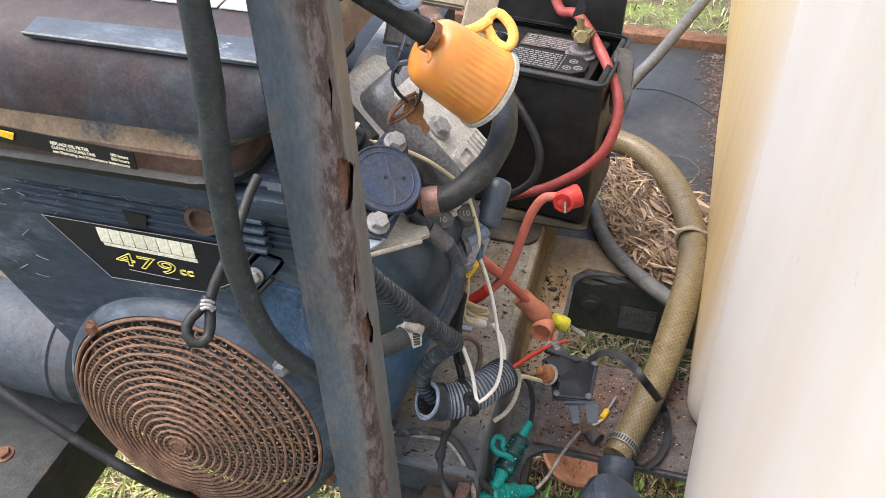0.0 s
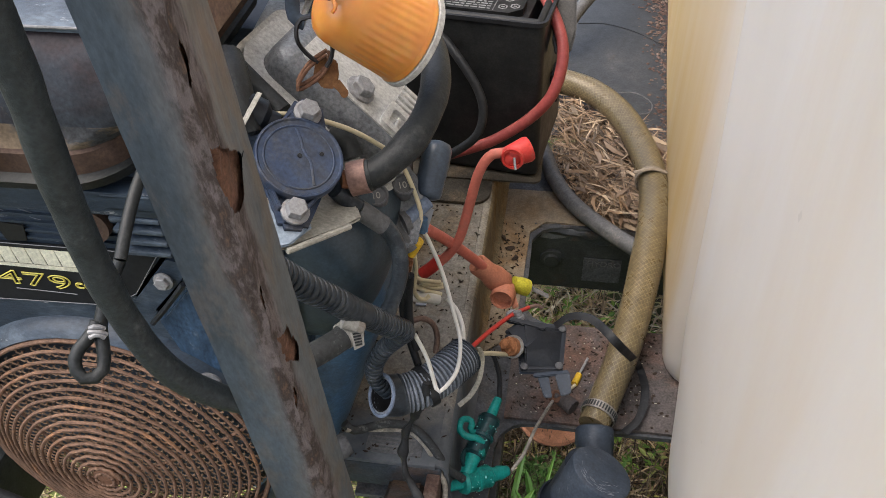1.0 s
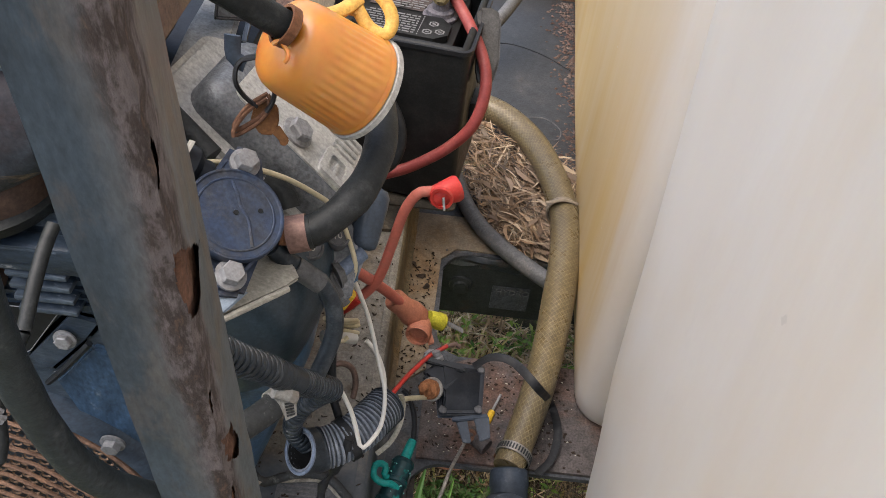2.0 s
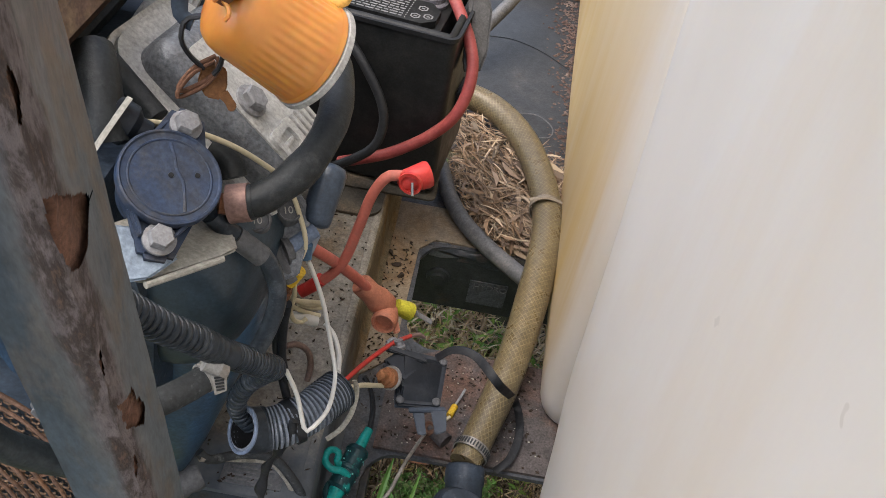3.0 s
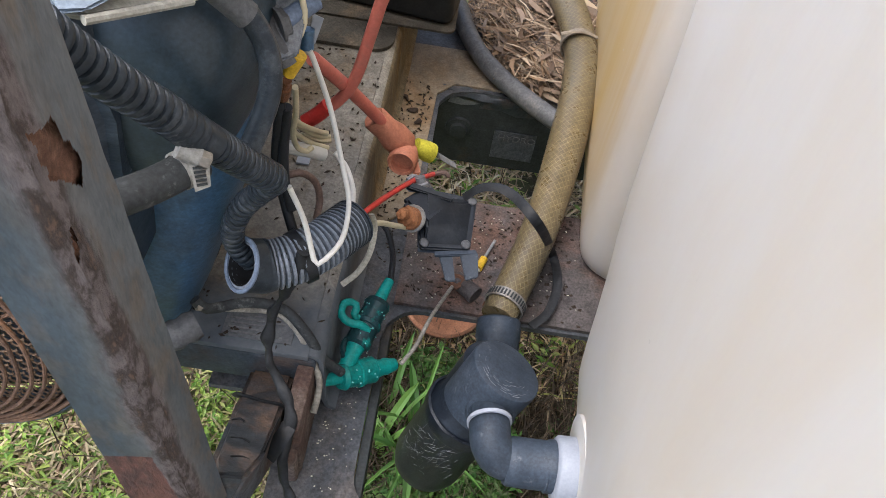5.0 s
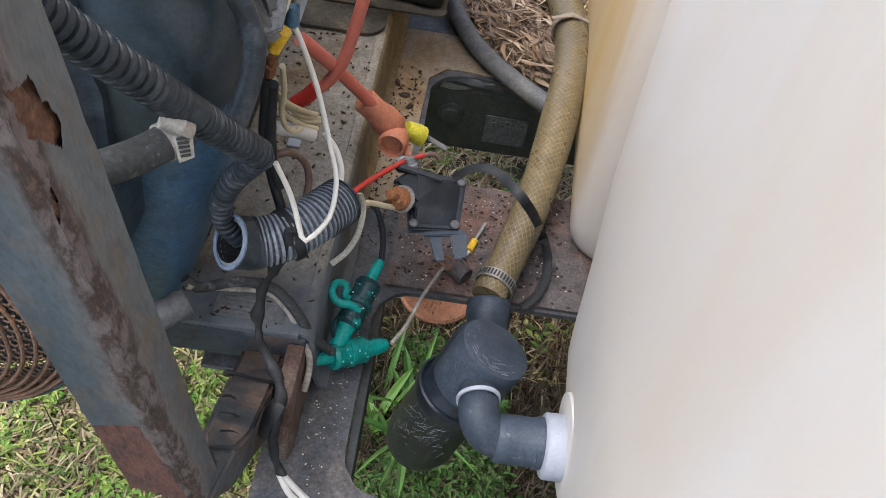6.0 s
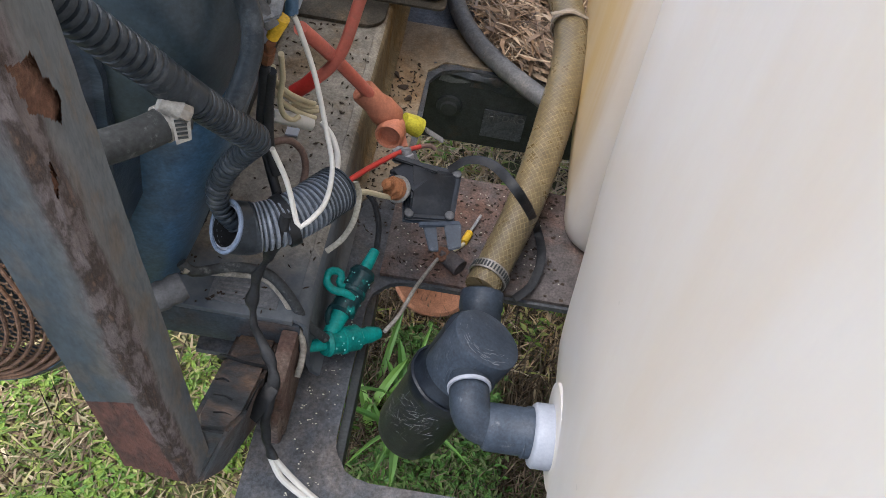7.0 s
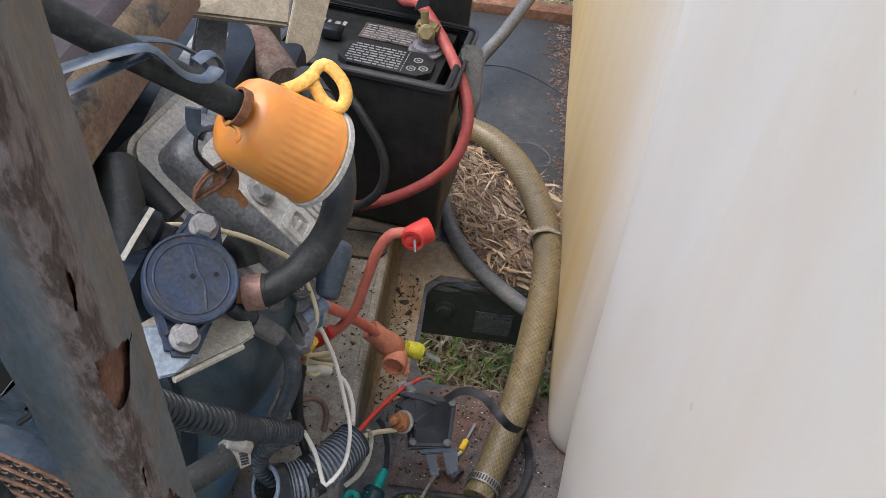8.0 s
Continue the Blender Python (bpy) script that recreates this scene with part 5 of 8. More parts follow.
part("sleeve_lip", jitter(lathe([(0.052, 0.0352), (0.053, 0.0372), (0.058, 0.0376), (0.066, 0.0362)], (0.040, 0.532, 0.528), ax, 48, cap=False), 0.0009, 90), M_PVCDARK, st, "ragged lip of the bowl")
rng = random.Random(6)
bm = bmesh.new()
cf = basis(cn, c0 + cn * 0.0083)
for i in range(34):
    a, ln = rng.gauss(2.2, 0.7), rng.uniform(0.002, 0.007)
    r_ = 0.0275 - abs(rng.gauss(0, 0.004)) if i % 3 else 0.026 * math.sqrt(rng.random())
    d = ln / max(r_, 0.006)
    tube([cf @ Vector((r_ * math.cos(a + k * d), r_ * math.sin(a + k * d), 0)) for k in (-0.5, 0, 0.5)], rng.uniform(0.00008, 0.00018), 4, 0, bm=bm)
tagged(part("scuff_mark", bm, M_SCRATCH, st, "pale scuffs on the disc"), kind="stuff")
rng = random.Random(3)
bm = bmesh.new()
fr = basis(ax, (0.040, 0.532, 0.528))
face = math.atan2(*reversed((fr.to_3x3().inverted() @ Vector((-0.25, -0.35, 0.9))).to_2d()))
for i in range(130):
    patch = (0.105, 0.35) if i % 2 else (0.085, -0.45)
    h, a = rng.gauss(patch[0], 0.014), face + rng.gauss(patch[1], 0.28)
    if not 0.071 < h < ax.length - 0.03:
        continue
    turn = rng.gauss(0.6, 0.5)
    ln = rng.uniform(0.002, 0.011)
    pts = [fr @ Vector((0.0343 * math.cos(a + k * ln * math.sin(turn) / 0.034), 0.0343 * math.sin(a + k * ln * math.sin(turn) / 0.034), h + k * ln * math.cos(turn) + 0.001 * k * k)) for k in (-0.5, 0, 0.5)]
    tube(pts, 0.00006 + 0.00005 * (i % 3), 4, 0, bm=bm)
tagged(part("scuff_mark", bm, M_SCRATCH, st, "pale scuffs on the bowl"), kind="stuff")
E1 = [(0.038, 0.507, 0.531), (0.037, 0.493, 0.538), (0.038, 0.473, 0.544), (0.041, 0.462, 0.540), (0.049, 0.456, 0.535), (0.063, 0.456, 0.531), (0.088, 0.457, 0.530)]
part("branch_collar", lathe([(0, 0.0195), (0.006, 0.0205), (0.018, 0.0205), (0.020, 0.0185)], E1[0], Vector(E1[2]) - Vector(E1[0]), 28), M_PVC, st)
part("seal_ring", lathe([(-0.0015, 0.016), (-0.0015, 0.0178), (0.0015, 0.0178), (0.0015, 0.016)], (0.037, 0.479, 0.546), Vector(E1[3]) - Vector(E1[1]), 28, cap=False), M_WHITEPLASTIC, st, "white seal ring")
part("elbow", tube(E1[1:6], 0.0164, 24, 0.004), M_PVC, st)
part("elbow_socket", lathe([(-0.010, 0.0175), (-0.008, 0.0192), (0.0, 0.0195), (0.022, 0.0195), (0.024, 0.0208), (0.028, 0.0208), (0.028, 0.0175), (0.035, 0.0175)], E1[5], Vector(E1[6]) - Vector(E1[5]), 28), M_PVC, st)
fl = thing("tank_fitting", (0.11, 0.45, 0.52), "white nylon round tank fitting with a round flange", "tank fitting")
nx = Vector((0.092, 0.456, 0.529))
part("nut", lathe([(-0.001, 0.020), (0.0, 0.0245), (0.002, 0.0262), (0.019, 0.0264), (0.021, 0.0255)], nx, (1, 0.03, 0), 32), M_WHITEPLASTIC, fl)
part("thread", lathe([(-0.008, 0.0185), (-0.0065, 0.0198), (-0.005, 0.0185), (-0.0035, 0.0198), (-0.002, 0.0185), (0.0, 0.0190)], nx, (1, 0.03, 0), 28), M_PVC, fl, "grey male thread")
part("threaded_neck", lathe([(0, 0.024), (0.045, 0.024)], nx, (1, 0.03, 0), 28), M_WHITEPLASTIC, fl)
part("flange", lathe([(0, 0.038), (0.001, 0.0432), (0.003, 0.0436), (0.012, 0.0436)], nx + Vector((0.0160, 0.001, 0)), (1, 0.03, 0.06), 44), M_TANK, fl)

# ---- solenoid and its leads ----
so = thing("starter_solenoid", (-0.02, 0.65, DECK_Z), "black plastic solenoid with a corroded copper stud", "solenoid")
S0, S1, S2, S3 = Vector((-0.047, 0.659, 0.607)), Vector((0.003, 0.658, 0.604)), Vector((0.002, 0.604, 0.600)), Vector((-0.038, 0.601, 0.597))


def slab(pts, thick, bevel=0.002, bm=None):
    """A plate whose top corners are pts."""
    p = [Vector(q) for q in pts]
    n = (p[1] - p[0]).cross(p[2] - p[0]).normalized()
    if n.z < -0.05 or (abs(n.z) <= 0.05 and n.y > 0):
        p, n = p[::-1], -n
    b2 = bmesh.new()
    top = [b2.verts.new(q) for q in p]
    low = [b2.verts.new(q - n * thick) for q in p]
    b2.faces.new(top)
    b2.faces.new(low[::-1])
    for i in range(len(p)):
        j = (i + 1) % len(p)
        b2.faces.new((top[i], low[i], low[j], top[j]))
    bmesh.ops.recalc_face_normals(b2, faces=b2.faces[:])
    if bevel:
        bmesh.ops.bevel(b2, geom=b2.edges[:], offset=bevel, segments=2, affect="EDGES", clamp_overlap=True)
    return merge(bm, b2)


cs = (S0 + S1 + S2 + S3) / 4
ns_ = (S1 - S0).cross(S0 - S3).normalized()
if ns_.z < 0:
    ns_ = -ns_
part("base_flange", slab([cs + (q - cs) * 1.04 for q in (S0, S1, S2, S3)], 0.004, 0.0015), M_BLACK, so)
part("gasket", slab([cs + (q - cs) * 1.07 - ns_ * 0.0045 for q in (S0, S1, S2, S3)], 0.0015, 0.0005), M_PVC, so, "grey gasket edge")
bm = bmesh.new()
low = [bm.verts.new(cs + (q - cs) * 0.86) for q in (S0, S1, S2, S3)]
top = [bm.verts.new(cs + (q - cs) * k + ns_ * h - (S1 - S0) * 0.10) for q, k, h in ((S0, 0.62, 0.013), (S1, 0.40, 0.011), (S2, 0.34, 0.009), (S3, 0.60, 0.012))]
bm.faces.new(top)
for k in range(4):
    bm.faces.new((low[k], low[(k + 1) % 4], top[(k + 1) % 4], top[k]))
bmesh.ops.recalc_face_normals(bm, faces=bm.faces[:])
bmesh.ops.bevel(bm, geom=bm.edges[:], offset=0.0018, segments=2, affect="EDGES", clamp_overlap=True)
part("housing", bm, M_BLACK, so)
part("neck", slab(((-0.060, 0.634, 0.616), (-0.040, 0.657, 0.617), (-0.014, 0.640, 0.614), (-0.034, 0.612, 0.612)), 0.012, 0.004), M_BLACK, so)
part("neck_rib", slab(((-0.058, 0.645, 0.620), (-0.052, 0.650, 0.621), (-0.016, 0.644, 0.617), (-0.018, 0.640, 0.616)), 0.006, 0.001), M_BLACK, so)
for q in (S0, S1, S2, S3):
    part("rivet", lathe([(0, 0.0042), (0.0012, 0.0040), (0.0022, 0.0028), (0.0024, 0.0008)], cs + (q - cs) * 0.86 + ns_ * 0.0006, ns_, 16), M_GREYHOSE, so, "grey rivet head")
part("washer", lathe([(0, 0.0118), (0.0022, 0.0118), (0.0024, 0.006)], (-0.0475, 0.6195, 0.6095), (-0.45, -0.55, 0.7), 24), M_BAND, so, "pale plain washer")
part("stud_base", jitter(lathe([(0, 0.0098), (0.006, 0.0098), (0.007, 0.008)], (-0.049, 0.618, 0.611), (-0.45, -0.55, 0.7), 20), 0.0006, 250), M_RUSTORANGE, so, "corroded washer stack")
part("stud", jitter(hexhead((-0.0505, 0.6165, 0.6150), (-0.45, -0.55, 0.7), 0.0085, 0.007), 0.0012, 220), M_RUSTORANGE, so, "rust-orange nut")
part("stud_end", jitter(lathe([(0, 0.0048), (0.008, 0.0046), (0.0088, 0.003)], (-0.0535, 0.613, 0.6200), (-0.45, -0.55, 0.7), 12), 0.0009, 300), M_RUSTORANGE, so)
part("tab", slab(((-0.026, 0.599, 0.597), (0.008, 0.606, 0.599), (0.010, 0.601, 0.599), (-0.025, 0.594, 0.597)), 0.003, 0.0008), M_PVC, so, "blue-grey bent foot")
part("tab_leg", slab(((-0.022, 0.597, 0.596), (-0.011, 0.599, 0.596), (-0.005, 0.578, 0.588), (-0.013, 0.577, 0.588)), 0.003, 0.0008), M_PVC, so)
part("tab_leg", slab(((-0.005, 0.600, 0.598), (0.010, 0.603, 0.599), (0.013, 0.583, 0.592), (0.003, 0.579, 0.590)), 0.003, 0.0008), M_PVC, so)
part("lug", tube([(-0.058, 0.658, 0.614), (-0.053, 0.663, 0.615), (-0.048, 0.661, 0.612), (-0.050, 0.654, 0.609), (-0.056, 0.652, 0.610), (-0.058, 0.658, 0.614)], 0.0022, 8, 0.003), M_BOLT, so, "tinned ring lug")
part("lug_bolt", lathe([(0, 0.006), (0.006, 0.006), (0.007, 0.0045), (0.012, 0.0045)], (-0.044, 0.654, 0.609), (-0.3, 0.4, 0.8), 14), M_BOLT, so)
solo("strap", tube([(-0.008, 0.657, 0.604), (0.008, 0.662, 0.616), (0.030, 0.653, 0.623), (0.057, 0.628, 0.616), (0.091, 0.697, 0.503), (0.098, 0.664, 0.500), (0.091, 0.630, 0.497), (0.075, 0.610, 0.495)], 0.0045, 8, 0.005, flat=0.12), M_BLACKWIRE, "black ribbed plastic strap curling over the hose", "strap")
solo("red_wire", tube([(-0.096, 0.536, 0.674), (-0.088, 0.560, 0.664), (-0.081, 0.582, 0.654), (-0.070, 0.616, 0.636), (-0.053, 0.655, 0.617), (-0.037, 0.679, 0.605)], 0.0023, 10), M_REDBRIGHT, "bright red wire running out of the split conduit", "wire", "loose wires")
solo("bare_end", tube([(-0.037, 0.679, 0.605), (-0.028, 0.685, 0.603), (-0.023, 0.685, 0.599)], 0.0022, 8), M_BROWNWIRE, "frayed brown wire end", "wire", "loose wires")
solo("yellow_wire", tube([(-0.082, 0.567, 0.654), (-0.071, 0.583, 0.640), (-0.060, 0.600, 0.620), (-0.051, 0.613, 0.605)], 0.0024, 8), M_CREAMWIRE, "pale yellow wire leading to the solenoid", "wire", "loose wires")
yt = thing("crimp_terminal", (0.021, 0.677, 0.490), "small yellow crimp terminal lying on the crossmember", "crimp terminal")
part("sleeve", tube([(0.020, 0.671, 0.492), (0.025, 0.685, 0.492)], 0.004, 10, 0.004), M_YELLOW, yt)
part("tang", tube([(0.025, 0.686, 0.492), (0.030, 0.698, 0.494), (0.034, 0.708, 0.496)], 0.0015, 8, 0.004, flat=0.5), M_BOLT, yt)
part("tail", tube([(0.021, 0.670, 0.492), (0.014, 0.662, 0.491), (0.006, 0.655, 0.491)], 0.002, 8, 0.004), M_CREAMWIRE, yt)
lg = thing("cable_lug", (0.007, 0.650, 0.490), "tarnished cable lug by the strainer inlet", "cable lug")
part("barrel", tube([(-0.001, 0.651, 0.497), (0.020, 0.634, 0.497)], 0.0085, 12, 0.01, wob=0.15), M_DECKRUST, lg)
part("eye", tube([(-0.006, 0.642, 0.500), (-0.001, 0.649, 0.503), (0.006, 0.645, 0.503), (0.001, 0.639, 0.500), (-0.006, 0.642, 0.500)], 0.003, 8, 0.003), M_RUST, lg)
solo("grey_wire", tube([(-0.039, 0.531, 0.525), (-0.029, 0.551, 0.525), (-0.020, 0.588, 0.515), (-0.009, 0.622, 0.505), (-0.003, 0.639, 0.500)], 0.0019, 10), M_DIRTYWIRE, "dirty pale wire joined to the teal connector", "wire", "loose wires")


# ---- teal connectors ----
def teal(name, a, b, r, label, body_end=0.72, shell=M_TEALDARK):
    a, b = Vector(a), Vector(b)
    L = (b - a).length
    ob = thing(name, b, label, "connector", "teal inline connectors")
    part("tip", lathe([(0, r * 0.42), (L * 0.1, r * 0.48), (L * 0.26, r * 0.55)], a, b - a, 14), M_TEAL, ob)
    part("shell", lathe([(L * 0.24, r * 0.95), (L * 0.29, r * 1.12), (L * 0.33, r), (L * body_end, r * 1.08), (L * (body_end + 0.03), r * 0.8)], a, b - a, 18), shell, ob, "oily stained shell")
    part("collar", lathe([(L * 0.46, r * 1.02), (L * 0.47, r * 1.16), (L * 0.51, r * 1.16), (L * 0.52, r * 1.02)], a, b - a, 18, cap=False), shell, ob)
    beads = bmesh.new()
    rng = random.Random(int(L * 1e5))
    fr_ = basis(b - a, a)
    for i in range(34):
        h, t_ = L * rng.uniform(0.28, 0.74), rng.uniform(0, 6.28)
        rr = rng.uniform(0.0004, 0.0010)
        bmesh.ops.create_icosphere(beads, subdivisions=1, radius=rr, matrix=Matrix.Translation(fr_ @ Vector((r * 1.06 * math.cos(t_), r * 1.06 * math.sin(t_), h))))
    tagged(part("bead", beads, M_BEAD, ob, "pale beads on the shell"), kind="stuff")
    part("boot", lathe([(L * 0.7, r * 0.8), (L * 0.82, r * 0.66), (L * 0.86, r * 0.72), (L, r * 0.5)], a, b - a, 14), M_TEAL, ob)
    return ob


ta = teal("inline_connector", (-0.061, 0.606, 0.538), (-0.086, 0.518, 0.519), 0.0108, "teal plastic inline fuse holder, oily and wet", 0.7)
part("lanyard", tube([(-0.071, 0.553, 0.534), (-0.078, 0.553, 0.541), (-0.087, 0.552, 0.543), (-0.095, 0.557, 0.546), (-0.095, 0.566, 0.548), (-0.090, 0.571, 0.546), (-0.084, 0.569, 0.544), (-0.085, 0.562, 0.539), (-0.078, 0.563, 0.535)], 0.0035, 10, 0.004), M_TEAL, ta, "teal moulded loop")
part("clip", tube([(-0.086, 0.528, 0.525), (-0.090, 0.538, 0.526), (-0.088, 0.547, 0.526)], 0.0028, 8, 0.004), M_TEALDARK, ta)
teal("inline_connector", (-0.102, 0.503, 0.524), (-0.045, 0.547, 0.496), 0.0108, "second teal inline connector lying across the frame edge", 0.68, M_TEALWET)
solo("black_lead", tube([(-0.060, 0.605, 0.537), (-0.062, 0.629, 0.546), (-0.070, 0.647, 0.556), (-0.077, 0.651, 0.561)], 0.0027, 8), M_BLACKWIRE, "thin black wire leading to the teal connector", "wire", "loose wires")
solo("black_cable", tube([(-0.193, 0.502, 0.618), (-0.184, 0.502, 0.609), (-0.159, 0.516, 0.604), (-0.134, 0.521, 0.595), (-0.115, 0.513, 0.580), (-0.101, 0.507, 0.556), (-0.086, 0.513, 0.527)], 0.0042, 10), M_MOULDY, "dusty grey-black cable sagging over the channel", "cable", "loose cables")
solo("dirty_wire", tube([(-0.191, 0.498, 0.615), (-0.167, 0.513, 0.598), (-0.140, 0.523, 0.586), (-0.123, 0.516, 0.577), (-0.110, 0.505, 0.561), (-0.101, 0.495, 0.542), (-0.100, 0.481, 0.534), (-0.101, 0.472, 0.529)], 0.0028, 10), M_DIRTYWIRE, "grimy white wire hanging off the channel", "wire", "loose wires")
solo("harness", jitter(tube([(-0.109, 0.494, 0.703), (-0.118, 0.488, 0.675), (-0.129, 0.487, 0.645), (-0.133, 0.476, 0.620), (-0.126, 0.463, 0.598), (-0.113, 0.448, 0.587), (-0.110, 0.436, 0.575), (-0.112, 0.422, 0.557), (-0.109, 0.411, 0.534), (-0.104, 0.406, 0.521)], 0.0040, 12, 0.003, wob=0.6, flat=0.75), 0.0022, 95), M_BLACKWIRE, "wiring harness wrapped in loose black tape", "wiring harness")
solo("tape_tail", jitter(tube([(-0.110, 0.435, 0.577), (-0.116, 0.424, 0.570), (-0.122, 0.418, 0.557)], 0.006, 8, 0.004, flat=0.2), 0.001), M_BLACKWIRE, "loose tail of black tape", "tape")
for k, dx in enumerate((0, 9)):
    solo("white_lead", tube([(lambda v: v)(p) for p in (((-0.105, 0.407, 0.521), (-0.092, 0.401, 0.506), (-0.074, 0.394, 0.490), (-0.055, 0.388, 0.476)) if k == 0 else ((-0.106, 0.406, 0.521), (-0.096, 0.397, 0.505), (-0.078, 0.391, 0.490), (-0.058, 0.384, 0.475)))], 0.0026, 8), M_WHITEWIRE, "clean white wire leaving the taped harness", "wire", "white wires")

# ---- engine ----
eng = thing("engine", (-0.33, 0.62, RAIL_Z), "dirty navy-black petrol engine with a rusty round fan guard", "engine")
FAN = Vector((-0.358, 0.427, 0.667))
FT = Matrix.Rotation(radians(-3.4), 3, "X")
FAX = FT @ Vector((0, -1, 0))


def extrude_outline(loop, y0, y1, bevel=0.006, seg=3):
    bm = bmesh.new()
    a = [bm.verts.new((x, y0, z)) for x, z in loop]
    b = [bm.verts.new((x, y1, z)) for x, z in loop]
    bm.faces.new(a)
    bm.faces.new(b[::-1])
    for i in range(len(loop)):
        j = (i + 1) % len(loop)
        bm.faces.new((a[j], a[i], b[i], b[j]))
    bmesh.ops.recalc_face_normals(bm, faces=bm.faces[:])
    if bevel:
        es = [e for e in bm.edges if abs(e.verts[0].co.y - e.verts[1].co.y) < 1e-5]
        bmesh.ops.bevel(bm, geom=es, offset=bevel, segments=seg, affect="EDGES", clamp_overlap=True)
    return bm


arc = [(FAN.x + 0.127 * math.cos(radians(a)), FAN.z + 0.127 * math.sin(radians(a))) for a in range(190, 352, 6)]
part("blower_housing", extrude_outline([(-0.505, 0.715), *arc, (-0.205, 0.70), (-0.190, 0.83), (-0.205, 0.945), (-0.62, 0.945), (-0.62, 0.90), (-0.568, 0.83)], 0.447, 0.64, 0.010), M_SHROUD, eng, "scuffed navy-black blower housing")
part("front_ridge", box(-0.485, -0.215, 0.436, 0.450, 0.918, 0.938, 0.003), M_SHROUD, eng)
for i in range(4):
    part("moulded_line", box(-0.48, -0.23, 0.4445, 0.448, 0.905 - 0.007 * i, 0.907 - 0.007 * i, 0), M_SHROUD, eng)
# no recess is cut: a thin black plate paints the slot's shade
part("vent_slot", slab([(-0.384, 0.4438, 0.8985), (-0.363, 0.4438, 0.8965), (-0.366, 0.4438, 0.8825), (-0.381, 0.4438, 0.8815)], 0.0012, 0.0), M_BATT, eng, "flat black plate for the shade in a square vent slot")
part("fan_collar", lathe([(0.0, 0.139), (0.008, 0.137), (0.015, 0.132), (0.018, 0.128), (0.016, 0.126), (-0.01, 0.125)], FAN - FAX * 0.016, FAX, 56, cap=False), M_SHROUD, eng, "rounded collar round the fan guard")

bm = bmesh.new()
rng = random.Random(31)
for i in range(90):
    x, z = rng.uniform(-0.52, -0.22), rng.gauss(0.905, 0.018) if i % 3 else rng.uniform(0.80, 0.93)
    if z > 0.942 or (-0.44 < x < -0.26 and 0.82 < z < 0.885):
        continue
    a, ln = rng.gauss(0, 0.35), rng.uniform(0.001, 0.007)
    d = Vector((math.cos(a), 0, math.sin(a))) * ln
    tube([Vector((x, 0.4462, z)) - d, Vector((x, 0.4459, z)), Vector((x, 0.4462, z)) + d], rng.uniform(0.0002, 0.00042), 4, 0, bm=bm)
tagged(part("scuff_mark", bm, M_SCRATCH, eng, "pale scuffs on the housing"), kind="stuff")

# brand panel
PANEL = [(-0.464, 0.4445, 0.878), (-0.273, 0.4445, 0.880), (-0.301, 0.4445, 0.839), (-0.325, 0.4445, 0.824), (-0.416, 0.4445, 0.820)]
pn = part("name_panel", slab(PANEL, 0.002, 0.0), M_DECAL, eng, "black name panel with cream and yellow print")
rx = Matrix.Rotation(radians(90), 4, "X")
for k in range(8):
    x = -0.4145 + 0.0109 * k
    part("logo_bar", slab([(x, 0.4435, 0.8752), (x + 0.0104, 0.4435, 0.8752), (x + 0.0108, 0.4435, 0.8608), (x + 0.0009, 0.4435, 0.8606)], 0.0006, 0), M_INKWHITE, pn)
part("underline", slab([(-0.4120, 0.4435, 0.8597), (-0.3265, 0.4435, 0.8599), (-0.3262, 0.4435, 0.8560), (-0.4110, 0.4435, 0.8570)], 0.0006, 0), M_INKWHITE, pn)
for k, ch in enumerate("479"):
    at = Matrix.Translation((-0.4045 + 0.0192 * k, 0.4438, 0.8385 - 0.0006 * k)) @ rx @ Matrix.Diagonal((1.28, 0.66, 1, 1))
    part("numeral", text_mesh(ch, 0.0285, at, 0.0003, 0.00062), M_INKYELLOW, pn, "yellow numeral")
part("letters", text_mesh("cc", 0.0160, Matrix.Translation((-0.3462, 0.4438, 0.8395)) @ rx @ Matrix.Diagonal((0.94, 0.72, 1, 1)), 0.0003, 0.0006), M_INKYELLOW, pn)
for i in range(5):
    a, b = Vector(PANEL[i]), Vector(PANEL[(i + 1) % 5])
    part("pinstripe", tube([a - Vector((0, 0.0007, 0)), b - Vector((0, 0.0007, 0))], 0.0004, 4, 0), M_INKGREY, pn)
part("pinstripe", tube([(-0.395, 0.4438, 0.8335), (-0.348, 0.4438, 0.8325)], 0.0004, 4, 0), M_INKGREY, pn)

# fan guard
fg = part("fan_guard", lathe([(-0.012, 0.124), (-0.012, 0.1255), (0.002, 0.1255), (0.002, 0.124)], FAN, FAX, 64, cap=False), M_RUSTWIRE, eng, "rusty domed wire fan guard")


def dome(r):
    return 0.036 * max(0.0, 1 - (r / 0.127) ** 2) ** 0.9


for k in range(18):
    r = 0.0075 + 0.0069 * k
    pts = [FAN + FT @ Vector((r * math.cos(2 * math.pi * i / 48), -dome(r) + 0.0006 * math.sin(i * 1.7 + k), r * math.sin(2 * math.pi * i / 48))) for i in range(49)]
    part("ring", tube(pts, 0.00145 if k < 17 else 0.0020, 7, 0, cap=False), M_RUSTWIRE, fg)
for k in range(6):
    a = math.pi / 3 * k + 0.35
    pts = [FAN + FT @ Vector((r * math.cos(a), -dome(r) + 0.0034, r * math.sin(a))) for r in [0.004 + 0.0117 * i for i in range(11)]]
    part("spoke", tube(pts, 0.0013, 6, 0), M_RUSTWIRE, fg)
bm = bmesh.new()
P = 0.0062
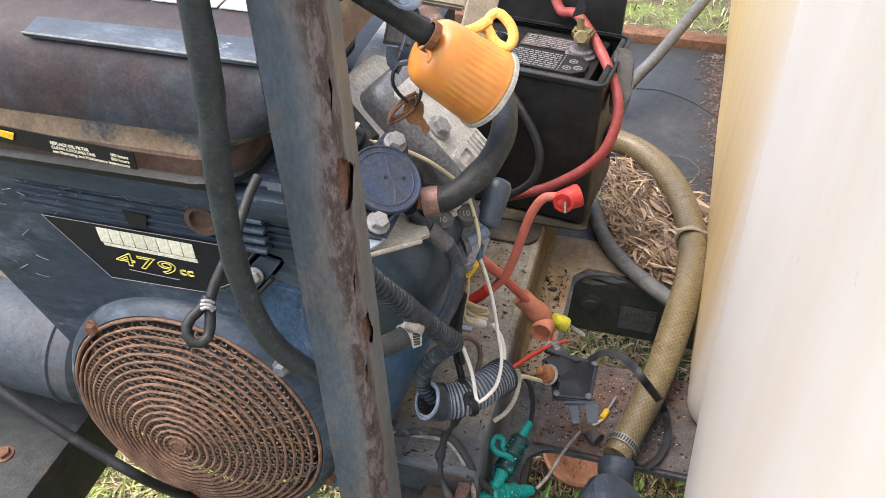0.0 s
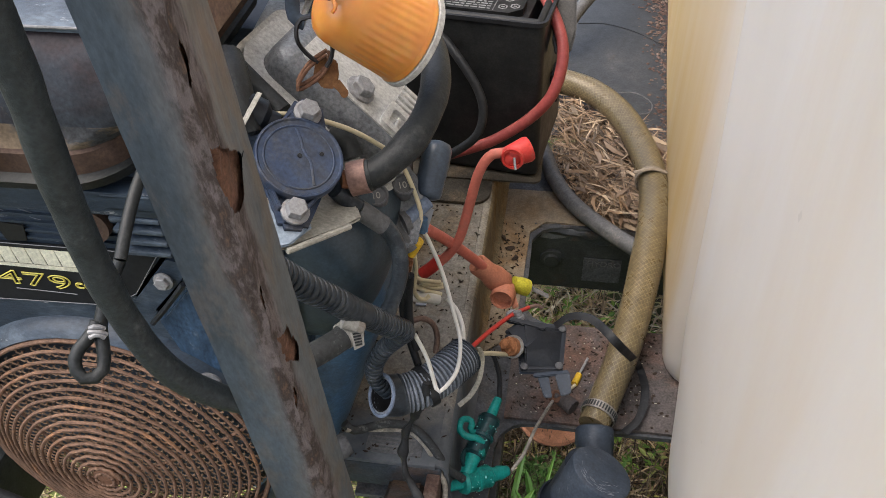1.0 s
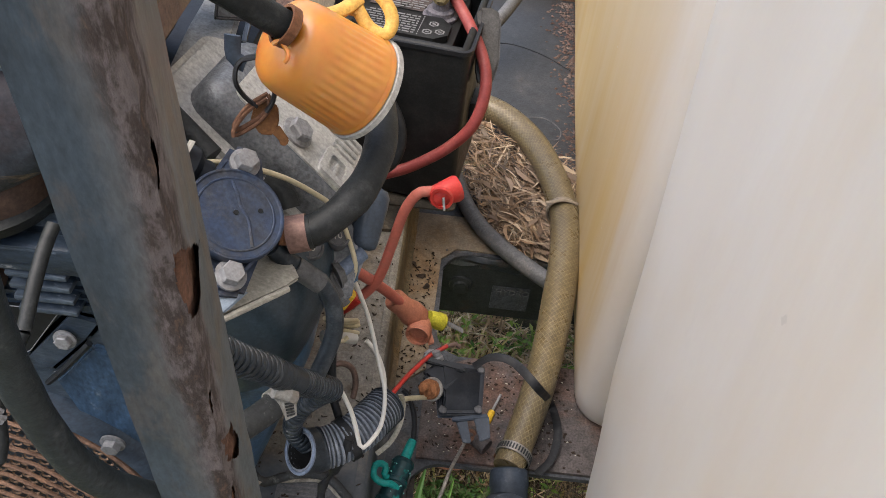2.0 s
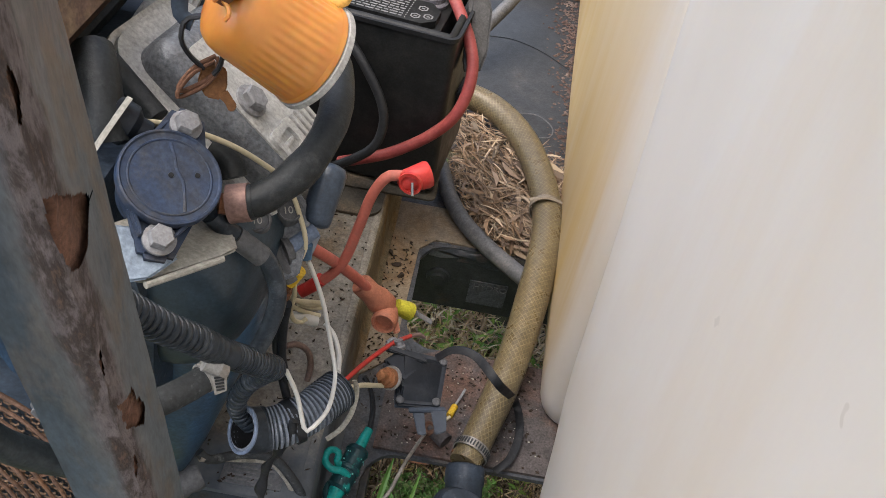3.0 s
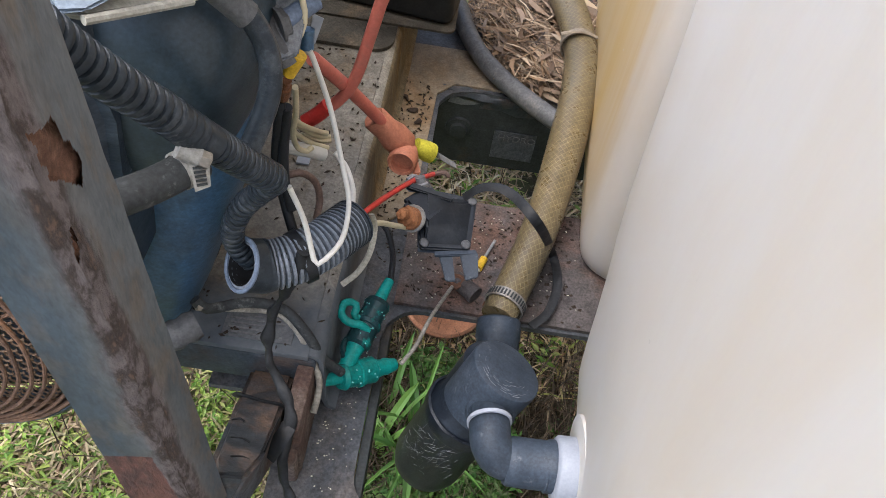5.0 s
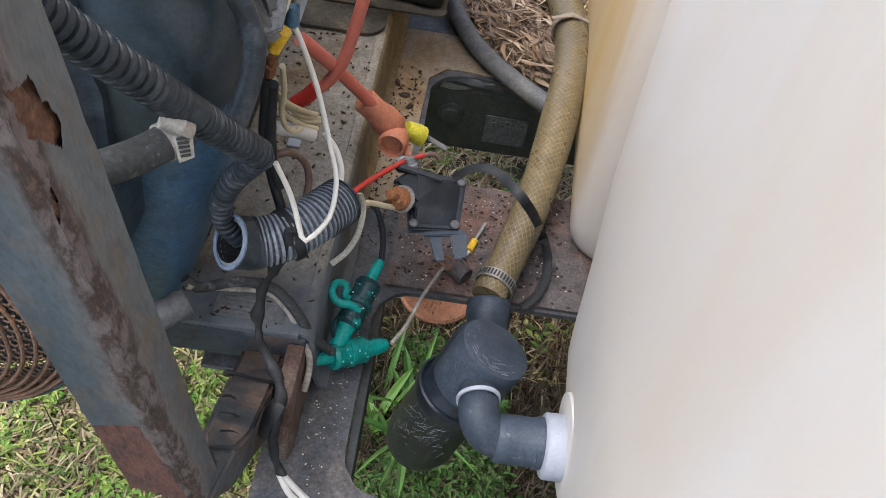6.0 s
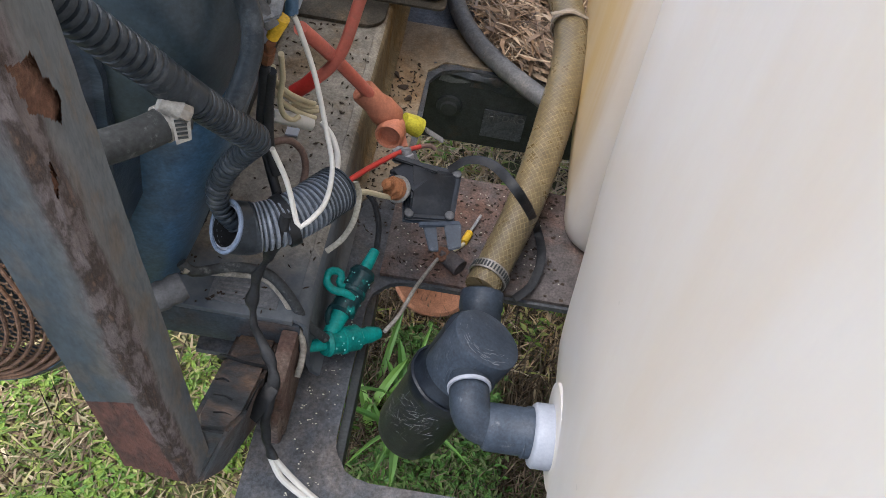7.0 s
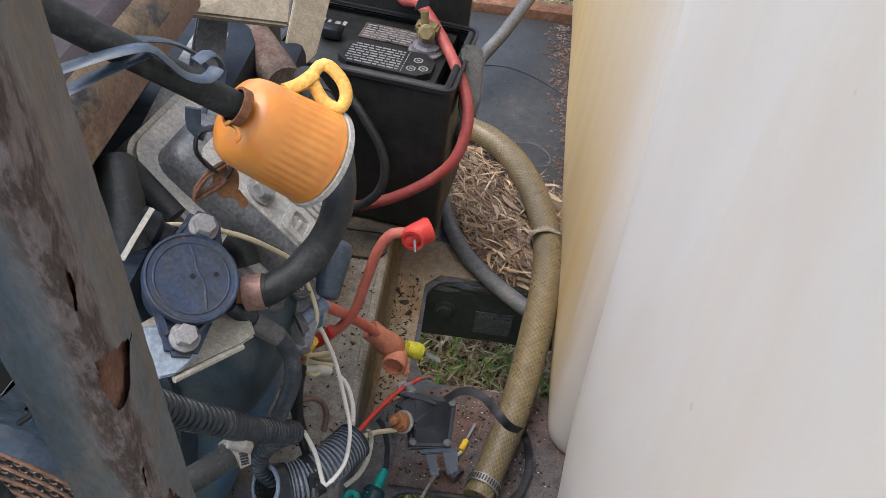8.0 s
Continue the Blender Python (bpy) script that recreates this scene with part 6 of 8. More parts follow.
for i in range(-24, 25):
    for j in range(-28, 29):
        x, z = (i + 0.5 * (j % 2)) * P, j * P * 0.866
        if x * x + z * z > 0.118 ** 2:
            continue
        c = FAN + FT @ Vector((x, 0.0065 - 0.75 * dome(math.hypot(x, z)), z))
        out = [bm.verts.new(c + FT @ Vector((P * 0.577 * math.sin(math.pi / 3 * k), 0, P * 0.577 * math.cos(math.pi / 3 * k)))) for k in range(6)]
        inn = [bm.verts.new(c + FT @ Vector((P * 0.37 * math.sin(math.pi / 3 * k), 0.0008, P * 0.37 * math.cos(math.pi / 3 * k)))) for k in range(6)]
        for k in range(6):
            bm.faces.new((out[k], out[(k + 1) % 6], inn[(k + 1) % 6], inn[k]))
part("perforated_screen", bm, M_SCREEN, fg, "rusty perforated screen behind the rings", smooth=False)
part("fan_back", lathe([(-0.03, 0.124), (-0.029, 0.001)], FAN, FAX, 40), M_DECAL, fg)
for k, p in enumerate(((-0.444, 0.433, 0.763), (-0.261, 0.433, 0.762), (-0.235, 0.437, 0.606))):
    part("guard_screw", hexhead(p, (0, -1, 0), 0.0064, 0.007, flange=0.0085), M_RUST if k != 1 else M_GREYSTEEL, eng, "guard screw in its tab")
part("screen_hub", lathe([(0.0, 0.012), (0.004, 0.011), (0.006, 0.004)], FAN + FAX * 0.031, FAX, 20), M_RUST, fg)

# small parts right of the panel
part("side_casting", slab([(-0.270, 0.444, 0.879), (-0.248, 0.444, 0.874), (-0.262, 0.444, 0.853), (-0.294, 0.444, 0.816), (-0.308, 0.444, 0.832)], 0.008, 0.003), M_SHROUD, eng)
part("shroud_bolt", hexhead((-0.274, 0.441, 0.858), (0, -1, 0.1), 0.0054, 0.005, flange=0.0070), M_BOLT, eng)
for i in range(6):
    part("cooling_fin", box(-0.292, -0.258, 0.436, 0.470, 0.885 + 0.0095 * i, 0.889 + 0.0095 * i, 0.0012), M_SHROUD, eng)
part("blue_corner", slab([(-0.292, 0.4425, 0.812), (-0.261, 0.4425, 0.850), (-0.235, 0.4425, 0.845), (-0.205, 0.4425, 0.800), (-0.205, 0.4425, 0.755), (-0.225, 0.4425, 0.735), (-0.262, 0.4425, 0.752), (-0.282, 0.4425, 0.766)], 0.006, 0.002), M_CHALKBLUE, eng, "chalky scuffed blue corner")
part("spring_boss", lathe([(0, 0.014), (0.006, 0.014), (0.006, 0.010), (0.002, 0.009)], (-0.312, 0.446, 0.904), (0, -1, 0), 24), M_LIDRUST, eng, "rusty round boss")
# black tube drawn for the shadow between casting and blue corner
part("brace", tube([(-0.294, 0.439, 0.8145), (-0.278, 0.438, 0.834), (-0.258, 0.438, 0.860)], 0.0022, 6, 0.002), M_BLACK, eng)

# air cleaner lid: rounded, drafted shell
def lid():
    bm = bmesh.new()
    levels = [(0.946, 0.000, 0), (0.953, -0.003, 0), (0.955, 0.004, 1), (0.969, 0.004, 1), (0.971, 0.006, 2), (0.984, 0.010, 2), (0.986, 0.010, 3), (1.010, 0.015, 3), (1.028, 0.022, 3), (1.039, 0.034, 3), (1.046, 0.050, 3), (1.050, 0.070, 3)]
    x0, x1, y0, y1 = -0.540, -0.216, 0.430, 0.690
    rings = []
    for z, inset, _m in levels:
        loop = []
        for sx_, sy_, a0, r in ((1, 1, 0, 0.026), (-1, 1, 90, 0.07), (-1, -1, 180, 0.07), (1, -1, 270, 0.034)):
            cx, cy = (x1 - r if sx_ > 0 else x0 + r), (y1 - r if sy_ > 0 else y0 + r)
            for i in range(9):
                a = radians(a0 + 90 * i / 8)
                ix, iy = (inset * 0.45 if math.cos(a) > 0 else inset), (inset * 0.3 if math.sin(a) > 0 else inset)
                px_, py_ = cx + (r - ix) * math.cos(a), cy + (r - iy) * math.sin(a)
                bow = 0.012 * (1 - ((px_ - (x0 + x1) / 2) / 0.16) ** 2) if a0 >= 180 else 0
                if sx_ > 0:
                    px_ -= 0.05 * min(1.0, max(0.0, (0.998 - z) / 0.025))
                loop.append(Vector((px_, py_ - max(0, bow) * (1 if math.sin(a) < -0.1 else 0), z)))
        rings.append([bm.verts.new(q) for q in loop])
    n = len(rings[0])
    for k in range(len(rings) - 1):
        for i in range(n):
            f = bm.faces.new((rings[k][i], rings[k][(i + 1) % n], rings[k + 1][(i + 1) % n], rings[k + 1][i]))
            c_ = f.calc_center_median()
            # right end takes lighter browns, standing in for light bounced off the tank
            f.material_index = (3 if k >= 10 else 2 if k >= 8 else 4 if k >= 6 else levels[k][2]) if c_.x > x1 - 0.05 and c_.y > y0 + 0.02 else levels[k][2]
    bm.faces.new(rings[-1]).material_index = 3
    bmesh.ops.recalc_face_normals(bm, faces=bm.faces[:])
    ob = part("lid", bm, M_RUBBER, eng, "sun-baked brown lid with an ochre band above a black seal", angle=35)
    for m in (M_LIDRUST, M_LIDMUD, M_LID, M_LIDEND):
        ob.data.materials.append(m)
    return ob


ld = lid()
part("window_decal", slab([(-0.424, 0.449, 1.0400), (-0.248, 0.449, 1.0400), (-0.268, 0.512, 1.0530), (-0.424, 0.512, 1.0530)], 0.003, 0), M_SHROUD, ld, "dark recessed label panel")
part("decal_border", tube([(-0.424, 0.4488, 1.0403), (-0.248, 0.4488, 1.0403), (-0.266, 0.512, 1.0535)], 0.0009, 6, 0), M_INKGREY, ld)
for i in range(5):
    part("label_stripe", slab([(-0.402 + 0.027 * i, 0.520, 1.0550), (-0.378 + 0.027 * i, 0.520, 1.0550), (-0.379 + 0.0265 * i, 0.498, 1.0520), (-0.403 + 0.0265 * i, 0.498, 1.0520)], 0.001, 0), M_INKWHITE, ld)
ls_ = part("service_label", slab([(-0.470, 0.423, 0.978), (-0.335, 0.4155, 0.978), (-0.335, 0.4155, 0.9635), (-0.470, 0.423, 0.9635)], 0.001, 0), M_DECAL, ld, "dark service label with white print")
for (txt, x, z, s) in (("REPLACE OIL FILTER", -0.404, 0.9688, 0.0036), ("CLEAN COOLING FINS", -0.404, 0.9653, 0.0036), ("100 hours", -0.354, 0.9688, 0.0036), ("500 hours", -0.354, 0.9653, 0.0036), ("see Operating and Maintenance Instructions", -0.404, 0.9618, 0.0036)):
    part("letters", text_mesh(txt, s, Matrix.Translation((x, 0.4150 + 0.0556 * (-0.335 - x) - 0.0005, z + 0.003)) @ Matrix.Rotation(radians(-3.2), 4, "Z") @ rx, 0.0002), M_INKWHITE, ls_)
part("yellow_mark", slab([(-0.452, 0.4205, 0.976), (-0.434, 0.4195, 0.975), (-0.437, 0.4195, 0.969), (-0.447, 0.420, 0.970)], 0.0005, 0), M_YELLOW, ls_)

# right-hand side: blue wing, black cowl
def lower_cowl():
    bm = bmesh.new()
    rows = []
    prof = [(0.495, -0.238), (0.52, -0.229), (0.55, -0.216), (0.60, -0.195), (0.66, -0.175), (0.71, -0.159), (0.75, -0.147), (0.80, -0.143), (0.85, -0.146), (0.895, -0.152)]
    for z, xr in prof:
        x0, y0, y1 = -0.335, 0.494 - 0.10 * max(0, z - 0.75), 0.665
        cx, cy, hx, hy = (x0 + xr) / 2, (y0 + y1) / 2, (xr - x0) / 2, (y1 - y0) / 2
        row = []
        for k in range(56):
            a = 2 * math.pi * k / 56
            c, s_ = math.cos(a), math.sin(a)
            e = 0.42
            row.append(bm.verts.new((cx + hx * math.copysign(abs(c) ** e, c), cy + hy * math.copysign(abs(s_) ** e, s_), z)))
        rows.append(row)
    for a, b in zip(rows, rows[1:]):
        for k in range(56):
            bm.faces.new((a[k], a[(k + 1) % 56], b[(k + 1) % 56], b[k]))
    bm.faces.new(rows[0][::-1])
    bm.faces.new(rows[-1])
    return bm


part("side_wing", lower_cowl(), M_BLUE, eng, "deep blue lower cowl", angle=60)
bm = bmesh.new()
bmesh.ops.create_uvsphere(bm, u_segments=40, v_segments=24, radius=1)
for v in bm.verts:
    c = v.co
    v.co = Vector([math.copysign(abs(k) ** 0.72, k) for k in c])
bm.transform(Matrix.Translation((-0.196, 0.548, 0.830)) @ Matrix.Rotation(radians(18), 4, "Y") @ Matrix.Diagonal((0.063, 0.086, 0.078, 1)))
part("black_cowl", bm, M_COWL, eng, "rounded matt black cowl")
part("cowl_seam", tube([(-0.167, 0.414, 0.923), (-0.154, 0.433, 0.917), (-0.140, 0.453, 0.911)], 0.0020, 8), M_GASKET, eng)
part("head_plate", slab(((-0.193, 0.433, 0.941), (-0.175, 0.414, 0.926), (-0.166, 0.417, 0.923), (-0.141, 0.454, 0.912), (-0.136, 0.465, 0.908), (-0.151, 0.496, 0.902), (-0.173, 0.496, 0.912)), 0.006, 0.0015), M_GASKET, eng, "grey-green casting under the pump")
part("pale_corner", slab(((-0.190, 0.424, 0.951), (-0.174, 0.409, 0.928), (-0.165, 0.415, 0.927), (-0.156, 0.434, 0.926), (-0.182, 0.441, 0.935)), 0.004, 0.0015), M_PALEBLUE, eng, "pale blue painted corner")

# fuel pump
PN = Vector((0.44, -0.30, 0.83)).normalized()
pump = part("fuel_pump", lathe([(-0.034, 0.018), (-0.03, 0.022), (-0.010, 0.0236), (-0.0065, 0.0240), (-0.006, 0.0268), (-0.001, 0.0270), (0.0002, 0.0264), (0.0004, 0.0254), (-0.0006, 0.0246), (-0.0008, 0.0225), (-0.0006, 0.010), (-0.0008, 0.001)], (-0.168, 0.461, 0.956), PN, 44), M_PUMP, eng, "dusty blue round fuel pump")
for p in ((-0.1665, 0.4895, 0.9732), (-0.1615, 0.4302, 0.9450)):
    c = Vector(p) - PN * 0.010
    m = basis(PN, c)
    d = (Vector((-0.168, 0.461, 0.956)) - Vector(p))
    part("ear", slab([c + q for q in (d * 0.55 + PN.cross(d).normalized() * 0.018, d * 0.55 - PN.cross(d).normalized() * 0.018, -d * 0.30 - PN.cross(d).normalized() * 0.008, -d * 0.30 + PN.cross(d).normalized() * 0.008)], 0.009, 0.003), M_PUMP, pump)
    part("pump_bolt", hexhead(c, PN, 0.0068, 0.0080, flange=0.0086, roll=10), M_BOLT, pump, "zinc hex bolt")
along = (Vector((-0.1615, 0.4302, 0.9450)) - Vector((-0.1665, 0.4895, 0.9732)))
along = (along - PN * along.dot(PN)).normalized()
across = PN.cross(along)
hub = Vector((-0.168, 0.461, 0.956))
part("crease", tube([hub + along * u + across * w - PN * 0.0006 for u, w in ((-0.019, -0.004), (-0.012, -0.0005), (-0.005, 0.002), (0.001, 0.0065), (0.008, 0.0085), (0.017, 0.0105))], 0.0009, 6, 0.002, flat=0.6), M_PUMP, pump)
part("inner_ring", lathe([(-0.0006, 0.0205), (-0.0002, 0.0209), (-0.0002, 0.0214), (-0.0006, 0.0218)], hub, PN, 44, cap=False), M_PUMP, pump)
for u, w in ((-0.001, 0.0), (-0.005, 0.013)):
    part("dimple", lathe([(-0.0009, 0.0016), (-0.0003, 0.0014)], hub + along * u + across * w, PN, 12), M_DECAL, pump)
for u in (-1, 1):
    for w in (-1, 1):
        part("ear_rib", slab([hub + along * (u * 0.019) + across * (w * 0.0165) - PN * 0.003, hub + along * (u * 0.034) + across * (w * 0.0075) - PN * 0.004, hub + along * (u * 0.033) + across * (w * 0.006) - PN * 0.004, hub + along * (u * 0.018) + across * (w * 0.0145) - PN * 0.003], 0.006, 0.0005), M_PUMP, pump)
part("barb", lathe([(0, 0.006), (0.02, 0.006)], (-0.152, 0.480, 0.925), Vector((-0.140, 0.486, 0.922)) - Vector((-0.152, 0.480, 0.925)), 14), M_COPPER, pump)

# valve cover
V0 = Vector((-0.168, 0.572, 0.934))
VM = Matrix.Translation(V0) @ Matrix.Rotation(radians(43), 4, "Y") @ Matrix.Rotation(radians(-8), 4, "Z")
bm = box(-0.056, 0.062, -0.036, 0.042, -0.05, 0.012, 0.014, 5)
bm.transform(VM)
vc = part("valve_cover", bm, M_ALLOY, eng, "dull cast aluminium valve cover")
bm = outline_plate(round_rect(-0.074, 0.070, -0.050, 0.052, 0.024, 8), [], -0.055, -0.012)
bmesh.ops.bevel(bm, geom=[e for e in bm.edges if abs(e.verts[0].co.z + 0.012) < 1e-5 and abs(e.verts[1].co.z + 0.012) < 1e-5 and len(e.link_faces) == 2 and abs(e.link_faces[0].normal.z - e.link_faces[1].normal.z) > 0.5], offset=0.004, segments=2, affect="EDGES")
bm.transform(VM)
part("cover_flange", bm, M_ALLOYLIGHT, vc, "pale rubbed flange")
bm = jitter(outline_plate(round_rect(-0.040, 0.056, -0.026, 0.034, 0.006), [], 0.0110, 0.0128), 0.0012, 160)
bm.transform(VM)
part("rubbed_top", bm, M_ALLOYLIGHT, vc, "rough pale raised panel")
bm = outline_plate(round_rect(0.028, 0.052, -0.024, 0.004, 0.004), [round_rect(0.033, 0.047, -0.018, -0.002, 0.003)], 0.0126, 0.0155)
bm.transform(VM)
part("raised_mark", bm, M_ALLOYLIGHT, vc)
bm = box(0.0385, 0.0415, -0.018, -0.006, 0.0126, 0.0152, 0.0008)
bm.transform(VM)
part("raised_mark", bm, M_ALLOYLIGHT, vc)
for k in range(4):
    bm = box(0.030, 0.050, 0.008 + 0.0068 * k, 0.0115 + 0.0068 * k, 0.0120, 0.0150, 0.001)
    bm.transform(VM)
    part("raised_mark", bm, M_ALLOYLIGHT, vc)
part("cover_bolt", hexhead(VM @ Vector((0.006, -0.012, 0.0125)), VM.to_3x3() @ Vector((0, 0, 1)), 0.0085, 0.008, flange=0.011), M_BOLT, vc)
part("cylinder_block", box(-0.40, -0.20, 0.56, 0.90, RAIL_Z + 0.001, 0.86, 0.012), M_BLACK, eng, "dark greasy crankcase")
# black box added to fill the gap behind the engine with darkness
part("rear_shroud", box(-0.42, -0.215, 0.63, 0.86, 0.862, 0.925, 0.012), M_BLACK, eng)
BN = Vector((0.22, -0.52, 0.82)).normalized()
bk = [Vector(q) for q in ((-0.152, 0.505, 0.894), (-0.124, 0.553, 0.889), (-0.112, 0.549, 0.868), (-0.113, 0.514, 0.843), (-0.127, 0.499, 0.846), (-0.142, 0.503, 0.876))]
mid = sum(bk, Vector()) / len(bk)
bk = [q - BN * ((q - mid).dot(BN) + 0.013) for q in bk]
part("plug_bracket", slab(bk, 0.004, 0.001), M_ALLOY, eng, "grey-green bracket")
for p in ((-0.140, 0.515, 0.884), (-0.126, 0.537, 0.877)):
    cp = part("cap_plug", lathe([(-0.012, 0.0084), (0.002, 0.0084), (0.003, 0.0076), (0.003, 0.0068), (0.0016, 0.0062), (0.0016, 0.0005)], p, BN, 26), M_GREYHOSE, eng, "round grey cap")
    part("numerals", text_mesh("10", 0.0068, basis(BN, p) @ Matrix.Translation((-0.0042, -0.0025, 0.0019)), 0.0002), M_GASKET, cp)
part("lock_nut", hexhead((-0.1262, 0.523, 0.852), (0.75, 0.62, 0.05), 0.0085, 0.006, flange=0.010), M_GREYHOSE, eng, "grey lock nut")
part("grommet_sleeve", lathe([(-0.002, 0.006), (0, 0.0096), (0.003, 0.0105), (0.030, 0.0112), (0.037, 0.0108), (0.041, 0.0085), (0.0425, 0.004)], (-0.1115, 0.549, 0.858), Vector((-0.106, 0.579, 0.886)) - Vector((-0.1115, 0.549, 0.858)), 28), M_ZIP, eng, "blue-grey rubber sleeve", angle=60)
part("blue_tube", tube([(-0.124, 0.525, 0.853), (-0.118, 0.533, 0.855), (-0.110, 0.543, 0.858)], 0.0056, 16), M_RIM, eng, "blue-grey tube stub")
part("loop_plate", tube([(-0.129, 0.533, 0.858), (-0.132, 0.526, 0.857), (-0.129, 0.518, 0.852), (-0.122, 0.513, 0.845), (-0.117, 0.511, 0.838)], 0.0042, 10, 0.004, flat=0.6), M_GREYHOSE, eng, "grey loop bracket")
part("sleeve_hose", tube([(-0.155, 0.476, 0.920), (-0.149, 0.480, 0.908), (-0.141, 0.484, 0.896), (-0.130, 0.487, 0.884), (-0.124, 0.487, 0.873), (-0.120, 0.485, 0.861), (-0.119, 0.479, 0.847), (-0.123, 0.473, 0.831), (-0.129, 0.466, 0.815)], 0.0058, 14), M_CONDUIT, eng, "black rubber hose down the cowl's edge")
part("grey_sleeve", tube([(-0.144, 0.482, 0.900), (-0.137, 0.484, 0.892), (-0.129, 0.486, 0.883)], 0.0068, 16), M_GREYHOSE, eng, "grey sleeve on the hose")
part("exhaust_stub", tube([(-0.248, 0.832, 0.920), (-0.232, 0.809, 0.911), (-0.208, 0.777, 0.907), (-0.185, 0.745, 0.904)], 0.017, 18, wob=0.06), M_RUSTEDGE, eng, "rusty brown exhaust pipe")
part("alloy_stay", slab(((-0.239, 0.702, 0.982), (-0.223, 0.725, 0.970), (-0.212, 0.671, 0.955), (-0.229, 0.647, 0.967)), 0.004, 0.001), M_DECKDARK, eng)
part("alloy_shelf", slab(((-0.252, 0.735, 0.957), (-0.229, 0.742, 0.953), (-0.218, 0.640, 0.951), (-0.215, 0.540, 0.949), (-0.243, 0.548, 0.958), (-0.250, 0.650, 0.958)), 0.010, 0.003), M_ALLOYLIGHT, eng, "pale cast aluminium bar beside the valve cover")
for k, pts in enumerate((((-0.224, 0.508, 0.991), (-0.215, 0.492, 0.985), (-0.208, 0.477, 0.973), (-0.204, 0.470, 0.963)), ((-0.229, 0.530, 0.971), (-0.216, 0.526, 0.959), (-0.198, 0.517, 0.947)), ((-0.169, 0.521, 0.931), (-0.158, 0.519, 0.925), (-0.153, 0.513, 0.917)))):
    part("coolant_hose", tube(pts, 0.0115 if k == 0 else 0.008, 14), M_RUBBER, eng, "short black rubber hose")
part("hose_nozzle", lathe([(0, 0.012), (0.012, 0.012), (0.016, 0.008), (0.022, 0.008)], (-0.207, 0.481, 0.973), Vector((-0.196, 0.483, 0.965)) - Vector((-0.207, 0.481, 0.973)), 14), M_BLACK, eng)
part("lower_stub", lathe([(0, 0.010), (0.006, 0.0115), (0.012, 0.010), (0.016, 0.0115), (0.022, 0.0105), (0.032, 0.010), (0.036, 0.006)], (-0.183, 0.479, 0.624), Vector((-0.195, 0.469, 0.622)) - Vector((-0.183, 0.479, 0.624)), 16), M_GREYHOSE, eng)

# ---- battery ----
bt = thing("battery_box", (-0.15, 1.0, 0.60), "black plastic battery box holding a lead battery with a print label", "battery")
bx0, bx1, by0, by1, bz0, bz1 = -0.262, -0.046, 0.932, 1.085, 0.578, 0.800
bm = box(bx0, bx1, by0, by1, bz0, bz1, 0.010, 4)
top = [f for f in bm.faces if f.normal.z > 0.99]
bmesh.ops.delete(bm, geom=top, context="FACES")
bm2 = box(bx0 + 0.004, bx1 - 0.004, by0 + 0.004, by1 - 0.004, bz0 + 0.004, bz1 - 0.002, 0.007, 3)
bmesh.ops.delete(bm2, geom=[f for f in bm2.faces if f.normal.z > 0.99], context="FACES")
part("box_wall", merge(bm, bm2), M_BATT, bt)
part("rim", outline_plate(round_rect(bx0 - 0.0025, bx1 + 0.0025, by0 - 0.0025, by1 + 0.0025, 0.014), [round_rect(bx0 + 0.0015, bx1 - 0.0015, by0 + 0.0015, by1 - 0.0015, 0.011)], bz1 - 0.005, bz1), M_BLACKWIRE, bt, "worn rolled rim")
part("lid_back", box(bx0 - 0.01, bx1 - 0.014, by1 + 0.004, by1 + 0.012, bz0 + 0.12, bz1 + 0.13, 0.003), M_BATT, bt, "raised black lid panel")
part("battery_case", box(bx0 + 0.012, bx1 - 0.024, by0 + 0.012, by1 - 0.004, bz0 + 0.006, bz1 - 0.009, 0.004), M_BATT, bt)
vz = bz1 - 0.008
vl = part("vent_strip", outline_plate([(-0.176, 0.949), (-0.092, 0.949), (-0.078, 0.962), (-0.078, 0.986), (-0.092, 1.000), (-0.176, 1.000), (-0.190, 0.987), (-0.190, 0.961)], [], vz, vz + 0.008), M_BATT, bt, "eight-sided vent cover with print")
rng = random.Random(17)
for i in range(8):
    x, y = -0.181 + 0.004 * (abs(i - 3.5) > 3), 0.9535 + 0.0055 * i
    while x < -0.118:
        w = rng.uniform(0.003, 0.010)
        part("print_line", box(x, min(x + w, -0.116), y, y + 0.0024, vz + 0.0082, vz + 0.0085, 0), M_INKGREY, vl)
        x += w + 0.0018
for x, y in ((-0.102, 0.962), (-0.088, 0.966), (-0.098, 0.982)):
    part("hazard_mark", outline_plate([(x + 0.0062 * math.cos(radians(a)), y + 0.0062 * math.sin(radians(a))) for a in range(90, 450, 60)], [[(x + 0.0044 * math.cos(radians(a)), y + 0.0044 * math.sin(radians(a))) for a in range(90, 450, 60)]], vz + 0.0082, vz + 0.0085), M_INKGREY, vl)
    part("print_line", box(x - 0.002, x + 0.002, y - 0.0012, y + 0.0012, vz + 0.0082, vz + 0.0085, 0), M_INKGREY, vl)
for i in range(9):
    part("print_line", box(-0.1125, -0.1115, 0.952 + 0.0052 * i, 0.955 + 0.0052 * i, vz + 0.0082, vz + 0.0085, 0), M_INKGREY, vl)
lbl = part("top_label", box(-0.185, -0.115, 1.022, 1.060, vz + 0.0001, vz + 0.0005, 0), M_LABEL, bt, "faded brown-grey label")
for i in range(6):
    x = -0.181
    while x < -0.125:
        w = rng.uniform(0.004, 0.013)
        part("print_line", box(x, min(x + w, -0.119), 1.026 + 0.0055 * i, 1.0282 + 0.0055 * i, vz + 0.0006, vz + 0.0009, 0), M_INKGREY, lbl)
        x += w + 0.002
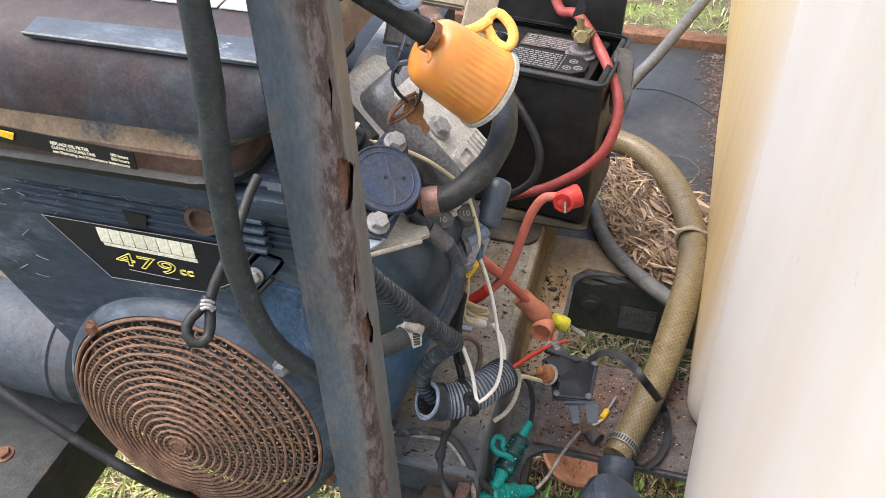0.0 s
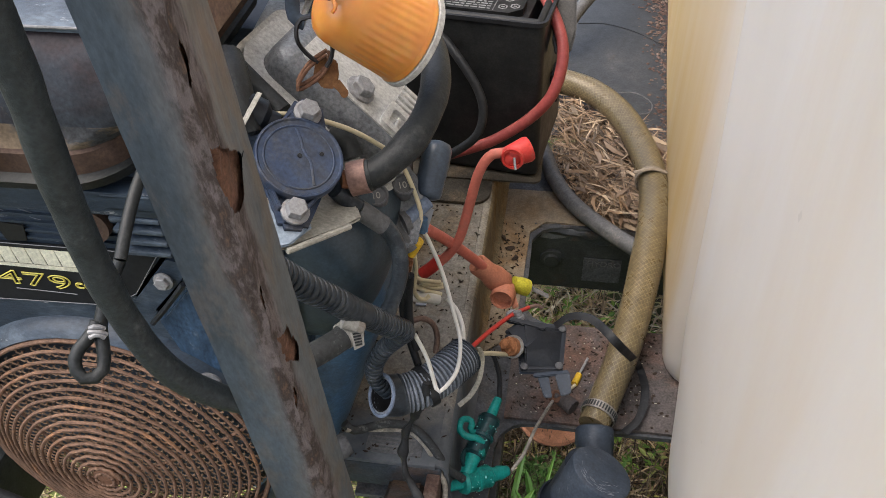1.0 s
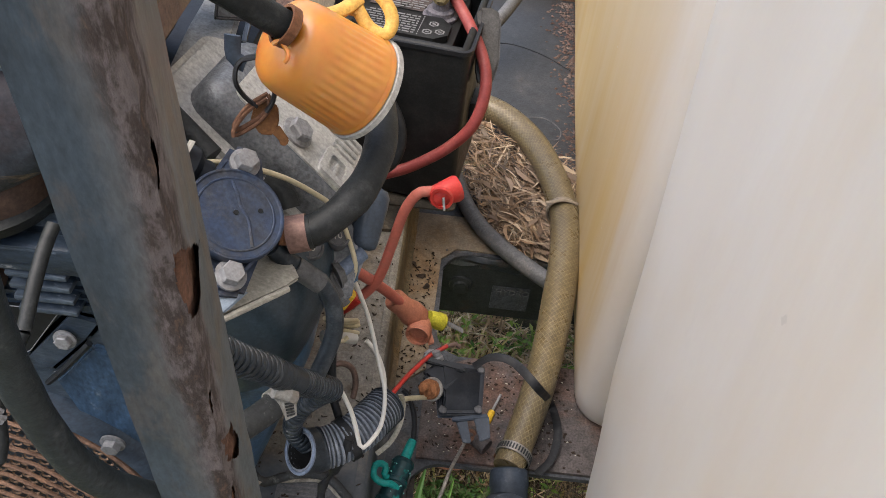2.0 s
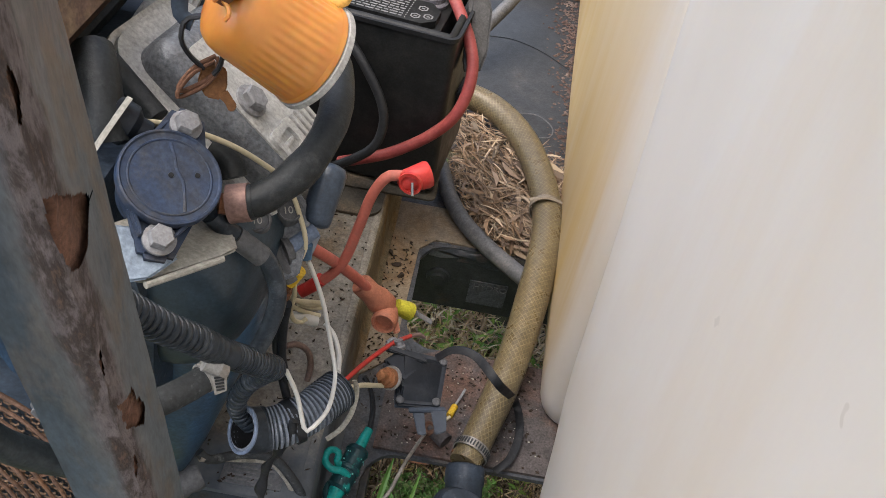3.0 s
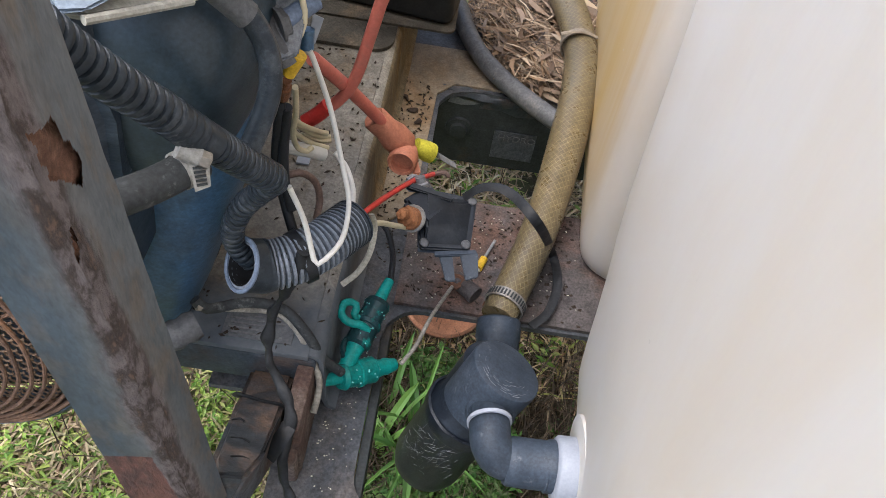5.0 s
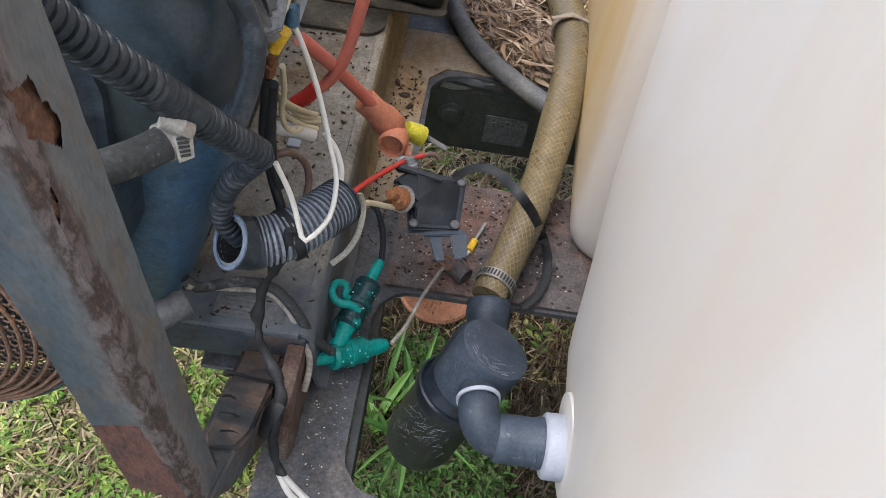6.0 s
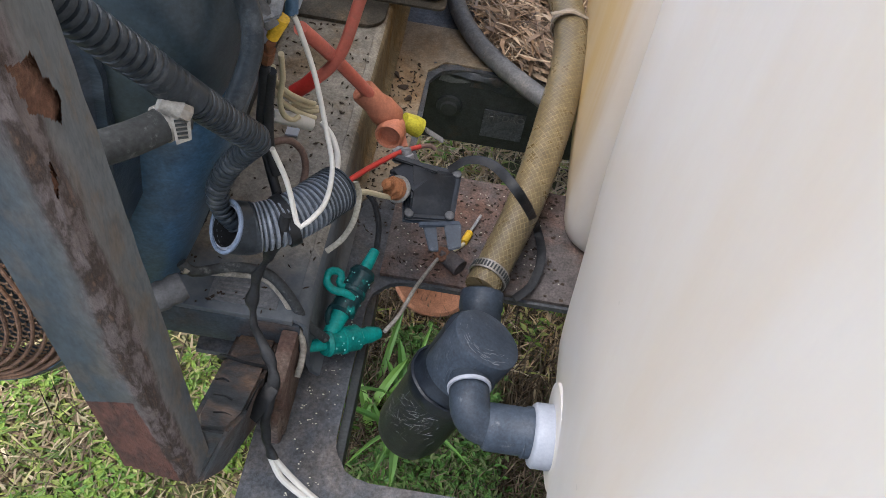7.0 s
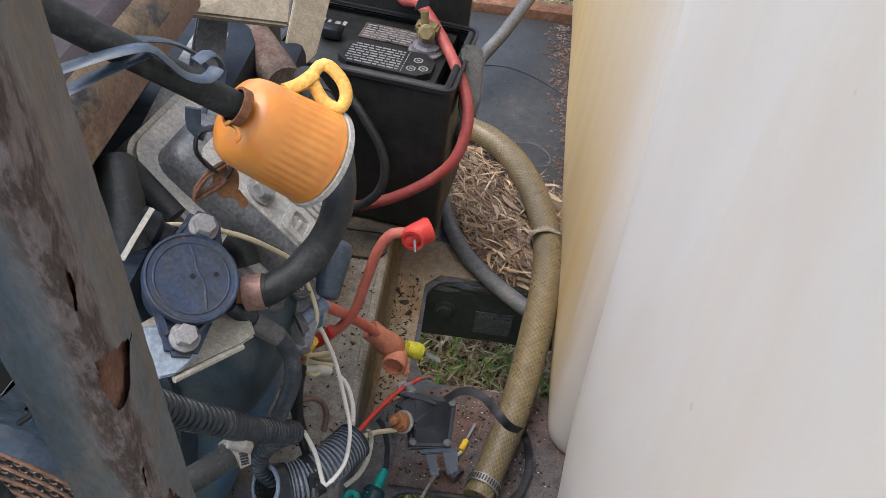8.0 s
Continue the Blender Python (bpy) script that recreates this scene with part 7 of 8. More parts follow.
for i, w in enumerate((0.007, 0.006, 0.004, 0.007, 0.005)):
    part("logo_bar", box(-0.250 + 0.0095 * i, -0.250 + 0.0095 * i + w, 1.040, 1.040 + (0.010 if i in (1, 4) else 0.007), vz + 0.0002, vz + 0.0006, 0), M_INKGREY, bt)
tm = part("terminal", lathe([(0, 0.021), (0.003, 0.021), (0.005, 0.017), (0.010, 0.0165), (0.012, 0.011), (0.022, 0.0095)], (-0.098, 1.018, vz), (0, 0, 1), 26), M_LEAD, bt, "lead terminal post with a brass clamp")
part("clamp", slab([(-0.113, 1.012, vz + 0.036), (-0.086, 1.012, vz + 0.034), (-0.084, 1.032, vz + 0.036), (-0.112, 1.034, vz + 0.038)], 0.012, 0.003), M_BRASS, tm)
part("clamp_nut", hexhead((-0.098, 1.013, vz + 0.028), (0.15, -0.9, 0.45), 0.009, 0.008, flange=0.0105), M_BRASS, tm, "brass clamp nut")
part("clamp_bolt", tube([(-0.102, 1.02, vz + 0.03), (-0.105, 1.025, vz + 0.052)], 0.005, 10, 0.01), M_BRASS, tm)
part("clamp_leaf", slab([(-0.116, 1.02, vz + 0.05), (-0.100, 1.03, vz + 0.055), (-0.108, 1.04, vz + 0.085)], 0.004, 0.001), M_BLACK, tm)
part("lug_black", jitter(box(-0.228, -0.200, 0.995, 1.018, vz, vz + 0.016, 0.005), 0.004, 80), M_BLACK, bt)
bt.rotation_euler.z = radians(-8)
bt.location += Vector((0.011, 0.0145, 0))
tr = thing("battery_tray", (-0.15, 1.0, 0.585), "dirty brown steel battery tray with a rounded front tab", "battery tray", kind="structure")
part("tray", outline_plate(round_rect(-0.275, -0.040, 0.926, 1.10, 0.01), [], 0.5752, 0.5778), M_TRAY, tr)
part("front_tab", outline_plate(round_rect(-0.215, -0.103, 0.880, 0.95, 0.022), [], RAIL_Z + 0.001, RAIL_Z + 0.005), M_TRAY, tr)
part("tray_leg", box(-0.11, -0.10, 0.93, 1.09, RAIL_Z, 0.575, 0.001), M_DECK, tr)
hb = thing("battery_bracket", (-0.02, 1.12, 0.62), "black hold-down bracket beside the battery box", "bracket")
part("strap_plate", slab(((-0.040, 1.018, 0.815), (-0.019, 1.026, 0.812), (-0.012, 1.020, 0.805), (-0.008, 0.980, 0.768), (-0.013, 0.962, 0.750), (-0.028, 0.958, 0.748), (-0.034, 0.966, 0.757)), 0.012, 0.004), M_BRACKET, hb, "rounded grey-black handle")
part("hook", box(-0.040, -0.026, 0.99, 1.03, 0.66, 0.70, 0.003), M_BLACK, hb)
solo("tin_sheet", slab(((-0.225, 0.960, 0.885), (-0.192, 0.995, 0.873), (-0.195, 0.916, 0.835), (-0.211, 0.842, 0.839), (-0.218, 0.862, 0.853)), 0.004, 0.001), M_BEIGE, "beige painted tin sheet, rust-spotted, behind the engine", "tin sheet")
solo("tin_shelf", slab(((-0.248, 0.712, 1.007), (-0.181, 0.771, 0.990), (-0.175, 0.728, 0.971), (-0.237, 0.676, 0.999)), 0.008, 0.002), M_BEIGE, "beige painted shelf edge above the engine", "shelf")

# ---- leads of the battery ----
solo("battery_cable", tube([(-0.145, 1.116, 0.852), (-0.124, 1.093, 0.823), (-0.099, 1.075, 0.827), (-0.061, 1.021, 0.807), (-0.032, 0.975, 0.778), (-0.023, 0.946, 0.751), (-0.032, 0.925, 0.714), (-0.059, 0.922, 0.678), (-0.099, 0.920, 0.647), (-0.130, 0.917, 0.633), (-0.163, 0.923, 0.615)], 0.0070, 14), M_RED, "thick red battery cable arching from the terminal", "cable", "battery cables")
solo("earth_cable", tube([(-0.174, 0.955, 0.776), (-0.147, 0.933, 0.755), (-0.121, 0.915, 0.724), (-0.112, 0.902, 0.698), (-0.120, 0.891, 0.670), (-0.150, 0.885, 0.646), (-0.177, 0.882, 0.632)], 0.0055, 12), M_BLACKWIRE, "black battery cable hanging in front of the box", "cable", "battery cables")
rl = thing("starter_lead", (-0.08, 0.72, RAIL_Z), "dusty red lead with an unused red terminal cap", "cable", "battery cables")
part("cable", tube([(-0.067, 0.705, 0.787), (-0.081, 0.702, 0.785), (-0.092, 0.697, 0.766), (-0.100, 0.691, 0.733), (-0.110, 0.684, 0.693), (-0.122, 0.680, 0.672), (-0.140, 0.675, 0.655)], 0.0050, 14), M_REDDUSTY, rl)
part("red_cap", lathe([(0, 0.006), (0.003, 0.0095), (0.008, 0.0105), (0.026, 0.0125), (0.029, 0.0115)], (-0.070, 0.700, 0.782), Vector((-0.047, 0.713, 0.787)) - Vector((-0.070, 0.700, 0.782)), 22), M_REDBRIGHT, rl, "bright red terminal cap")
part("cap_mouth", lathe([(0, 0.0105), (0.004, 0.0105), (0.004, 0.008), (0, 0.008)], (-0.059, 0.697, 0.788), (-0.15, -0.75, 0.1), 20, cap=False), M_REDBRIGHT, rl)
part("pin", tube([(-0.058, 0.693, 0.791), (-0.056, 0.686, 0.782)], 0.0012, 6, 0.004), M_BOLT, rl)
part("red_sleeve", tube([(-0.130, 0.677, 0.667), (-0.138, 0.676, 0.657), (-0.149, 0.673, 0.648)], 0.0066, 14), M_REDBRIGHT, rl)
bl = thing("booted_lead", (-0.08, 0.73, DECK_Z), "red lead with a perished orange rubber boot and yellow crimp", "cable", "battery cables")
part("cable", tube([(-0.137, 0.653, 0.731), (-0.122, 0.680, 0.692), (-0.106, 0.708, 0.648), (-0.090, 0.725, 0.614)], 0.0056, 14), M_REDDUSTY, bl)
part("boot", lathe([(0, 0.0105), (0.002, 0.0120), (0.018, 0.0118), (0.022, 0.0126), (0.030, 0.0145), (0.044, 0.0140), (0.050, 0.009)], (-0.099, 0.727, 0.617), Vector((-0.054, 0.733, 0.567)) - Vector((-0.099, 0.727, 0.617)), 20), M_BOOT, bl, "perished orange rubber boot")
part("boot_cup", lathe([(0, 0.009), (0.012, 0.0135), (0.024, 0.0138), (0.026, 0.0125), (0.025, 0.0105), (0.018, 0.010)], (-0.065, 0.732, 0.580), Vector((-0.069, 0.704, 0.583)) - Vector((-0.065, 0.732, 0.580)), 20), M_BOOT, bl)
part("boot_tab", slab(((-0.061, 0.721, 0.577), (-0.054, 0.723, 0.576), (-0.049, 0.709, 0.574), (-0.055, 0.705, 0.573)), 0.003, 0.001), M_BOOT, bl)
part("yellow_crimp", lathe([(0, 0.0085), (0.014, 0.0105), (0.020, 0.010)], (-0.059, 0.746, 0.571), Vector((-0.034, 0.752, 0.556)) - Vector((-0.059, 0.746, 0.571)), 16), M_LIME, bl, "yellow crimp sleeve")
part("ring_tongue", tube([(-0.036, 0.751, 0.559), (-0.027, 0.754, 0.551), (-0.018, 0.755, 0.545)], 0.0045, 8, 0.004, flat=0.35), M_BOLT, bl)

# ---- amber filter bowl ----
am = thing("amber_bowl", (-0.125, 0.508, 1.025), "translucent amber plastic bowl with a white rim on a black pipe", "filter bowl")
A0, A1 = Vector((-0.154, 0.510, 1.036)), Vector((-0.110, 0.531, 0.997))
AL = (A1 - A0).length
bm = bmesh.new()
af = basis(A1 - A0, A0)
prof = [(0.0, 0.004), (0.0004, 0.012), (0.002, 0.0185), (0.0045, 0.0224), (0.008, 0.0246), (0.013, 0.0258), (0.018, 0.0263)] + [(0.018 + (AL - 0.024) * k / 14, 0.0263 + 0.0028 * k / 14) for k in range(1, 15)]
rings = []
for h, r in prof:
    depth = 0.0004 * max(0.0, min(1.0, (h - 0.30 * AL) / (0.12 * AL))) * max(0.0, min(1.0, (AL * 0.86 - h) / (0.06 * AL)))
    rings.append([bm.verts.new(af @ Vector(((r - depth * (0.5 + 0.5 * math.cos(36 * a))) * math.cos(a), (r - depth * (0.5 + 0.5 * math.cos(36 * a))) * math.sin(a), h))) for a in [2 * math.pi * i / 216 for i in range(216)]])
for p, q in zip(rings, rings[1:]):
    for i in range(216):
        bm.faces.new((p[i], p[(i + 1) % 216], q[(i + 1) % 216], q[i]))
bm.faces.new(rings[0][::-1])
bm.faces.new(rings[-1])
bmesh.ops.recalc_face_normals(bm, faces=bm.faces[:])
part("bowl", bm, M_AMBER, am, angle=70)
part("base_band", lathe([(AL - 0.0075, 0.0293), (AL - 0.0055, 0.0299), (AL - 0.004, 0.0297)], A0, A1 - A0, 44, cap=False), M_AMBER, am)
part("white_rim", lathe([(AL - 0.0035, 0.029), (AL - 0.003, 0.0306), (AL, 0.0310), (AL + 0.001, 0.0298)], A0, A1 - A0, 44), M_BAND, am, "grubby white rim")
part("inlet_pipe", tube([(-0.240, 0.455, 1.126), (-0.221, 0.466, 1.111), (-0.201, 0.476, 1.093), (-0.174, 0.488, 1.071), (-0.144, 0.501, 1.046)], 0.0078, 18), M_RUBBER, am, "black rubber inlet pipe")
part("pipe_ring", lathe([(-0.003, 0.0092), (-0.003, 0.0108), (0.002, 0.0108), (0.002, 0.0092)], (-0.145, 0.499, 1.048), Vector((-0.144, 0.501, 1.046)) - Vector((-0.174, 0.488, 1.071)), 20, cap=False), M_COPPER, am)
part("pull_ring", tube([(-0.119, 0.549, 1.032), (-0.118, 0.557, 1.039), (-0.112, 0.560, 1.043), (-0.102, 0.556, 1.037), (-0.098, 0.550, 1.030), (-0.101, 0.544, 1.025), (-0.110, 0.546, 1.027), (-0.117, 0.551, 1.034), (-0.119, 0.555, 1.037)], 0.0038, 10, 0.003, flat=0.6), M_RING, am, "ochre plastic pull ring")
part("ring_arm", tube([(-0.131, 0.539, 1.036), (-0.124, 0.547, 1.036), (-0.118, 0.556, 1.038)], 0.0048, 10, 0.004, flat=0.7), M_RING, am)
part("drip", tube([(-0.150, 0.490, 1.043), (-0.147, 0.490, 1.045), (-0.144, 0.490, 1.042), (-0.142, 0.487, 1.039), (-0.144, 0.486, 1.036)], 0.0013, 6, 0.002), M_AMBER, am)
for k, pts in enumerate((((-0.211, 0.456, 1.086), (-0.192, 0.466, 1.091), (-0.178, 0.476, 1.091), (-0.171, 0.478, 1.085), (-0.163, 0.480, 1.076), (-0.155, 0.486, 1.072), (-0.152, 0.493, 1.074)), ((-0.211, 0.455, 1.075), (-0.195, 0.468, 1.081), (-0.179, 0.478, 1.087)), ((-0.199, 0.517, 1.070), (-0.192, 0.534, 1.060), (-0.181, 0.543, 1.048), (-0.173, 0.539, 1.037), (-0.175, 0.527, 1.021)), ((-0.177, 0.529, 1.053), (-0.171, 0.538, 1.054), (-0.166, 0.540, 1.044), (-0.169, 0.537, 1.031)), ((-0.181, 0.527, 1.024), (-0.181, 0.525, 1.012), (-0.174, 0.524, 1.008)))):
    solo("cable_tie", tube(pts, 0.0046, 8, 0.004, flat=0.28), M_ZIP, "slate-grey plastic cable tie looped over the pipe", "cable tie", "cable ties")
ky = thing("key", (-0.162, 0.522, 0.974), "rusty key on a dark split ring hanging under the pipe", "key")
part("key_loop", tube([(-0.169, 0.526, 1.013), (-0.178, 0.524, 1.010), (-0.180, 0.520, 1.000), (-0.176, 0.521, 0.990), (-0.170, 0.523, 0.983)], 0.0024, 8, 0.004, flat=0.6), M_BLACKWIRE, ky, "black cord loop")
part("key_loop", tube([(-0.167, 0.524, 1.009), (-0.160, 0.525, 0.997), (-0.161, 0.524, 0.986), (-0.165, 0.522, 0.980)], 0.0024, 8, 0.004, flat=0.6), M_BLACKWIRE, ky, "black cord loop")
for k in range(2):
    part("split_ring", tube([Vector(q) + Vector((0, 0.002, 0.0022)) * k for q in ((-0.165, 0.527, 0.986), (-0.174, 0.519, 0.982), (-0.180, 0.512, 0.975), (-0.181, 0.509, 0.971), (-0.178, 0.513, 0.970), (-0.169, 0.520, 0.974), (-0.163, 0.525, 0.981), (-0.165, 0.527, 0.986))], 0.0013, 8, 0.003), M_RUST, ky)
part("bow", slab(((-0.171, 0.525, 0.984), (-0.165, 0.528, 0.985), (-0.159, 0.529, 0.980), (-0.158, 0.525, 0.972), (-0.161, 0.521, 0.965), (-0.168, 0.518, 0.967), (-0.173, 0.519, 0.975)), 0.0028, 0.0009), M_KEY, ky)
part("bit", slab(((-0.162, 0.520, 0.968), (-0.158, 0.524, 0.971), (-0.152, 0.522, 0.963), (-0.153, 0.520, 0.960), (-0.156, 0.519, 0.960), (-0.158, 0.520, 0.964)), 0.0024, 0.0006), M_KEY, ky)

# ---- engine hoses, wires and conduits ----
FUEL = [(-0.143, 0.485, 0.923), (-0.133, 0.487, 0.925), (-0.119, 0.496, 0.933), (-0.107, 0.512, 0.942), (-0.101, 0.538, 0.951), (-0.104, 0.569, 0.956), (-0.116, 0.607, 0.959), (-0.133, 0.647, 0.958), (-0.154, 0.685, 0.951)]
fh = thing("fuel_hose", FUEL[0], "thick black rubber hose looping from the pump", "hose")
part("hose_wall", tube(FUEL, 0.0099, 18, 0.006, wob=0.12), M_RUBBER, fh)
for k, j in ((1, 0), (-2, -1)):
    part("hose_end", tube([FUEL[k], Vector(FUEL[k]).lerp(Vector(FUEL[j]), 0.45), FUEL[j]], 0.0103, 18, 0.001), M_RUBBER, fh)
solo("spring_clamp", lathe([(-0.004, 0.0098), (-0.004, 0.0112), (0.008, 0.0112), (0.008, 0.0098)], (-0.143, 0.485, 0.923), Vector((-0.133, 0.487, 0.925)) - Vector((-0.143, 0.485, 0.923)), 24, cap=False), M_TARNISH, "pinkish tarnished clamp on the pump hose", "hose clamp")
cc = thing("corrugated_conduit", (-0.168, 0.385, 0.942), "black corrugated conduit crossing the engine's side", "conduit", "corrugated conduits")
part("ribbed_tube", tube([(-0.168, 0.385, 0.942), (-0.162, 0.397, 0.919), (-0.155, 0.407, 0.900), (-0.148, 0.419, 0.880), (-0.138, 0.435, 0.851), (-0.130, 0.459, 0.815), (-0.121, 0.480, 0.783)], 0.0082, 18, 0.0005, radius=ribbed(0.0060, 0.0091, 0.0020)), M_CONDUIT, cc)
part("smooth_joint", tube([(-0.146, 0.422, 0.875), (-0.142, 0.428, 0.863), (-0.136, 0.437, 0.847)], 0.0089, 16), M_CONDUIT, cc, "plain black joiner")
solo("corrugated_conduit", tube([(-0.120, 0.483, 0.779), (-0.132, 0.490, 0.760), (-0.145, 0.493, 0.740), (-0.154, 0.494, 0.716), (-0.153, 0.496, 0.697), (-0.145, 0.497, 0.682)], 0.0074, 18, 0.0005, radius=ribbed(0.0054, 0.0078, 0.0018)), M_CONDUIT, "short corrugated elbow entering the split conduit", "conduit", "corrugated conduits")
sc = thing("split_conduit", (-0.110, 0.508, 0.689), "wide grey-black split corrugated conduit holding wires", "conduit")
SP = [(-0.147, 0.483, 0.695), (-0.137, 0.490, 0.687), (-0.120, 0.500, 0.685), (-0.104, 0.515, 0.685), (-0.096, 0.527, 0.684), (-0.088, 0.541, 0.681)]
part("sleeve", tube(SP, 0.0165, 28, 0.0005, radius=lambda s, i: 0.0172 - 0.0034 * min(1.0, max(0.0, 1.5 * math.cos(2 * math.pi * s / 0.0034) - 0.1)), cap=False), M_CONDUITBIG, sc)
part("mouth_cuff", jitter(tube(SP[:2] + [Vector(SP[1]).lerp(Vector(SP[2]), 0.35)], 0.0178, 28, 0.002, cap=False), 0.0006, 90), M_CONDUIT, sc, "plain scuffed cuff at the mouth")
part("mouth_rim", tube([Vector(SP[0]) + basis(Vector(SP[1]) - Vector(SP[0]), (0, 0, 0)).to_3x3() @ Vector((0.0172 * math.cos(a * 0.2618), 0.0172 * math.sin(a * 0.2618), 0)) for a in range(25)], 0.0015, 8, 0), M_RIM, sc, "chalky blue rim")
part("lining", tube(SP, 0.0138, 20, 0.006, cap=False), M_BLACKWIRE, sc)
part("tape_wrap", tube([(-0.0985, 0.523, 0.684), (-0.092, 0.534, 0.6825), (-0.086, 0.545, 0.680)], 0.0178, 24, 0.0005, radius=ribbed(0.0034, 0.0178, 0.0018)), M_CONDUIT, sc, "black ribbed far end")
part("tape_band", jitter(tube([(-0.117, 0.503, 0.683), (-0.111, 0.508, 0.684)], 0.0188, 18, 0.004), 0.001, 120), M_BLACKWIRE, sc)
solo("white_wire", tube([(-0.117, 0.556, 0.814), (-0.114, 0.558, 0.803), (-0.105, 0.560, 0.767), (-0.095, 0.551, 0.727), (-0.088, 0.536, 0.711), (-0.087, 0.510, 0.705), (-0.094, 0.492, 0.704), (-0.100, 0.486, 0.703), (-0.102, 0.489, 0.707), (-0.109, 0.497, 0.732), (-0.117, 0.496, 0.761)], 0.0018, 10), M_WHITEWIRE, "clean white wire looping down to the split conduit", "wire", "white wires")
solo("white_wire", tube([(-0.114, 0.621, 0.670), (-0.104, 0.615, 0.662), (-0.095, 0.592, 0.666), (-0.090, 0.563, 0.679)], 0.0024, 10), M_WHITEWIRE, "second white wire entering the split conduit", "wire", "white wires")
solo("dirty_strip", tube([(-0.076, 0.567, 0.667), (-0.073, 0.567, 0.653), (-0.074, 0.556, 0.637), (-0.081, 0.546, 0.623), (-0.092, 0.539, 0.613)], 0.0023, 8, 0.005, flat=0.35), M_CREAM, "dirty white flat strip hanging out of the split conduit", "strip")
for k, pts in enumerate((((-0.147, 0.609, 0.727), (-0.148, 0.623, 0.696), (-0.141, 0.641, 0.669), (-0.133, 0.659, 0.648), (-0.128, 0.667, 0.642), (-0.126, 0.665, 0.640), (-0.134, 0.656, 0.646), (-0.145, 0.646, 0.660)), ((-0.148, 0.601, 0.718), (-0.146, 0.624, 0.682), (-0.138, 0.643, 0.655), (-0.125, 0.650, 0.645)), ((-0.134, 0.586, 0.759), (-0.137, 0.598, 0.727), (-0.141, 0.602, 0.702), (-0.140, 0.610, 0.680), (-0.134, 0.617, 0.671), (-0.130, 0.621, 0.674)), ((-0.144, 0.593, 0.731), (-0.140, 0.622, 0.693), (-0.133, 0.654, 0.658), (-0.128, 0.661, 0.651)))):
    solo("cream_wire", tube(pts, 0.0022, 10), M_CREAMWIRE, "yellowed wire doubled back beside the engine", "wire", "cream wires")
solo("plastic_sleeve", tube([(-0.156, 0.629, 0.660), (-0.141, 0.638, 0.651), (-0.128, 0.646, 0.641)], 0.0058, 12), M_WHITEWIRE, "cream plastic sleeve on the wires", "sleeve")
solo("brown_wire", tube([(-0.142, 0.573, 0.686), (-0.131, 0.581, 0.684), (-0.122, 0.586, 0.672), (-0.118, 0.584, 0.656), (-0.119, 0.576, 0.642)], 0.0028, 10), M_BROWNWIRE, "thin brown wire bent over the channel", "wire", "loose wires")
for k, pts in enumerate((((-0.130, 0.535, 0.792), (-0.133, 0.539, 0.767), (-0.137, 0.542, 0.734), (-0.132, 0.536, 0.705), (-0.122, 0.522, 0.683)), ((-0.127, 0.537, 0.785), (-0.131, 0.540, 0.752), (-0.131, 0.537, 0.720), (-0.126, 0.532, 0.699)))):
    solo("black_lead", tube(pts, 0.0036, 10), M_BLACKWIRE, "black lead running down beside the cowl", "wire", "black leads")
yc = thing("yellow_connector", (-0.116, 0.516, 0.833), "yellow crimp connector joining two wires", "connector")
part("sleeve", lathe([(0, 0.0036), (0.004, 0.0039), (0.013, 0.0046), (0.0155, 0.0046)], (-0.122, 0.526, 0.819), Vector((-0.116, 0.527, 0.833)) - Vector((-0.122, 0.526, 0.819)), 16), M_YELLOW, yc)
part("stud", jitter(lathe([(0, 0.0044), (0.012, 0.0044), (0.012, 0.003), (0.02, 0.003)], (-0.129, 0.536, 0.794), Vector((-0.122, 0.526, 0.819)) - Vector((-0.129, 0.536, 0.794)), 10), 0.001, 200), M_COPPER, yc, "rusty stud")
part("blue_crimp", lathe([(0, 0.0042), (0.012, 0.0042)], (-0.119, 0.559, 0.813), Vector((-0.119, 0.561, 0.822)) - Vector((-0.119, 0.559, 0.813)), 12), M_BLUE, yc)
solo("cream_wire", tube([(-0.219, 0.475, 0.970), (-0.205, 0.486, 0.965), (-0.184, 0.499, 0.959), (-0.159, 0.514, 0.942), (-0.141, 0.524, 0.924), (-0.127, 0.534, 0.902), (-0.118, 0.536, 0.873), (-0.113, 0.530, 0.854), (-0.118, 0.523, 0.839)], 0.0017, 10), M_CREAMWIRE, "cream wire arching over the fuel pump", "wire", "cream wires")
solo("tie_tail", tube([(-0.194, 0.482, 0.985), (-0.199, 0.468, 0.977), (-0.203, 0.454, 0.970)], 0.0019, 8, 0.006, flat=0.3), M_GASKET, "white cable tie tail sticking up", "cable tie")
wt = solo("white_tag", slab(((-0.117, 0.568, 0.831), (-0.111, 0.569, 0.828), (-0.115, 0.563, 0.814), (-0.119, 0.561, 0.815)), 0.001, 0), M_WHITEPLASTIC, "small white tag on the wires", "tag")
rt = solo("small_tag", box(-0.165, -0.153, 0.698, 0.708, RAIL_Z + 0.001, RAIL_Z + 0.003, 0), M_WHITEPLASTIC, "small white and green tag on the channel", "tag")
hc = Vector((-0.141, 0.427, 0.844))
solo("breather_hose", tube([(-0.168, 0.390, 0.849), (-0.160, 0.400, 0.846), (-0.150, 0.414, 0.843), (-0.139, 0.430, 0.842)], 0.0082, 16), M_MOULDY, "short grey-black hose with a steel clamp at its end", "hose")
cl = thing("worm_clamp", hc, "slotted steel worm clamp standing open on the hose", "hose clamp", "hose clamps")
HD = Vector((-0.139, 0.430, 0.842)) - Vector((-0.150, 0.414, 0.843))
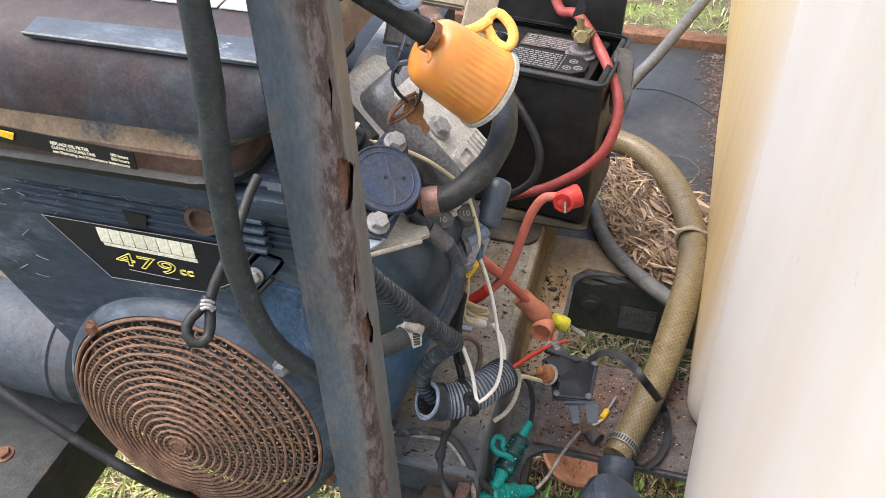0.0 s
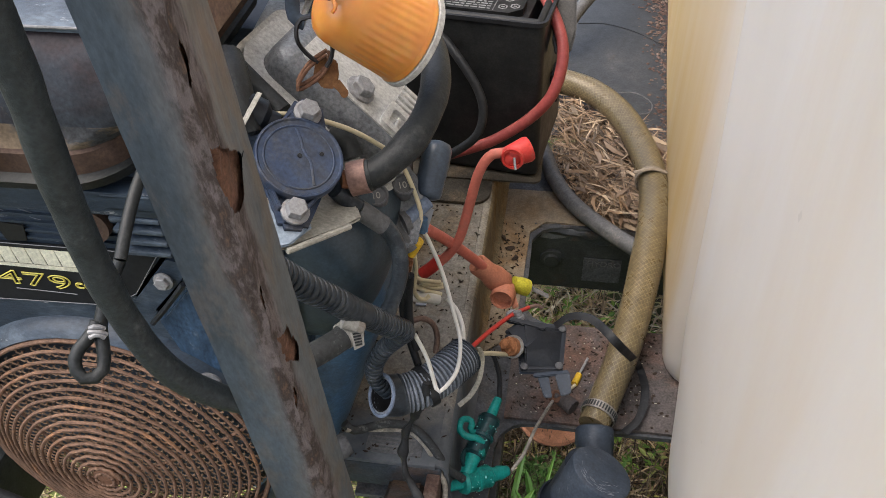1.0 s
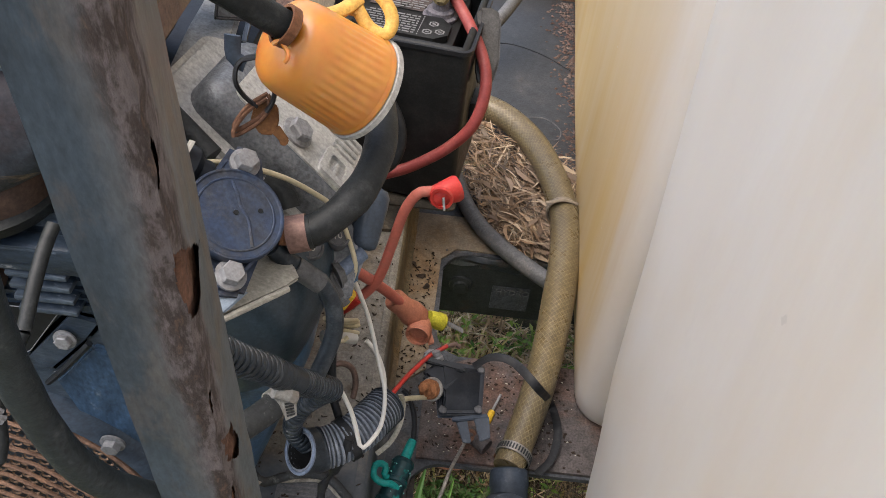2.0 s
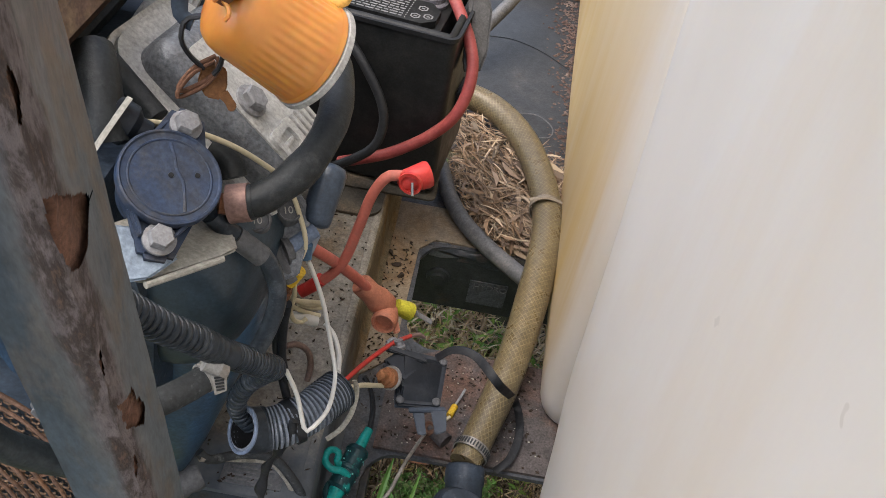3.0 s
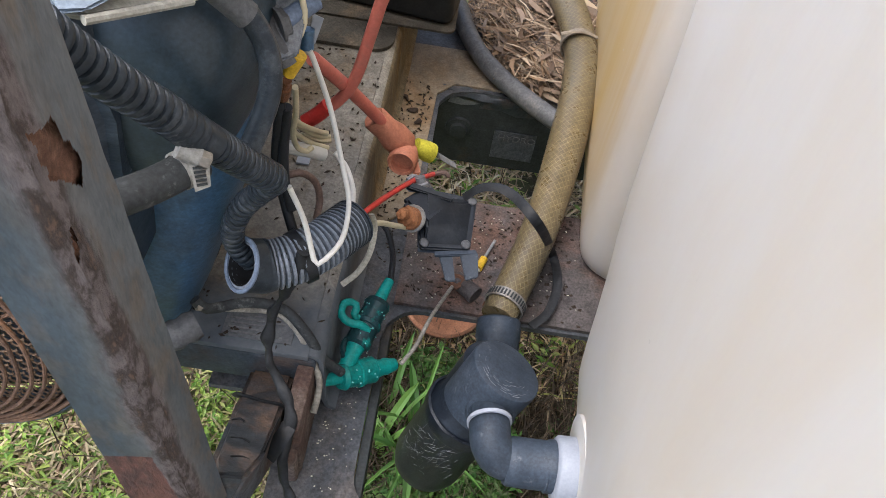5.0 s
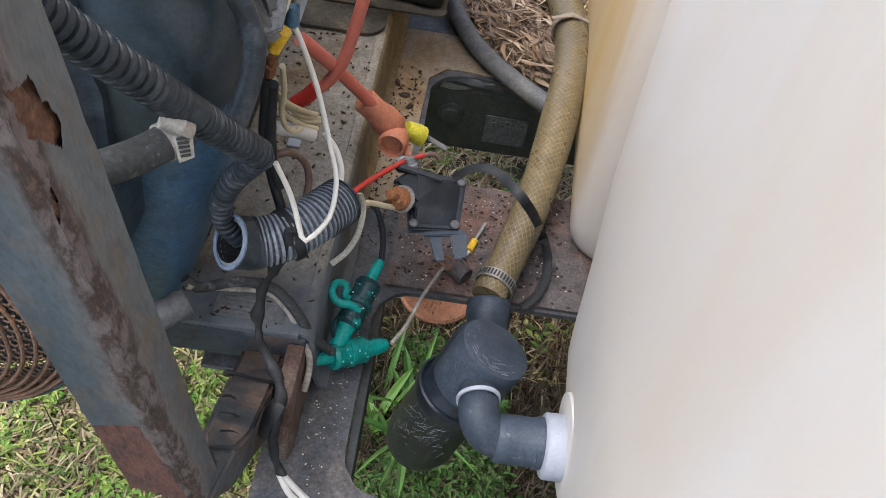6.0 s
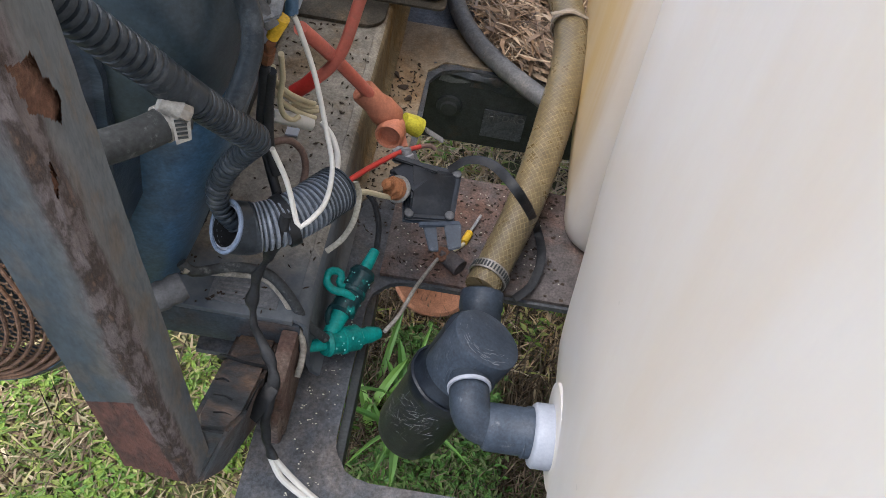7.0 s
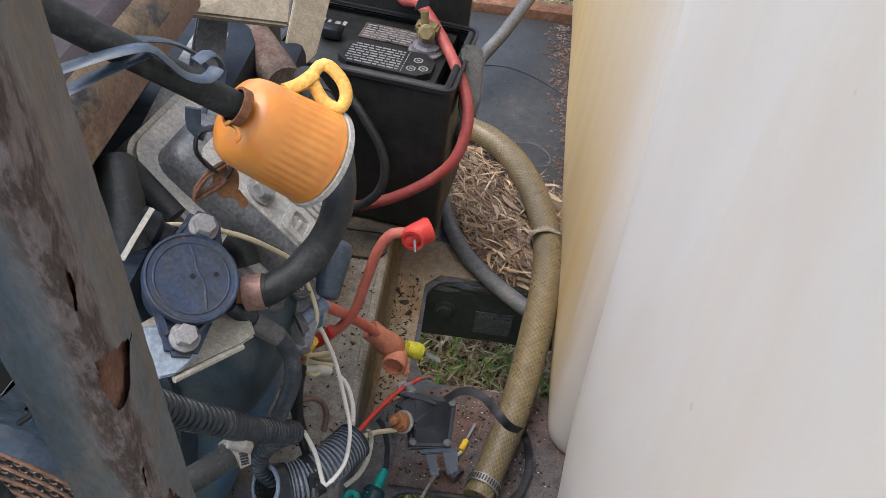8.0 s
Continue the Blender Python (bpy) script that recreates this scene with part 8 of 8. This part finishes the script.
part("band", lathe([(-0.004, 0.0082), (-0.004, 0.0092), (0.006, 0.0092), (0.006, 0.0082)], (-0.144, 0.424, 0.842), HD, 28, cap=False), M_BAND, cl)
part("tail", slab(((-0.140, 0.419, 0.851), (-0.132, 0.423, 0.851), (-0.131, 0.418, 0.839), (-0.137, 0.414, 0.838)), 0.0009, 0.0002), M_BAND, cl)
for k in range(5):
    q0, q1 = Vector((-0.138, 0.418, 0.849)).lerp(Vector((-0.136, 0.415, 0.840)), k / 4.6), Vector((-0.133, 0.420, 0.849)).lerp(Vector((-0.132, 0.417, 0.840)), k / 4.6)
    part("slot", tube([q0, q1], 0.0006, 6, 0), M_BLACKSTEEL, cl)
part("screw_housing", lathe([(0, 0.003), (0.0005, 0.0044), (0.0105, 0.0046), (0.011, 0.003)], (-0.145, 0.421, 0.857), Vector((-0.132, 0.424, 0.849)) - Vector((-0.145, 0.421, 0.857)), 16), M_BAND, cl)
part("screw", hexhead((-0.136, 0.422, 0.852), Vector((-0.132, 0.424, 0.849)) - Vector((-0.145, 0.421, 0.857)), 0.0042, 0.005), M_STEELBAND, cl)

# hose hanging beside the post
solo("hanging_hose", tube([(-0.187, 0.297, 1.176), (-0.188, 0.298, 1.149), (-0.191, 0.301, 1.109), (-0.198, 0.304, 1.051), (-0.201, 0.308, 0.991), (-0.195, 0.313, 0.940), (-0.182, 0.323, 0.906), (-0.163, 0.336, 0.882)], 0.0068, 18, wob=0.07), M_HANGHOSE, "weathered grey-green rubber hose hanging in front of the engine", "hose")
lp = thing("wire_loop", (-0.258, 0.356, 0.88), "black wire folded into a loop with a silver crimp", "wire loop")
part("cord", tube([(-0.250, 0.429, 0.964), (-0.251, 0.416, 0.958), (-0.251, 0.398, 0.948), (-0.251, 0.382, 0.937)], 0.0036, 10), M_RUBBER, lp)
part("cord", tube([(-0.258, 0.364, 0.919), (-0.259, 0.356, 0.911), (-0.256, 0.347, 0.902), (-0.255, 0.339, 0.894), (-0.260, 0.332, 0.893), (-0.266, 0.333, 0.897), (-0.268, 0.339, 0.904), (-0.264, 0.346, 0.908), (-0.261, 0.352, 0.911), (-0.260, 0.356, 0.914)], 0.0037, 10), M_RUBBER, lp)
part("cord", tube([(-0.251, 0.382, 0.937), (-0.255, 0.373, 0.928), (-0.258, 0.364, 0.919)], 0.0036, 10), M_RUBBER, lp)
for k in range(3):
    part("crimp_turn", tube([(-0.261, 0.350, 0.915), (-0.257, 0.351, 0.916), (-0.254, 0.353, 0.912)] if k == 0 else ([(-0.261, 0.348, 0.914), (-0.256, 0.349, 0.914), (-0.253, 0.351, 0.910)] if k == 1 else [(-0.260, 0.346, 0.912), (-0.256, 0.348, 0.913), (-0.253, 0.349, 0.909)]), 0.0014, 8, 0.003), M_BOLT, lp, "bright wire binding")

# ---- left side of the engine bed ----
lf = thing("left_beam", (-0.6, 0.2, 0.45), "black steel side beam of the frame", "steel beam", kind="structure")
part("beam", box(-0.75, -0.565, -0.35, 0.60, 0.43, 0.525, 0.004), M_BLACKSTEEL, lf)
part("beam_bolt", hexhead((-0.625, 0.42, 0.525), (0, 0, 1), 0.008, 0.007, flange=0.011), M_RUST, lf, "rusty beam bolt")
mf = thing("muffler", (-0.66, 0.52, 0.58), "dark slate cylindrical silencer beside the engine", "silencer")
part("can", lathe([(0, 0.03), (0.006, 0.055), (0.012, 0.062), (0.27, 0.062), (0.278, 0.055)], (-0.82, 0.53, 0.600), (1, 0, 0), 36), M_SLATE, mf)
for x in (-0.795, -0.575):
    part("rolled_seam", lathe([(-0.004, 0.062), (-0.002, 0.0645), (0.002, 0.0645), (0.004, 0.062)], (x, 0.53, 0.600), (1, 0, 0), 36, cap=False), M_SLATE, mf, "rolled seam")
solo("black_cable", tube([(-0.521, 0.364, 0.768), (-0.489, 0.357, 0.749), (-0.441, 0.352, 0.720), (-0.405, 0.352, 0.694), (-0.377, 0.354, 0.671), (-0.374, 0.379, 0.613), (-0.374, 0.424, 0.525)], 0.0048, 12), M_BLACKWIRE, "black cable slung below the fan guard", "cable", "loose cables")
solo("thin_wire", tube([(-0.004, 1.532, 0.490), (0.045, 1.525, 0.495), (0.099, 1.490, 0.500), (0.151, 1.452, 0.495)], 0.0012, 6), M_BLACKWIRE, "fine dark wire lying on the deck plate", "wire", "fine wires")
solo("thin_wire", tube([(0.059, 1.290, 0.490), (0.096, 1.280, 0.500), (0.122, 1.254, 0.500), (0.121, 1.233, 0.495), (0.103, 1.229, 0.492)], 0.0010, 6), M_GREYHOSE, "fine looped wire lying on the deck plate", "wire", "fine wires")
